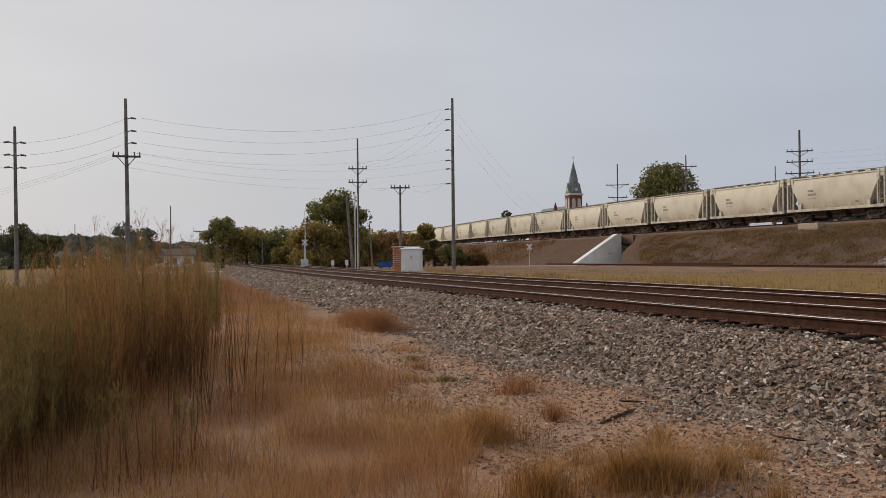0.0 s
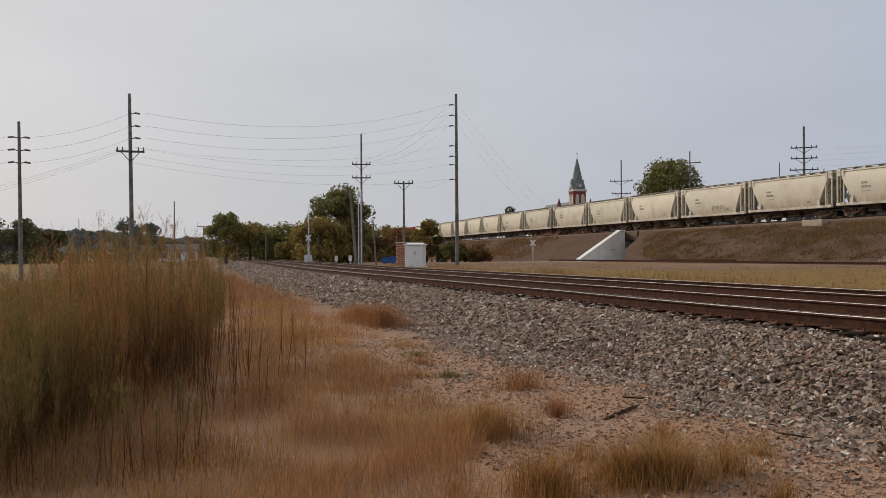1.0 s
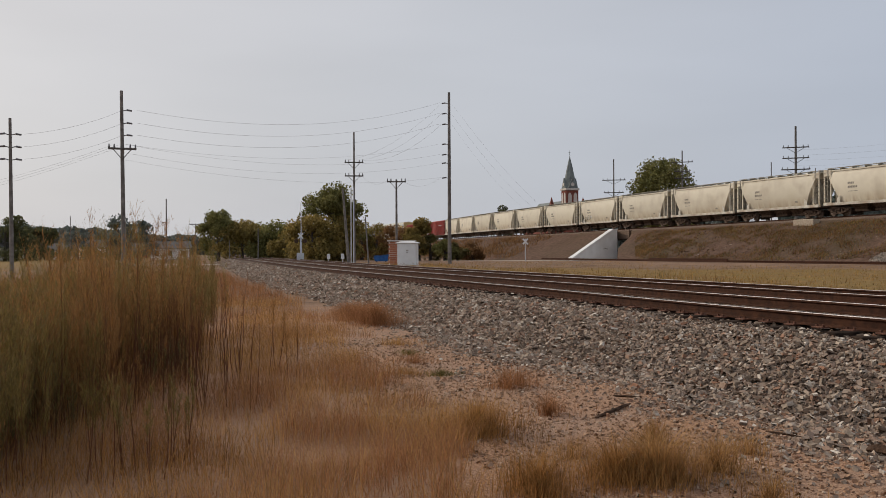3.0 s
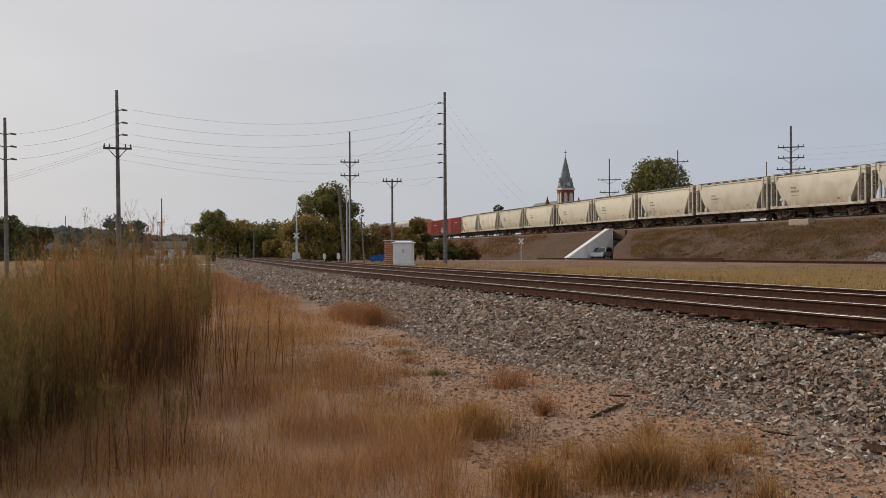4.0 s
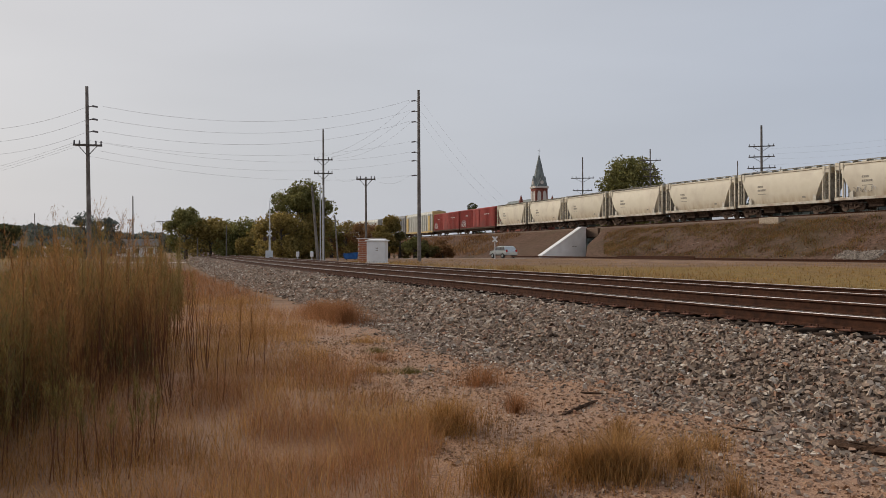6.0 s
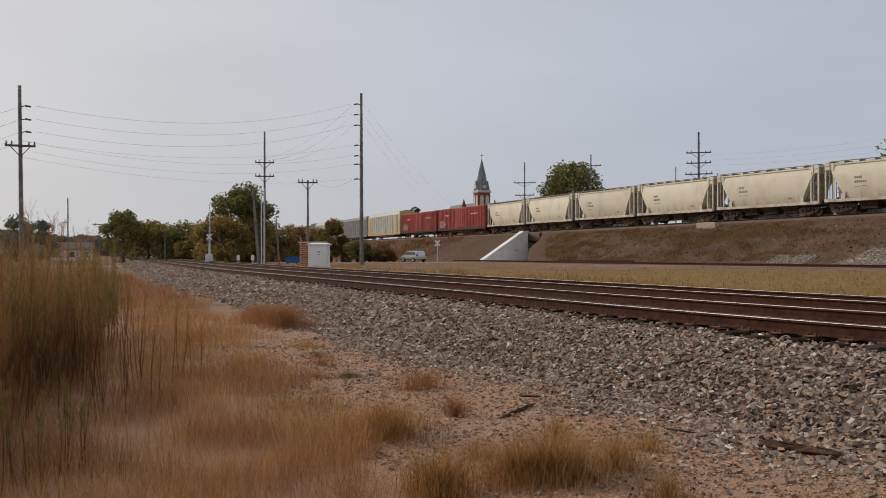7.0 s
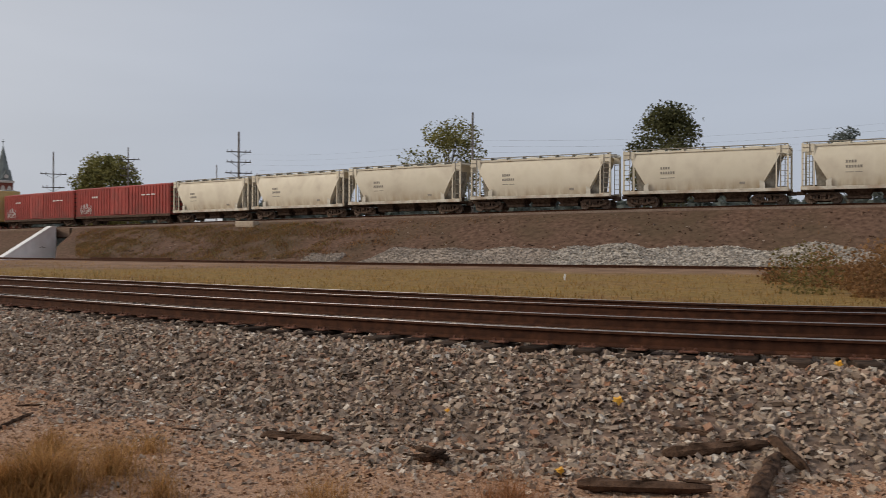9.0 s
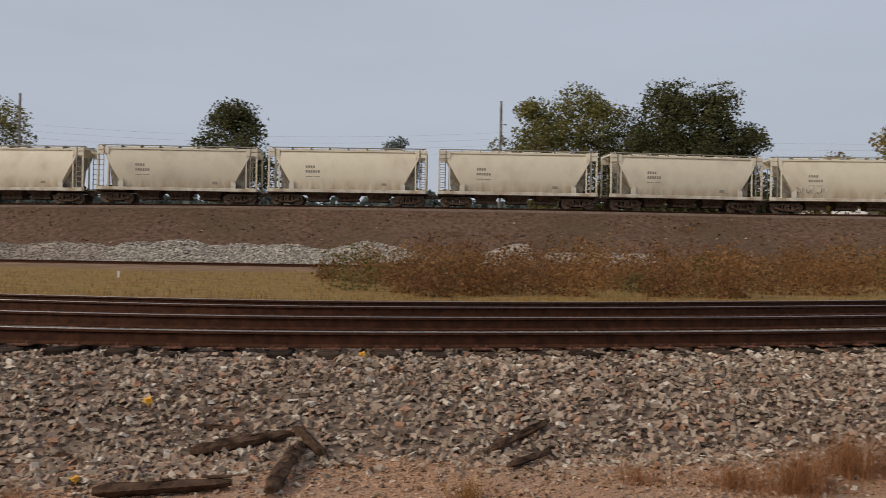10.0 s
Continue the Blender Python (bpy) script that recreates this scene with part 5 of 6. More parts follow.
def tree(label, bearing, reach, height, width, mat, seed, lobes=26, leaves=4200, trunk=0.32, low=0.15, leaf=0.26, shape="round", second=None, base=None):
    """Tapered trunk, limbs to each clump, and a crown of small leaf sprays with gaps."""
    rng = np.random.default_rng(seed)
    width *= 1.3
    leaves, leaf = int(leaves * 3.2), leaf * 0.78
    x, y = spot(bearing, reach)
    z = float(ground_height(x, y)) if base is None else base
    ob = thing("tree", label, "tree", group="trees", at=(x, y, z))
    cz, rz = height * (1 + low) / 2, height * (1 - low) / 2
    C = []
    for i in range(lobes):
        h = rng.uniform(0, 1) ** (0.8 if shape == "round" else 1.1)
        prof = math.sqrt(max(0.05, 1 - (2 * h - 0.95) ** 2)) if shape == "round" else max(0.14, 1 - h) ** 0.75
        ang, rad = rng.uniform(0, 2 * math.pi), (rng.uniform(0.25, 1) ** 0.6) * prof * width / 2 * 0.80
        C.append((rad * math.cos(ang), rad * math.sin(ang), height * low + h * height * (1 - low) * 0.93))
    C = np.array(C)
    bm = bmesh.new()
    rod(bm, (0, 0, -0.4), (0.1, 0, height * 0.45), trunk, trunk * 0.6, 10)
    rod(bm, (0.1, 0, height * 0.45), (0, 0.1, height * 0.85), trunk * 0.6, trunk * 0.15, 8)
    for c in C:
        hb = min(c[2] * 0.75, height * 0.6)
        rod(bm, (0.05, 0, hb), c, trunk * 0.28, trunk * 0.06, 5)
    part("trunk", bm, M_BARK, ob, "dark bark trunk and limbs")
    R = rng.uniform(0.14, 0.25, lobes) * width * (1 if shape == "round" else 0.85)
    k = rng.integers(0, lobes, leaves)
    d = rng.normal(size=(leaves, 3))
    d /= np.linalg.norm(d, axis=1)[:, None]
    rad = R[k] * rng.uniform(0.35, 1.12, leaves) ** 0.7
    P = C[k] + d * rad[:, None] * np.array([1, 1, 0.72])
    keep = np.array([noise.noise((p[0] * 0.75 + seed, p[1] * 0.75, p[2] * 0.75)) > -0.24 for p in P])
    P = P[keep]
    size = rng.uniform(0.5, 1.15, len(P)) * leaf
    if second is None:
        raw("crown", *quads(P, size, rng), mat, parent=ob)
    else:
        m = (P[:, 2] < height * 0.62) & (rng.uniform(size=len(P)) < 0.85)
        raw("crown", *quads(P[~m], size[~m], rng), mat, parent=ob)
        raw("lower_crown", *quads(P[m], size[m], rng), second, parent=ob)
    return ob


# by the crossing and the road
tree("tall dense green tree turning gold on its lower side", 53.9, 138, 11.0, 7.8, L_OAK, 11, lobes=46, leaves=11000, low=0.08, second=L_GOLD)
tree("broad low tree with olive and gold leaves", 55.2, 134, 6.4, 6.5, L_GOLD, 12, lobes=18, leaves=3200, low=0.05)
tree("round green tree at the end of a hedge row", 60.75, 160, 8.6, 6.4, L_OAK, 13, lobes=20, leaves=3600, low=0.08)
tree("round green tree touched with gold", 59.35, 158, 6.4, 7.0, L_GOLD, 14, lobes=18, leaves=3200, low=0.05)
tree("small green tree in the hedge row", 58.3, 165, 5.8, 7.0, L_OAK, 15, lobes=16, leaves=2600, low=0.05)
tree("small olive tree in the hedge row", 57.2, 155, 5.8, 7.2, L_OAK, 16, lobes=16, leaves=2800, low=0.05)
tree("small gold tree in the hedge row", 56.5, 150, 4.8, 5.6, L_GOLD, 17, lobes=14, leaves=2200, low=0.05)
tree("small rounded tree in autumn colour below the embankment", 48.6, 150, 6.9, 4.2, L_GOLD, 18, lobes=16, leaves=2400, low=0.1)
for i, (b, r, h, w, m) in enumerate(((47.9, 150, 3.9, 3.6, L_SHRUB), (47.0, 146, 3.0, 3.2, L_OAK), (46.2, 148, 2.9, 3.0, L_SHRUB), (49.4, 158, 5.6, 5.5, L_RUST), (50.3, 162, 6.0, 5.5, L_RUST), (51.2, 164, 6.2, 5.5, L_GOLD), (52.1, 166, 6.4, 5.5, L_OAK), (52.9, 166, 6.4, 5.5, L_RUST), (45.3, 150, 2.6, 3.6, L_RUST))):
    tree("low shrub in dull autumn colour at the embankment's foot", b, r, h, w, m, 60 + i, lobes=14, leaves=1100, low=0.02, leaf=0.22)
tree("rust coloured low bush", 49.8, 165, 3.6, 5.5, L_RUST, 20, lobes=14, leaves=1800, low=0.02)
tree("rust coloured low bush by the road", 51.3, 170, 3.8, 5.5, L_RUST, 21, lobes=14, leaves=1800, low=0.02)
tree("sparse small tree beyond the train", 43.3, 230, 14.3, 5.6, L_DARK, 22, lobes=12, leaves=1500, leaf=0.3)
# behind the train
tree("wide spreading dark green tree beyond the embankment", 33.7, 185, 18.4, 11.4, L_OAK, 23, lobes=36, leaves=6500, leaf=0.34, low=0.3)
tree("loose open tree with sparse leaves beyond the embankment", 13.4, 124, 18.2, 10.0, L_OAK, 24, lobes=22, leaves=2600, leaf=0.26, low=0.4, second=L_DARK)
tree("dense round dark tree beyond the embankment", 0.0, 116, 18.7, 8.6, L_DARK, 25, lobes=34, leaves=6000, leaf=0.27, low=0.35)
tree("open branching green tree beyond the embankment", -18.4, 108, 19.0, 8.0, L_OAK, 26, lobes=26, leaves=4200, leaf=0.25, low=0.3)
tree("open branching green tree in a row", -21.4, 110, 20.6, 9.0, L_OAK, 27, lobes=28, leaves=4800, leaf=0.25, low=0.3)
tree("dark dense evergreen tree beside taller ones", -24.2, 108, 17.8, 8.5, L_DARK, 33, lobes=34, leaves=4600, leaf=0.25, low=0.2)
tree("tall dark evergreen tree with a ragged top", -26.4, 106, 20.6, 11.0, L_DARK, 28, lobes=60, leaves=7500, leaf=0.25, low=0.25, shape="cone")
tree("tall dark evergreen tree with a blunt top", -28.9, 106, 20.0, 10.0, L_DARK, 29, lobes=60, leaves=7500, leaf=0.25, low=0.25, shape="cone")
tree("dark dense evergreen tree at the group's edge", -30.6, 108, 15.6, 8.0, L_DARK, 34, lobes=34, leaves=4200, leaf=0.25, low=0.2)
tree("thin tree with few leaves, tinted pale for haze", -10.0, 150, 20.2, 6.5, L_HAZE, 30, lobes=14, leaves=1300, leaf=0.3, low=0.4)
tree("rounded green tree beyond the embankment", -35.4, 118, 13.8, 8.0, L_GOLD, 31, lobes=22, leaves=3600, low=0.2)
tree("rounded green tree at the row's end", -39.2, 112, 15.0, 9.0, L_GOLD, 32, lobes=24, leaves=3800, low=0.2)
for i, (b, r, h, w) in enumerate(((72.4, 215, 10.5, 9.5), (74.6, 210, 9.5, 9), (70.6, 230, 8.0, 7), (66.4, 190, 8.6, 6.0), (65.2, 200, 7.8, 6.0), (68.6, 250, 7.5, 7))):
    tree("dark green tree near distant houses" if i < 3 else "half-bare tree in the distance, tinted grey for haze", b, r, h, w, L_DARK if i < 3 else L_HAZE, 40 + i, lobes=16, leaves=2200 if i < 3 else 900, leaf=0.34, low=0.1)


for i, (b, r, h, w) in enumerate(((73.2, 205, 2.6, 7), (72.0, 208, 2.4, 7), (70.8, 212, 2.6, 6), (69.4, 216, 2.2, 6), (68.2, 214, 2.4, 5), (66.9, 220, 2.3, 5))):
    tree("dark clipped hedge bush in front of distant houses", b, r, h, w, L_DARK, 80 + i, lobes=10, leaves=420, low=0.0, leaf=0.3, trunk=0.12)


def far_woods(name, b0, b1, reach, tops, seed, mat):
    """A far belt of woods on a low ridge: many leaf sprays heaped in crowns."""
    rng = np.random.default_rng(seed)
    P, S = [], []
    for b in np.arange(b0, b1, 0.55):
        h = np.interp(b, *zip(*tops)) * rng.uniform(0.85, 1.08)
        r = reach * rng.uniform(0.95, 1.1)
        x, y = spot(b + rng.uniform(-0.3, 0.3), r)
        w = reach * 0.012 * rng.uniform(0.8, 1.4)
        k = 300 if reach > 500 else 150
        d = rng.normal(size=(k, 3))
        d /= np.linalg.norm(d, axis=1)[:, None]
        top = d * np.array([w, w, h * 0.33]) * rng.uniform(0.7, 1.05, (k, 1)) + np.array([x, y, h * 0.67])
        low = np.stack([x + rng.uniform(-w, w, k), y + rng.uniform(-w, w, k), rng.uniform(0, h * 0.6, k)], 1)
        P += [top, low]
        S += [np.full(2 * k, w * (0.28 if reach > 500 else 0.34))]
    P, S = np.vstack(P), np.concatenate(S)
    tagged(raw(name, *quads(P, S, rng), mat), "belt of distant woods on low hills, haze tinted into the leaves", "woods", kind="stuff")


far_woods("distant_woods", 40, 90, 620, [(40, 9), (57, 9), (61, 11), (65, 13), (68, 17), (70, 19.5), (73, 17), (90, 20)], 5, L_HAZE)
far_woods("far_woods", -60, 40, 420, [(-60, 30), (-30, 29), (0, 28), (20, 24), (40, 17)], 6, L_HAZE)


# ---------- blades of grass and weeds ----------
def blades(X, Y, Z, H, rng, width=0.006, bend=0.35, lean=None):
    """Thin bent blades, two segments each."""
    n = len(X)
    ang = rng.uniform(0, 2 * math.pi, n)
    dx, dy = np.cos(ang), np.sin(ang)
    k = rng.uniform(0.1, 1, n) * bend * H
    base = np.stack([X, Y, Z], 1)
    mid = base + np.stack([dx * k * 0.3, dy * k * 0.3, H * 0.55], 1)
    tip = base + np.stack([dx * k, dy * k, H * rng.uniform(0.85, 1.0, n)], 1)
    w = (width * rng.uniform(0.6, 1.4, n))[:, None] * np.stack([-dy, dx, np.zeros(n)], 1)
    V = np.stack([base - w, base + w, mid + w * 0.8, mid - w * 0.8, tip], 1).reshape(-1, 3)
    i = np.arange(n)[:, None] * 5
    F = np.vstack([i + np.array([0, 1, 2]), i + np.array([0, 2, 3]), i + np.array([3, 2, 4])])
    return V, F


def scatter(rng, n, x0, x1, y0, y1, test):
    X, Y = rng.uniform(x0, x1, n), rng.uniform(y0, y1, n)
    m = test(X, Y)
    return X[m], Y[m]


def lumpy(X, Y, f, ox=0.0):
    return np.array([noise.noise((x * f + ox, y * f, 0.0)) for x, y in zip(X, Y)])


def field(name, label, mat, rng, X, Y, h0, h1, width, bend):
    Z = ground_height(X, Y) - 0.02
    H = rng.uniform(h0, h1, len(X)) * (0.75 + 0.5 * (lumpy(X, Y, 0.9, 3.0) + 0.5))
    tagged(raw(name, *blades(X, Y, Z, H, rng, width, bend), mat), label, "grass", kind="stuff")


rng = np.random.default_rng(21)


def dry_zone(X, Y):
    u, s = MAIN.side(X, Y)
    edge = np.interp(-X, [0, 3, 4.6, 7.2, 10, 13, 18, 22, 40], [-8.2, -7.5, -6.9, -6.0, -5.6, -5.2, -4.7, -4.3, -4.1]) + 0.8 * lumpy(X, Y, 0.5) + 0.5 * lumpy(X, Y, 1.7, 2.0)
    return (u < edge) & (np.hypot(X, Y) > 3.0)


X, Y = scatter(rng, 560000, -27, -1.5, 1.5, 18, dry_zone)
m = rng.uniform(size=len(X)) < np.clip(8.5 / np.hypot(X, Y), 0.12, 1) ** 1.2 * np.clip(0.72 + 1.3 * lumpy(X, Y, 1.3, 6.0), 0.08, 1)
bear = np.degrees(np.arctan2(-X, Y))
m &= (bear < 61) | (rng.uniform(size=len(X)) < 0.7)
X, Y = X[m], Y[m]
c = lumpy(X, Y, 0.35, 9.0) + 0.5 * lumpy(X, Y, 1.1, 4.0)
tall = rng.uniform(size=len(X)) < 0.22
field("dry_grass", "fine orange dry grass in a soft dense mat", L_GRASS, rng, X[(c > -0.1) & ~tall], Y[(c > -0.1) & ~tall], 0.12, 0.38, 0.0020, 1.5)
field("rust_grass", "rust-red dry grass in patches", L_GRASSRED, rng, X[(c <= -0.1) & ~tall], Y[(c <= -0.1) & ~tall], 0.12, 0.38, 0.0020, 1.4)
field("seeding_grass", "pale taller blades standing over the dry grass", L_GRASSPALE, rng, X[tall], Y[tall], 0.25, 0.52, 0.0015, 1.1)


X, Y = scatter(rng, 60000, -62, -24, 6, 34, lambda X, Y: (MAIN.side(X, Y)[0] < -4.0 + 0.7 * lumpy(X, Y, 0.4)) & (MAIN.side(X, Y)[0] > -16))
field("far_dry_grass", "rust-orange dry grass beside the far ballast", L_GRASSRED, rng, X, Y, 0.2, 0.55, 0.005, 1.2)


def tuft(x, y, r, h, n, mat, label, name="grass_tuft", seed=1):
    g = np.random.default_rng(seed)
    n = int(n * 1.5)
    a, q = g.uniform(0, 2 * math.pi, n), r * 0.62 * np.abs(g.normal(size=n)) * (1 + 0.5 * np.sin(3 * g.uniform(0, 6.28, n)))
    X, Y = x + q * np.cos(a), y + q * np.sin(a)
    Z = ground_height(X, Y) - 0.01
    H = h * g.uniform(0.35, 1.1, n) * np.clip(1.1 - 0.45 * q / r, 0.3, 1)
    tagged(raw(name, *blades(X, Y, Z, H, g, 0.0019, 1.3), mat), label, "grass", group="grass tufts", kind="stuff")


for i, (x, y, r, h, n, m) in enumerate([(-4.0, 5.3, 0.36, 0.44, 1300, L_GRASSPALE), (-4.25, 5.15, 0.34, 0.36, 900, L_GRASS), (-3.85, 5.85, 0.30, 0.34, 420, L_GRASSPALE), (-4.1, 6.75, 0.26, 0.26, 190, L_GRASSPALE), (-4.9, 6.6, 0.2, 0.26, 220, L_GRASSPALE),
                                       (-3.2, 5.4, 0.22, 0.26, 200, L_GRASSPALE), (-6.4, 6.95, 0.13, 0.3, 160, L_GRASSRED), (-6.5, 7.1, 0.4, 0.24, 130, L_GRASSRED), (-7.75, 7.8, 0.36, 0.34, 200, L_GRASSRED), (-7.9, 8.15, 0.5, 0.32, 230, L_GRASSRED),
                                       (-16.4, 12.75, 0.7, 0.62, 1500, L_GRASSRED), (-17.5, 13.1, 0.9, 0.55, 1500, L_GRASSRED), (-19.3, 14.2, 0.9, 0.5, 1000, L_GRASSRED), (-9.55, 8.4, 0.34, 0.13, 420, L_OLIVE), (-11.6, 9.6, 0.28, 0.13, 260, L_OLIVE), (-9.9, 8.1, 0.5, 0.16, 350, L_GRASSPALE),
                                       (-6.2, 5.75, 0.5, 0.42, 1100, L_GRASS), (-5.0, 5.6, 0.35, 0.24, 240, L_GRASSPALE), (-4.4, 4.5, 0.4, 0.4, 800, L_GRASS), (4.15, 5.75, 0.34, 0.38, 420, L_GRASSRED), (4.8, 6.1, 0.45, 0.42, 450, L_GRASSRED), (3.75, 5.95, 0.3, 0.26, 260, L_GRASSRED), (5.3, 6.0, 0.4, 0.42, 600, L_GRASSRED),
                                       (1.85, 6.05, 0.2, 0.24, 160, L_GRASSPALE), (3.1, 6.1, 0.26, 0.2, 150, L_GRASSRED), (-0.95, 5.7, 0.35, 0.36, 450, L_GRASSRED), (-2.0, 5.2, 0.4, 0.34, 500, L_GRASSPALE), (-12.6, 10.2, 0.6, 0.2, 300, L_GRASSPALE), (-10.8, 9.0, 0.5, 0.2, 260, L_GRASSRED)]):
    tuft(x, y, r, h, n, m, "tuft of dry grass on pebbly sand" if m is not L_OLIVE else "low green weed patch on sand", seed=100 + i)

# grass strip beyond the tracks
X, Y = scatter(rng, 120000, -75, 55, 14, 75, lambda X, Y: (MAIN.side(X, Y)[0] > 7.6) & (MAIN.side(X, Y)[0] < 33 + 5 * np.sin(X * 0.2)))
m = rng.uniform(size=len(X)) < np.clip(22 / np.hypot(X, Y), 0.1, 1)
X, Y = X[m], Y[m]
field("meadow_grass", "short yellow-green grass beyond the tracks", L_MEADOW, rng, X, Y, 0.05, 0.19, 0.008, 1.5)
X, Y = scatter(rng, 110000, -72, 12, 12, 56, lambda X, Y: (np.abs(MAIN.side(X, Y)[0] - 10.2 - 2.0 * lumpy(X, Y, 0.2)) < 2.2) & (lumpy(X, Y, 0.6, 5.0) > -0.12))
k = lumpy(X, Y, 0.25, 2.0) + 0.6 * lumpy(X, Y, 0.9, 7.0)
low = np.where(X > -14, 0.5, 1.0) * np.clip(0.55 + 1.1 * lumpy(X, Y, 0.35, 1.0), 0.15, 1.3)
for name, label, mat, sel in (("verge_grass", "uneven tan grass along the far track", L_MEADOW, k < 0.0), ("verge_weeds", "olive weeds along the far track", L_OLIVE, (k >= 0) & (k < 0.14)), ("verge_brush", "brown dead brush along the far track", L_BRUSH, k >= 0.14)):
    x, y = X[sel], Y[sel]
    h = low[sel] * rng.uniform(0.1, 0.62, len(x))
    tagged(raw(name, *blades(x, y, ground_height(x, y) - 0.02, h, rng, 0.005, 1.2), mat), label, "grass", kind="stuff")


def brush_belt(X, Y):
    u, s = MAIN.side(X, Y)
    b = np.degrees(np.arctan2(-X, Y))
    return (b < -6) & (u > 12.5 + 3 * np.clip((b + 13) / 7, 0, 1) + 2.5 * lumpy(X, Y, 0.2)) & (u < 27)


X, Y = scatter(rng, 1100, 0, 64, 22, 62, brush_belt)
tone = rng.uniform(size=len(X)) + 0.5 * lumpy(X, Y, 0.12, 8.0)
for name, label, mat, sel in (("rust_brush", "rust-brown bushy brush beyond the tracks", L_BRUSH, tone < 0.62), ("ochre_brush", "ochre bushy brush beyond the tracks", L_RUST, (tone >= 0.62) & (tone < 0.92)), ("olive_brush", "olive green shrubs in the brown brush", L_OLIVE, tone >= 0.92)):
    P, B = [], []
    for x, y in zip(X[sel], Y[sel]):
        w, h = rng.uniform(0.45, 1.3), rng.uniform(0.55, 1.7) * (1 + 0.5 * noise.noise((x * 0.2, y * 0.2, 4.0)))
        d = rng.normal(size=(380, 3))
        d /= np.linalg.norm(d, axis=1)[:, None]
        d *= rng.uniform(0.25, 1.05, (380, 1)) ** 0.6
        z = float(ground_height(x, y))
        P.append(np.stack([x + d[:, 0] * w, y + d[:, 1] * w, z + h * (0.42 + 0.6 * d[:, 2])], 1))
        a, q = rng.uniform(0, 6.28, 7), w * rng.uniform(0, 0.8, 7)
        B.append(np.stack([x + q * np.cos(a), y + q * np.sin(a), np.full(7, z), h * rng.uniform(0.6, 1.2, 7)], 1))
    P, B = np.vstack(P), np.vstack(B)
    P[:, 2] = np.maximum(P[:, 2], ground_height(P[:, 0], P[:, 1]) + 0.03)
    tagged(raw(name, *quads(P, rng.uniform(0.025, 0.068, len(P)), rng), mat), label, "brush", kind="stuff")
    tagged(raw("brush_stems", *blades(B[:, 0], B[:, 1], B[:, 2], B[:, 3], rng, 0.006, 0.9), mat), "thin dry stems standing out of the brush", "brush", kind="stuff")


# growth on the embankment slope
def slope_spots(n, s0, s1, seed):
    g = np.random.default_rng(seed)
    s, u = g.uniform(s0, s1, n), g.uniform(-11.4, -3.2, n)
    keep = np.array([noise.noise((a * 0.07, b * 0.25, 1.0)) + 0.9 * noise.noise((a * 0.5, b * 0.8, 4.0)) for a, b in zip(s, u)]) + g.normal(size=n) * 0.25 > np.interp(s, [-34, -16], [-0.05, 0.85])
    px, py, _, _ = HIGH.at(s, u)
    bear = np.degrees(np.arctan2(-px, py))
    keep &= (bear < 35.4) | (bear > 39.6)
    s, u = s[keep], u[keep]
    x, y, z, _ = HIGH.at(s, u)
    base = far_level(x)
    t = np.interp(u, [-13.4, -11.6, -2.9, -2.5], [-0.08, 0.01, 0.97, 1])
    w = np.array([0.26 * noise.noise((a * 0.16, b * 0.3, 2.0)) + 0.16 * noise.noise((a * 0.6, b * 0.9, 5.0)) for a, b in zip(s, u)])
    return x, y, base + (z - 0.42 - base) * t + w - 0.03, g


x, y, z, g = slope_spots(90000, -74, 60, 3)
tagged(raw("slope_growth", *blades(x, y, z, g.uniform(0.10, 0.42, len(x)), g, 0.014, 1.3), L_BRUSH), "dead brown weeds over the embankment slope", "brush", kind="stuff")
x, y, z, g = slope_spots(9000, -74, 110, 4)
m = np.array([noise.noise((a * 0.09, b * 0.09, 7.0)) > 0.22 for a, b in zip(x, y)])
tagged(raw("slope_weeds", *blades(x[m], y[m], z[m], g.uniform(0.15, 0.45, m.sum()), g, 0.025, 0.8), L_WEEDGREEN), "sparse green weeds on the embankment slope", "brush", kind="stuff")
x, y, z, g = slope_spots(26000, -240, -103, 5)
tagged(raw("slope_growth", *blades(x, y, z, g.uniform(0.2, 0.8, len(x)), g, 0.03, 0.8), L_RUST), "dead brown weeds on the far embankment slope", "brush", kind="stuff")


x, y, z, g = slope_spots(30000, -74, -28, 8)
tagged(raw("slope_growth", *blades(x, y, z, g.uniform(0.10, 0.34, len(x)), g, 0.014, 1.4), L_OLIVE), "dull olive weeds over the embankment slope", "brush", kind="stuff")


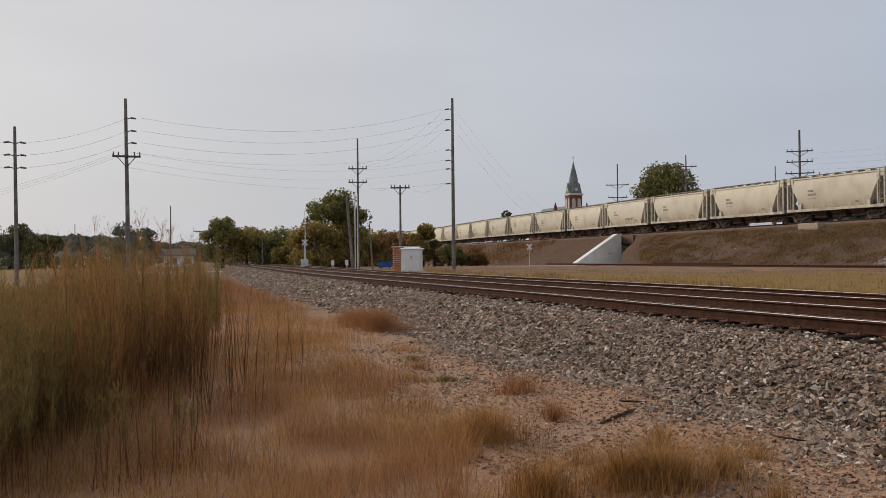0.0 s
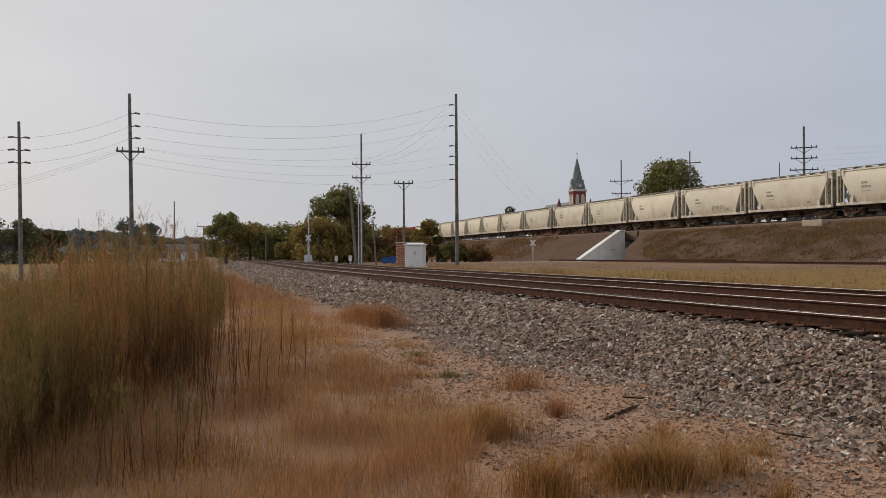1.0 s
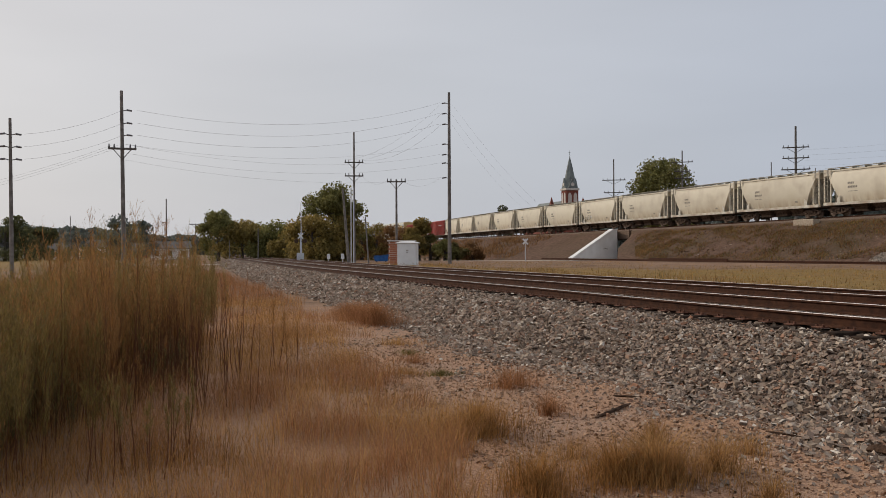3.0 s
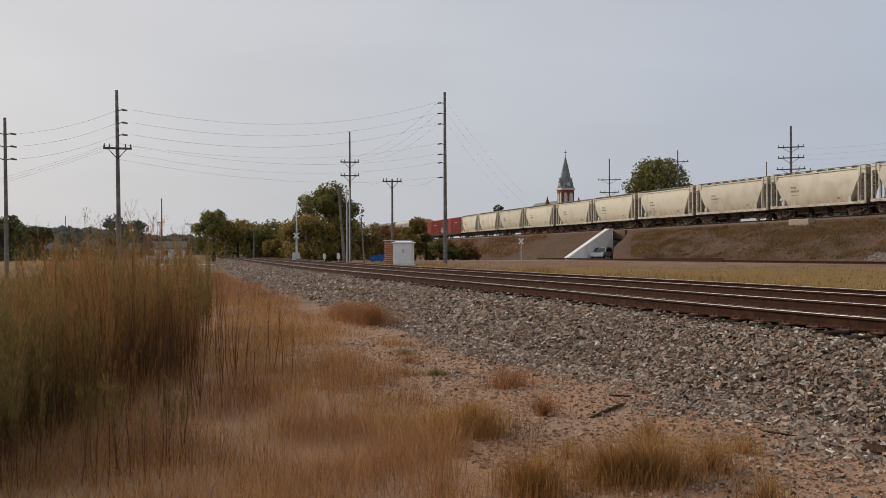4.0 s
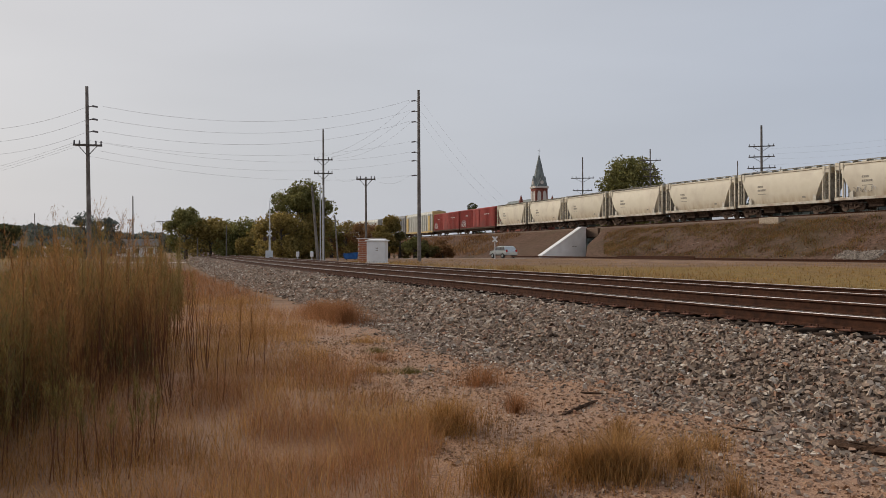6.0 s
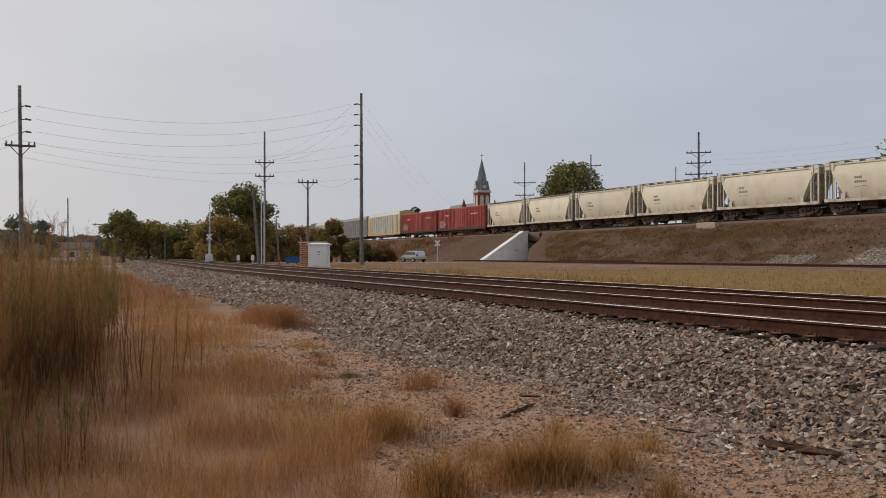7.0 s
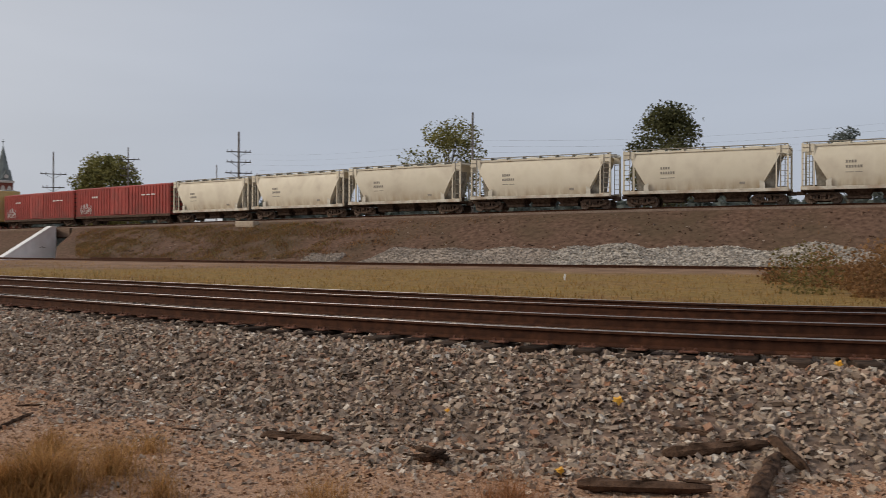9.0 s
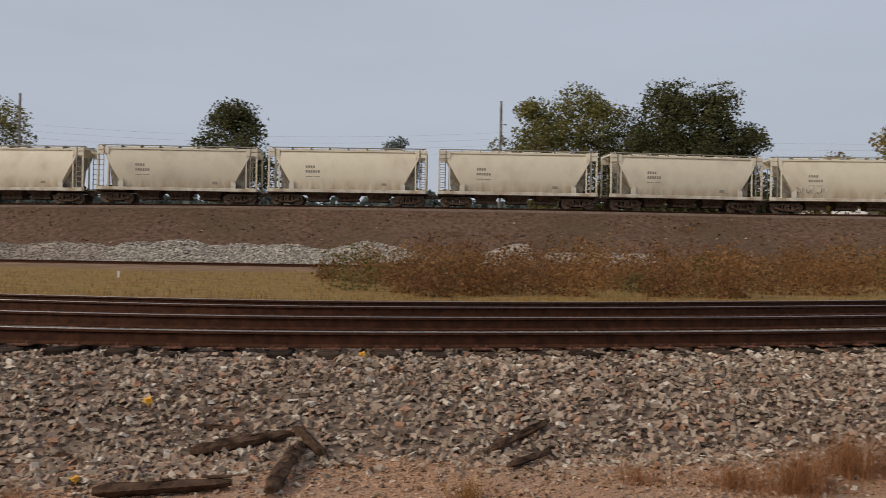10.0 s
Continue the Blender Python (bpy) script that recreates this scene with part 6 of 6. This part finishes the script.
# ---------- tall weeds ----------
def weed(name, label, x, y, h, stems, spread, leaf_mat, seed, twigs=34, low=0.3, reach=0.2, leaf=0.006, leaves=4, thick=0.0055):
    """Upright stems, each one tapered tube, and a feathery spray of fine rising twigs with tiny leaves."""
    g = np.random.default_rng(seed)
    x, y = x - 0.31, y - 0.18
    z = float(ground_height(x, y)) - 0.03
    ob = thing(name, label, "weed", group="tall weeds", at=(x, y, z))
    BV, BF, L = [], [], []
    count = 0
    for i in range(stems):
        hh = h * g.uniform(0.6, 1.05)
        base = np.array([*(g.normal(size=2) * spread), 0.0])
        lean = np.array([*(g.normal(size=2) * 0.07 * hh), hh])
        bow = np.array([*(g.normal(size=2) * 0.03 * hh), 0.0])
        spine = lambda t: base + lean * t + bow * (4 * t * (1 - t))
        bm = bmesh.new()
        secs = []
        for t in (0, 0.3, 0.6, 0.85, 1.0):
            p, r = spine(t), thick * g.uniform(0.85, 1.15) * (1 - 0.8 * t)
            secs.append([(p[0] + r * math.cos(q), p[1] + r * math.sin(q), p[2]) for q in (0.3, 2.4, 4.5)])
        ring(bm, secs)
        part("stem", bm, L_STEM, ob)
        if not twigs:
            continue
        k = int(twigs * g.uniform(0.7, 1.2))
        t = low + (1 - low) * g.uniform(0, 1, k) ** 0.8
        A = np.array([spine(v) for v in t])
        a = g.uniform(0, 6.283, k)
        ln = reach * (1.15 - t) ** 0.7 * g.uniform(0.5, 1.25, k) * min(hh, 1.6)
        out = g.uniform(0.25, 0.6, k)
        Q = A + np.stack([ln * out * np.cos(a), ln * out * np.sin(a), ln * g.uniform(0.75, 1.1, k)], 1)
        w = np.stack([-np.sin(a), np.cos(a), np.zeros(k)], 1) * 0.0014
        BV.append(np.stack([A - w, A + w, Q], 1).reshape(-1, 3))
        BF.append(np.arange(3 * k).reshape(k, 3) + count)
        count += 3 * k
        v = g.uniform(0.1, 1.0, (k, leaves, 1))
        F = (A[:, None] * (1 - v) + Q[:, None] * v).reshape(-1, 3)
        n = len(F)
        a = g.uniform(0, 6.283, n)
        ln = leaf * g.uniform(3.5, 9.0, n)
        T = F + np.stack([ln * 0.6 * np.cos(a), ln * 0.6 * np.sin(a), ln * g.uniform(0.2, 1.0, n)], 1)
        w = np.stack([-np.sin(a), np.cos(a), np.zeros(n)], 1) * leaf * 0.30
        L.append(np.stack([F - w, F + w, T], 1).reshape(-1, 3))
    if twigs:
        raw("fine_growth", np.vstack(BV), np.vstack(BF), leaf_mat, parent=ob)["kind"] = "stuff"
        sprays = np.vstack(L)
        raw("foliage", sprays, np.arange(len(sprays)).reshape(-1, 3), leaf_mat, parent=ob)["kind"] = "stuff"


g = np.random.default_rng(77)
for i in range(215):
    b = 60.6 + 16.0 * g.uniform() ** 0.85
    near = np.interp(b, [60, 62, 66, 70, 76.5], [14.5, 12.2, 9.4, 8.0, 6.2])
    r = near + (g.uniform(0, 1) ** 0.8) * np.interp(b, [60, 64, 70, 76.5], [8.5, 8.5, 8, 5.5])
    x, y = spot(b, r)
    top = np.interp(b, [60, 61.2, 63, 66, 69, 71.5, 74, 77], [1.3, 1.75, 1.98, 1.95, 1.8, 1.55, 1.35, 1.25]) * g.uniform(0.6, 1.07)
    green = (b > 69.5 and g.uniform() < 0.5) or g.uniform() < 0.33
    weed("tall_weed", "tall olive-green weed with feathery leaves" if green else "tall rust-brown weed with feathery dry sprays", x, y, top, int(g.integers(5, 8)), 0.20, L_WEEDGREEN if green else L_WEED, 300 + i, twigs=64, low=0.2 if b > 65 else 0.28, reach=0.36, leaf=0.0085, leaves=5)
for i in range(5):
    b, r = 72.0 + 6.5 * g.uniform(), g.uniform(7.2, 10.0)
    x, y = spot(b, r)
    weed("leafy_weed", "low dark green leafy weed", x, y, g.uniform(0.4, 0.75), 7, 0.2, L_SHRUB, 450 + i, twigs=40, low=0.08, reach=0.34, leaf=0.013, leaves=5)
for i in range(70):
    b = 62 + 13 * g.uniform()
    x, y = spot(b, np.interp(b, [62, 66, 70, 76], [12.5, 10, 8.6, 7.0]) + g.uniform(0, 4))
    weed("low_weed", "low tangled brown weed under the taller ones", x, y, g.uniform(0.4, 0.85), 6, 0.22, L_OLIVE if g.uniform() < 0.4 else L_WEED, 700 + i, twigs=26, low=0.1, reach=0.32, leaf=0.009, leaves=4, thick=0.004)
for i in range(20):
    b, r = g.uniform(58.6, 67.5), g.uniform(9.4, 12.6)
    x, y = spot(b, r)
    weed("dry_stalks", "clump of bare dark red dry stalks", x, y, g.uniform(0.9, 1.45), 6, 0.13, L_STEM, 500 + i, twigs=7, low=0.55, reach=0.12, leaf=0.006, leaves=2, thick=0.006)
for i, (b, r, h) in enumerate(((66.9, 9.5, 1.95), (69.8, 8.8, 1.8), (70.9, 9.2, 1.7), (68.2, 10.5, 1.85), (57.2, 12.8, 1.25), (56.2, 12.2, 1.0))):
    x, y = spot(b, r)
    weed("seeding_weed", "slender tall weed with a branching brown head", x, y, h, 2, 0.06, L_WEED, 600 + i, twigs=70, low=0.45, reach=0.42, leaf=0.006, leaves=5, thick=0.008)
for i, (b, r, h) in enumerate(((65.4, 7.3, 0.85), (63.4, 7.6, 0.9), (64.4, 7.0, 0.8), (62.7, 7.9, 0.85), (66.4, 7.2, 0.8), (67.8, 7.0, 0.75), (71.2, 7.2, 0.9), (72.8, 7.0, 0.85))):
    x, y = spot(b, r)
    weed("flowering_weed", "slender green weed with pale yellow seed heads", x, y, h, 3, 0.07, L_WEEDGREEN, 640 + i, twigs=34, low=0.5, reach=0.3, leaf=0.0065, leaves=6, thick=0.006)

# ---------- ballast stones ----------
def stones(X, Y, Z, R, rng, flat=0.75):
    """Rough angular stones: skewed, jittered chunks, all in one mesh."""
    base = np.array([(1, 1, 0.7), (-1, 0.9, 0.8), (-1, -1, 0.7), (0.9, -1, 0.8), (1, 1, -0.7), (-1, 1, -0.7), (-1, -1, -0.7), (1, -1, -0.7)], float) * 0.72
    tri = np.array([(0, 1, 2), (0, 2, 3), (0, 4, 5), (0, 5, 1), (1, 5, 6), (1, 6, 2), (2, 6, 7), (2, 7, 3), (3, 7, 4), (3, 4, 0)])
    n = len(X)
    V = base[None] * (1 + rng.normal(size=(n, 8, 3)) * 0.19) * rng.uniform(0.65, 1.25, (n, 1, 3))
    V[..., 2] *= flat
    q = rng.normal(size=(n, 4))
    q[:, 1:3] *= 0.35
    q /= np.linalg.norm(q, axis=1)[:, None]
    w, x, y, z = q.T
    M = np.stack([1 - 2 * (y * y + z * z), 2 * (x * y - w * z), 2 * (x * z + w * y), 2 * (x * y + w * z), 1 - 2 * (x * x + z * z), 2 * (y * z - w * x), 2 * (x * z - w * y), 2 * (y * z + w * x), 1 - 2 * (x * x + y * y)], 1).reshape(n, 3, 3)
    V = np.einsum("nij,nkj->nki", M, V) * R[:, None, None] + np.stack([X, Y, Z], 1)[:, None]
    F = (np.arange(n)[:, None, None] * 8 + tri[None]).reshape(-1, 3)
    return V.reshape(-1, 3), F


def bed_height(u):
    return np.interp(u, [-2.85, -2.6, -2.15, -1.3, -0.75, -0.2, 0.7, 2.3, 3.3, 4.4, 6.6, 7.4], [-0.15, 0.0, 0.17, 0.45, 0.54, 0.545, 0.58, 0.60, 0.56, 0.59, 0.58, 0.42])


rng = np.random.default_rng(5)


def ballast_edge(x):
    """Offset from the first rail at which the ballast ends on the sand."""
    return np.interp(x, [-60, -22, -14, -11, -8.6, -6.2, -5.4, -4.7, -3.9, -3.4, -1.0, -0.3, 0.7, 1.6, 2.5, 4.2, 6, 20], [-3.0, -3.1, -3.3, -3.4, -3.15, -3.2, -3.5, -3.0, -3.75, -3.6, -3.5, -3.25, -2.75, -2.5, -2.75, -3.0, -2.8, -2.9])


def ballast(name, s0, s1, u0, u1, n, r0, r1):
    s, u = rng.uniform(s0, s1, n), rng.uniform(u0, u1, n)
    x, y, _, _ = MAIN.at(s, u)
    if u0 < -2:
        edge = ballast_edge(x) + 0.16 * lumpy(x, y, 2.2, 5.0)
        m = (u > edge - 0.28 * rng.uniform(size=n) ** 3) & ((u < -0.62) | (rng.uniform(size=n) < 0.4))
        s, u, x, y, edge = s[m], u[m], x[m], y[m], edge[m]
    R = r0 * (r1 / r0) ** (rng.uniform(0, 1, len(x)) ** 1.4)
    z = np.maximum(bed_height(u) + R * 0.12 + rng.uniform(-0.015, 0.03, len(x)), ground_height(x, y) + R * 0.15)
    tagged(raw(name, *stones(x, y, z, R, rng, 0.62), M_STONE), "loose angular grey and tan ballast stones", "ballast", kind="stuff")


ballast("ballast_stones", -9, 10, -4.1, -0.10, 40000, 0.019, 0.052)
ballast("ballast_stones", -24, -9, -3.8, -0.10, 20000, 0.026, 0.064)
ballast("ballast_stones", -70, -24, -3.6, -0.12, 19000, 0.042, 0.090)
ballast("ballast_stones", -150, -70, -3.4, -0.15, 7000, 0.06, 0.11)
ballast("ballast_stones", 10, 22, -3.5, -0.10, 8000, 0.026, 0.060)
ballast("ballast_stones", -14, 14, 0.1, 1.4, 4200, 0.024, 0.048)
ballast("ballast_stones", -40, 20, 1.65, 4.05, 6500, 0.026, 0.05)
ballast("ballast_stones", -30, 20, 4.3, 7.3, 5000, 0.03, 0.055)

# stray stones past the ragged edge
s, u = rng.uniform(-20, 12, 3200), rng.exponential(0.28, 3200)
x, y, _, _ = MAIN.at(s, -3.0)
u = ballast_edge(x) - u
x, y, _, _ = MAIN.at(s, u)
R = 0.012 * 3.4 ** rng.uniform(0, 1, len(s))
tagged(raw("spilled_ballast", *stones(x, y, ground_height(x, y) + R * 0.2, R, rng, 0.62), M_STONE), "grey ballast stones spilling onto the sand", "ballast", kind="stuff")

# pebbles over the sand
X, Y = scatter(rng, 85000, -14, 6.5, 4.6, 13.5, lambda X, Y: (MAIN.side(X, Y)[0] < ballast_edge(X) + 0.25) & (MAIN.side(X, Y)[0] > -6.5))
R = 0.008 * 3.2 ** (rng.uniform(0, 1, len(X)) ** 1.8)
keep = rng.uniform(size=len(X)) < np.clip(7.5 / np.hypot(X, Y), 0.2, 1)
X, Y, R = X[keep], Y[keep], R[keep]
M_PEBBLE = stone_material("pebbles", [(0.0, (0.21, 0.115, 0.07)), (0.3, (0.38, 0.235, 0.145)), (0.6, (0.48, 0.31, 0.20)), (0.8, (0.33, 0.22, 0.155)), (1.0, (0.62, 0.48, 0.36))])
tagged(raw("pebbles", *stones(X, Y, ground_height(X, Y) + R * 0.2, R, rng), M_PEBBLE), "small tan and pink pebbles on sand", "pebbles", kind="stuff")

# larger loose stones strayed onto the sand, and twig litter
X, Y = scatter(rng, 5000, -14, 6.0, 4.6, 13, lambda X, Y: (MAIN.side(X, Y)[0] < -2.5) & (MAIN.side(X, Y)[0] > -5.6) & (lumpy(X, Y, 0.8, 1.0) > 0.18))
R = rng.uniform(0.012, 0.040, len(X))
tagged(raw("strayed_stones", *stones(X, Y, ground_height(X, Y) + R * 0.25, R, rng), M_STONE), "grey ballast stones strayed onto the sand", "stones", kind="stuff")
X, Y = scatter(rng, 900, -13, 5.5, 4.8, 12.5, lambda X, Y: (MAIN.side(X, Y)[0] < -2.2) & (MAIN.side(X, Y)[0] > -6.2))
H = rng.uniform(0.05, 0.22, len(X))
V, F = blades(X, Y, np.zeros(len(X)), H, rng, 0.005, 0.2)
V = V.reshape(-1, 5, 3)
c = V[:, :2].mean(1, keepdims=True)
d = V - c
a = rng.uniform(0, 2 * math.pi, len(X))
flat = np.stack([d[..., 2] * np.cos(a)[:, None] + d[..., 0] * 0.6, d[..., 2] * np.sin(a)[:, None] + d[..., 1] * 0.6, 0.012 + 0.05 * d[..., 2]], -1)
V = (c * np.array([1, 1, 0]) + flat)
V[..., 2] += ground_height(X, Y)[:, None]
tagged(raw("twig_litter", V.reshape(-1, 3), F, M_LOG), "dry twigs and straw scattered on the sand", "litter", kind="stuff")


# ---------- rock piles at the embankment's foot ----------
def rock_pile(name, label, s0, s1, height, depth, u, seed, n, r, mat=M_PILE):
    g = np.random.default_rng(seed)
    ss = np.linspace(s0, s1, 40)
    us = np.linspace(-1, 1, 13)
    V = np.zeros((40, 13, 3))

    def top(s, v):
        t = (s - s0) / (s1 - s0)
        k = np.clip(np.minimum(t, 1 - t) * 7, 0, 1) ** 0.7
        return height * k * np.clip(1 - np.abs(v), 0, 1) ** 0.8 * (0.85 + 0.45 * np.array([noise.noise((a * 0.28, b, seed * 1.0)) for a, b in zip(np.ravel(s), np.ravel(v))]).reshape(np.shape(s)))

    S, U = np.meshgrid(ss, us, indexing="ij")
    x, y, _, _ = HIGH.at(S.ravel(), u + U.ravel() * depth)
    z = far_level(x) + top(S, U).ravel() - 0.06
    i = np.arange(40 * 13).reshape(40, 13)
    f = np.stack([i[:-1, :-1], i[1:, :-1], i[1:, 1:], i[:-1, 1:]], -1).reshape(-1, 4)
    ob = thing(name, label, "rock pile", group="rock piles")
    raw("heap", np.stack([x, y, z], 1), f, mat, parent=ob, smooth=True)
    s, v = g.uniform(s0, s1, n), g.uniform(-1, 0.35, n)
    x, y, _, _ = HIGH.at(s, u + v * depth)
    R = r * g.uniform(0.5, 1.5, n)
    st = raw("loose_rocks", *stones(x, y, far_level(x) + top(s, v) - 0.03, R, g), mat, parent=ob)
    st["kind"] = "stuff"


rock_pile("rock_pile", "long heap of grey crushed limestone below the embankment", -22, -4.5, 1.6, 3.0, -10.6, 1, 3600, 0.07, M_PILEFINE)
rock_pile("rock_pile", "long heap of pale crushed limestone below the embankment", -8.5, 18.3, 1.75, 3.2, -10.4, 2, 6500, 0.085)
rock_pile("rock_pile", "small grey heap of crushed rock", -29, -24, 1.1, 1.6, -10.2, 3, 800, 0.07, M_PILEFINE)
rock_pile("rock_pile", "smooth low heap of grey gravel behind brush", 19.8, 24.4, 1.75, 2.4, -10.2, 4, 700, 0.05, M_PILEFINE)
rock_pile("rock_pile", "long low heap of grey gravel behind brush", 23.6, 33.5, 1.5, 2.4, -10.2, 5, 1200, 0.05, M_PILEFINE)
M_CLOD = stone_material("earth_clods", [(0.0, (0.06, 0.035, 0.024)), (0.5, (0.15, 0.09, 0.06)), (0.92, (0.22, 0.15, 0.11)), (1.0, (0.5, 0.43, 0.36))])
g = np.random.default_rng(12)
s, u = g.uniform(-60, 60, 5000), g.uniform(-11.5, -3.0, 5000)
x, y, z, _ = HIGH.at(s, u)
k = np.degrees(np.arctan2(-x, y)) < 35.2
s, u, x, y, z = s[k], u[k], x[k], y[k], z[k]
t = np.interp(u, [-13.4, -11.6, -2.9, -2.5], [-0.08, 0.01, 0.97, 1])
w = np.array([0.26 * noise.noise((a * 0.16, b * 0.3, 2.0)) + 0.16 * noise.noise((a * 0.6, b * 0.9, 5.0)) for a, b in zip(s, u)])
R = 0.03 * 4.5 ** (g.uniform(0, 1, len(x)) ** 2)
tagged(raw("slope_stones", *stones(x, y, far_level(x) + (z - 0.42 - far_level(x)) * t + w, R, g), M_CLOD), "scattered stones and clods on the embankment slope", "stones", kind="stuff")


# ---------- timber debris and small things ----------
def timber(ax, ay, bx, by, r, seed, dz=0.0, label="dark split piece of rotten railway timber"):
    """A cracked, splintered length of old timber lying on the stones."""
    g = np.random.default_rng(seed)
    u, _ = MAIN.side(np.array([ax, bx]), np.array([ay, by]))
    za, zb = np.maximum(bed_height(u), ground_height(np.array([ax, bx]), np.array([ay, by])))
    a, b = Vector((ax + 0.14, ay + 0.02, za + r * 0.9 + dz)), Vector((bx + 0.14, by + 0.02, zb + r * 0.9 + dz))
    d = (b - a).normalized()
    side = d.cross(Vector((0, 0, 1))).normalized()
    upv = side.cross(d)
    bm = bmesh.new()
    secs = []
    ph = g.uniform(0, 6)
    for i, t in enumerate(np.linspace(0, 1, 9)):
        k = 1.0 if 0 < i < 8 else 0.55
        k *= 1 - 0.35 * t * g.uniform(0.5, 1)
        secs.append([a.lerp(b, t) + (side * math.cos(q + ph) * 1.25 + upv * math.sin(q + ph) * 0.85) * r * k * g.uniform(0.75, 1.2) for q in np.linspace(0, 2 * math.pi, 8, endpoint=False)])
    ring(bm, secs)
    for j in range(3):
        q = a.lerp(b, g.uniform(0.2, 0.9)) + upv * r * 0.7
        rod(bm, q, q + d * g.uniform(0.08, 0.22) + side * g.uniform(-0.05, 0.05), r * 0.25, r * 0.05, 4)
    bmesh.ops.recalc_face_normals(bm, faces=bm.faces)
    tagged(part("timber_piece", bm, M_LOG), label, "wood debris", group="timber debris")


for i, (ax, ay, bx, by, r) in enumerate([(-3.6, 7.5, -2.9, 7.36, 0.055), (-0.18, 7.45, 0.62, 7.58, 0.065), (0.39, 6.2, 0.67, 7.45, 0.06), (0.66, 7.68, 0.86, 7.2, 0.05), (-0.75, 6.42, 0.15, 6.5, 0.06), (2.17, 7.2, 2.78, 7.55, 0.05), (2.2, 6.74, 2.75, 7.2, 0.035),
                                         (-1.84, 7.4, -1.48, 7.4, 0.03), (-0.05, 8.55, 0.24, 8.4, 0.018), (-0.19, 7.85, 0.23, 7.75, 0.035), (0.85, 7.2, 1.1, 6.9, 0.02), (-6.04, 7.06, -6.2, 7.85, 0.022), (-6.6, 8.1, -6.3, 8.2, 0.012), (-4.6, 7.7, -4.3, 7.75, 0.012)]):
    timber(ax, ay, bx, by, r, 900 + i)
for i in range(7):
    a = i * 0.5
    timber(-1.86 + 0.05 * math.cos(a * 3), 7.0 + 0.05 * math.sin(a * 3), -1.86 + 0.22 * math.cos(2.0 + a), 7.0 + 0.2 * math.sin(2.0 + a), 0.026, 950 + i, dz=0.02 + 0.03 * (i % 3), label="splintered end of a rotten tie")


def fallen_leaf(x, y, size, seed):
    g = np.random.default_rng(seed)
    u, _ = MAIN.side(np.array([x]), np.array([y]))
    z = float(max(bed_height(u)[0], 0.0)) + 0.06
    bm = bmesh.new()
    pts = []
    for i in range(10):
        a = 2 * math.pi * i / 10
        q = size * (1.0 if i % 2 == 0 else 0.62)
        pts.append((q * math.cos(a), q * 0.9 * math.sin(a), 0.02 * math.sin(a * 2)))
    ring(bm, [pts, [(p[0], p[1], p[2] + 0.003) for p in pts]])
    ob = tagged(part("fallen_leaf", bm, M_LEAFYEL), "bright yellow fallen leaf on ballast", "leaf", group="fallen leaves")
    ob.matrix_world = pose(x + 0.14, y, z, 55, 10, g.uniform(-40, 40))


fallen_leaf(-0.57, 8.3, 0.055, 1)
fallen_leaf(1.42, 9.35, 0.045, 2)
fallen_leaf(-2.1, 8.25, 0.035, 3)
fallen_leaf(-0.9, 6.7, 0.04, 4)

# loose rail lying by the siding, white marker stake
(xa, ya), (xb, yb) = spot(34.6, 96), spot(30.1, 82)
bm = bmesh.new()
for dz, hw in ((0.0, 0.09), (0.10, 0.025), (0.19, 0.05)):
    a, b = Vector((xa, ya, 0.62 + dz)), Vector((xb, yb, 0.66 + dz))
    n = (b - a).cross(Vector((0, 0, 1))).normalized() * hw
    ring(bm, [[p - n, p + n, p + n + Vector((0, 0, 0.09)), p - n + Vector((0, 0, 0.09))] for p in (a, b)])
tagged(part("loose_rail", bm, M_RAIL), "length of loose rusty rail lying on dirt", "rail")
x, y = spot(6.2, 36)
bm = bmesh.new()
box(bm, -0.035, 0.035, -0.02, 0.02, -0.2, 0.24, 0.006)
ob = tagged(part("marker_stake", bm, M_WHITE), "short white marker stake in the grass", "stake")
ob.matrix_world = pose(x, y, float(ground_height(x, y)), 0, 4, 0)

x, y, z, h = HIGH.at(-43.5, -3.3)
bm = bmesh.new()
box(bm, -1.4, 1.4, -0.45, 0.45, -0.5, 0.30, 0.05)
ob = tagged(part("concrete_block", bm, material("tan_concrete", (0.34, 0.27, 0.2), (0.46, 0.38, 0.29), rough=0.9)), "tan concrete block on the embankment's edge", "concrete block")
ob.matrix_world = pose(x, y, z - 0.55, 0, 0, math.degrees(h))


# ---------- what moves ----------
def motions():
    for ob, offset in TRAIN:
        walk(ob, train_rows(offset))
    rows = []
    for t, b, r in ((0, 36.1, 168), (1, 36.12, 160), (2, 36.15, 150), (3, 36.3, 137), (3.5, 36.6, 131.5), (4, 37.1, 125.5), (4.5, 38.19, 121.8), (5, 39.19, 121), (5.5, 40.42, 122), (6.2, 41.9, 127.5), (7, 43.5, 134), (7.5, 44.67, 138), (8, 45.66, 139), (8.5, 46.77, 139), (9, 47.9, 138), (9.5, 49.0, 137), (10, 50.1, 136)):
        x, y = spot(b, r)
        rows.append([t, x, y])
    keyed = []
    for i, (t, x, y) in enumerate(rows):
        a, c = rows[max(i - 1, 0)], rows[min(i + 1, len(rows) - 1)]
        keyed.append((t, pose(x, y, float(ground_height(x, y)) + 0.035, 0, 0, math.degrees(math.atan2(c[2] - a[2], c[1] - a[1])))))
    walk(SUV, keyed)


motions()
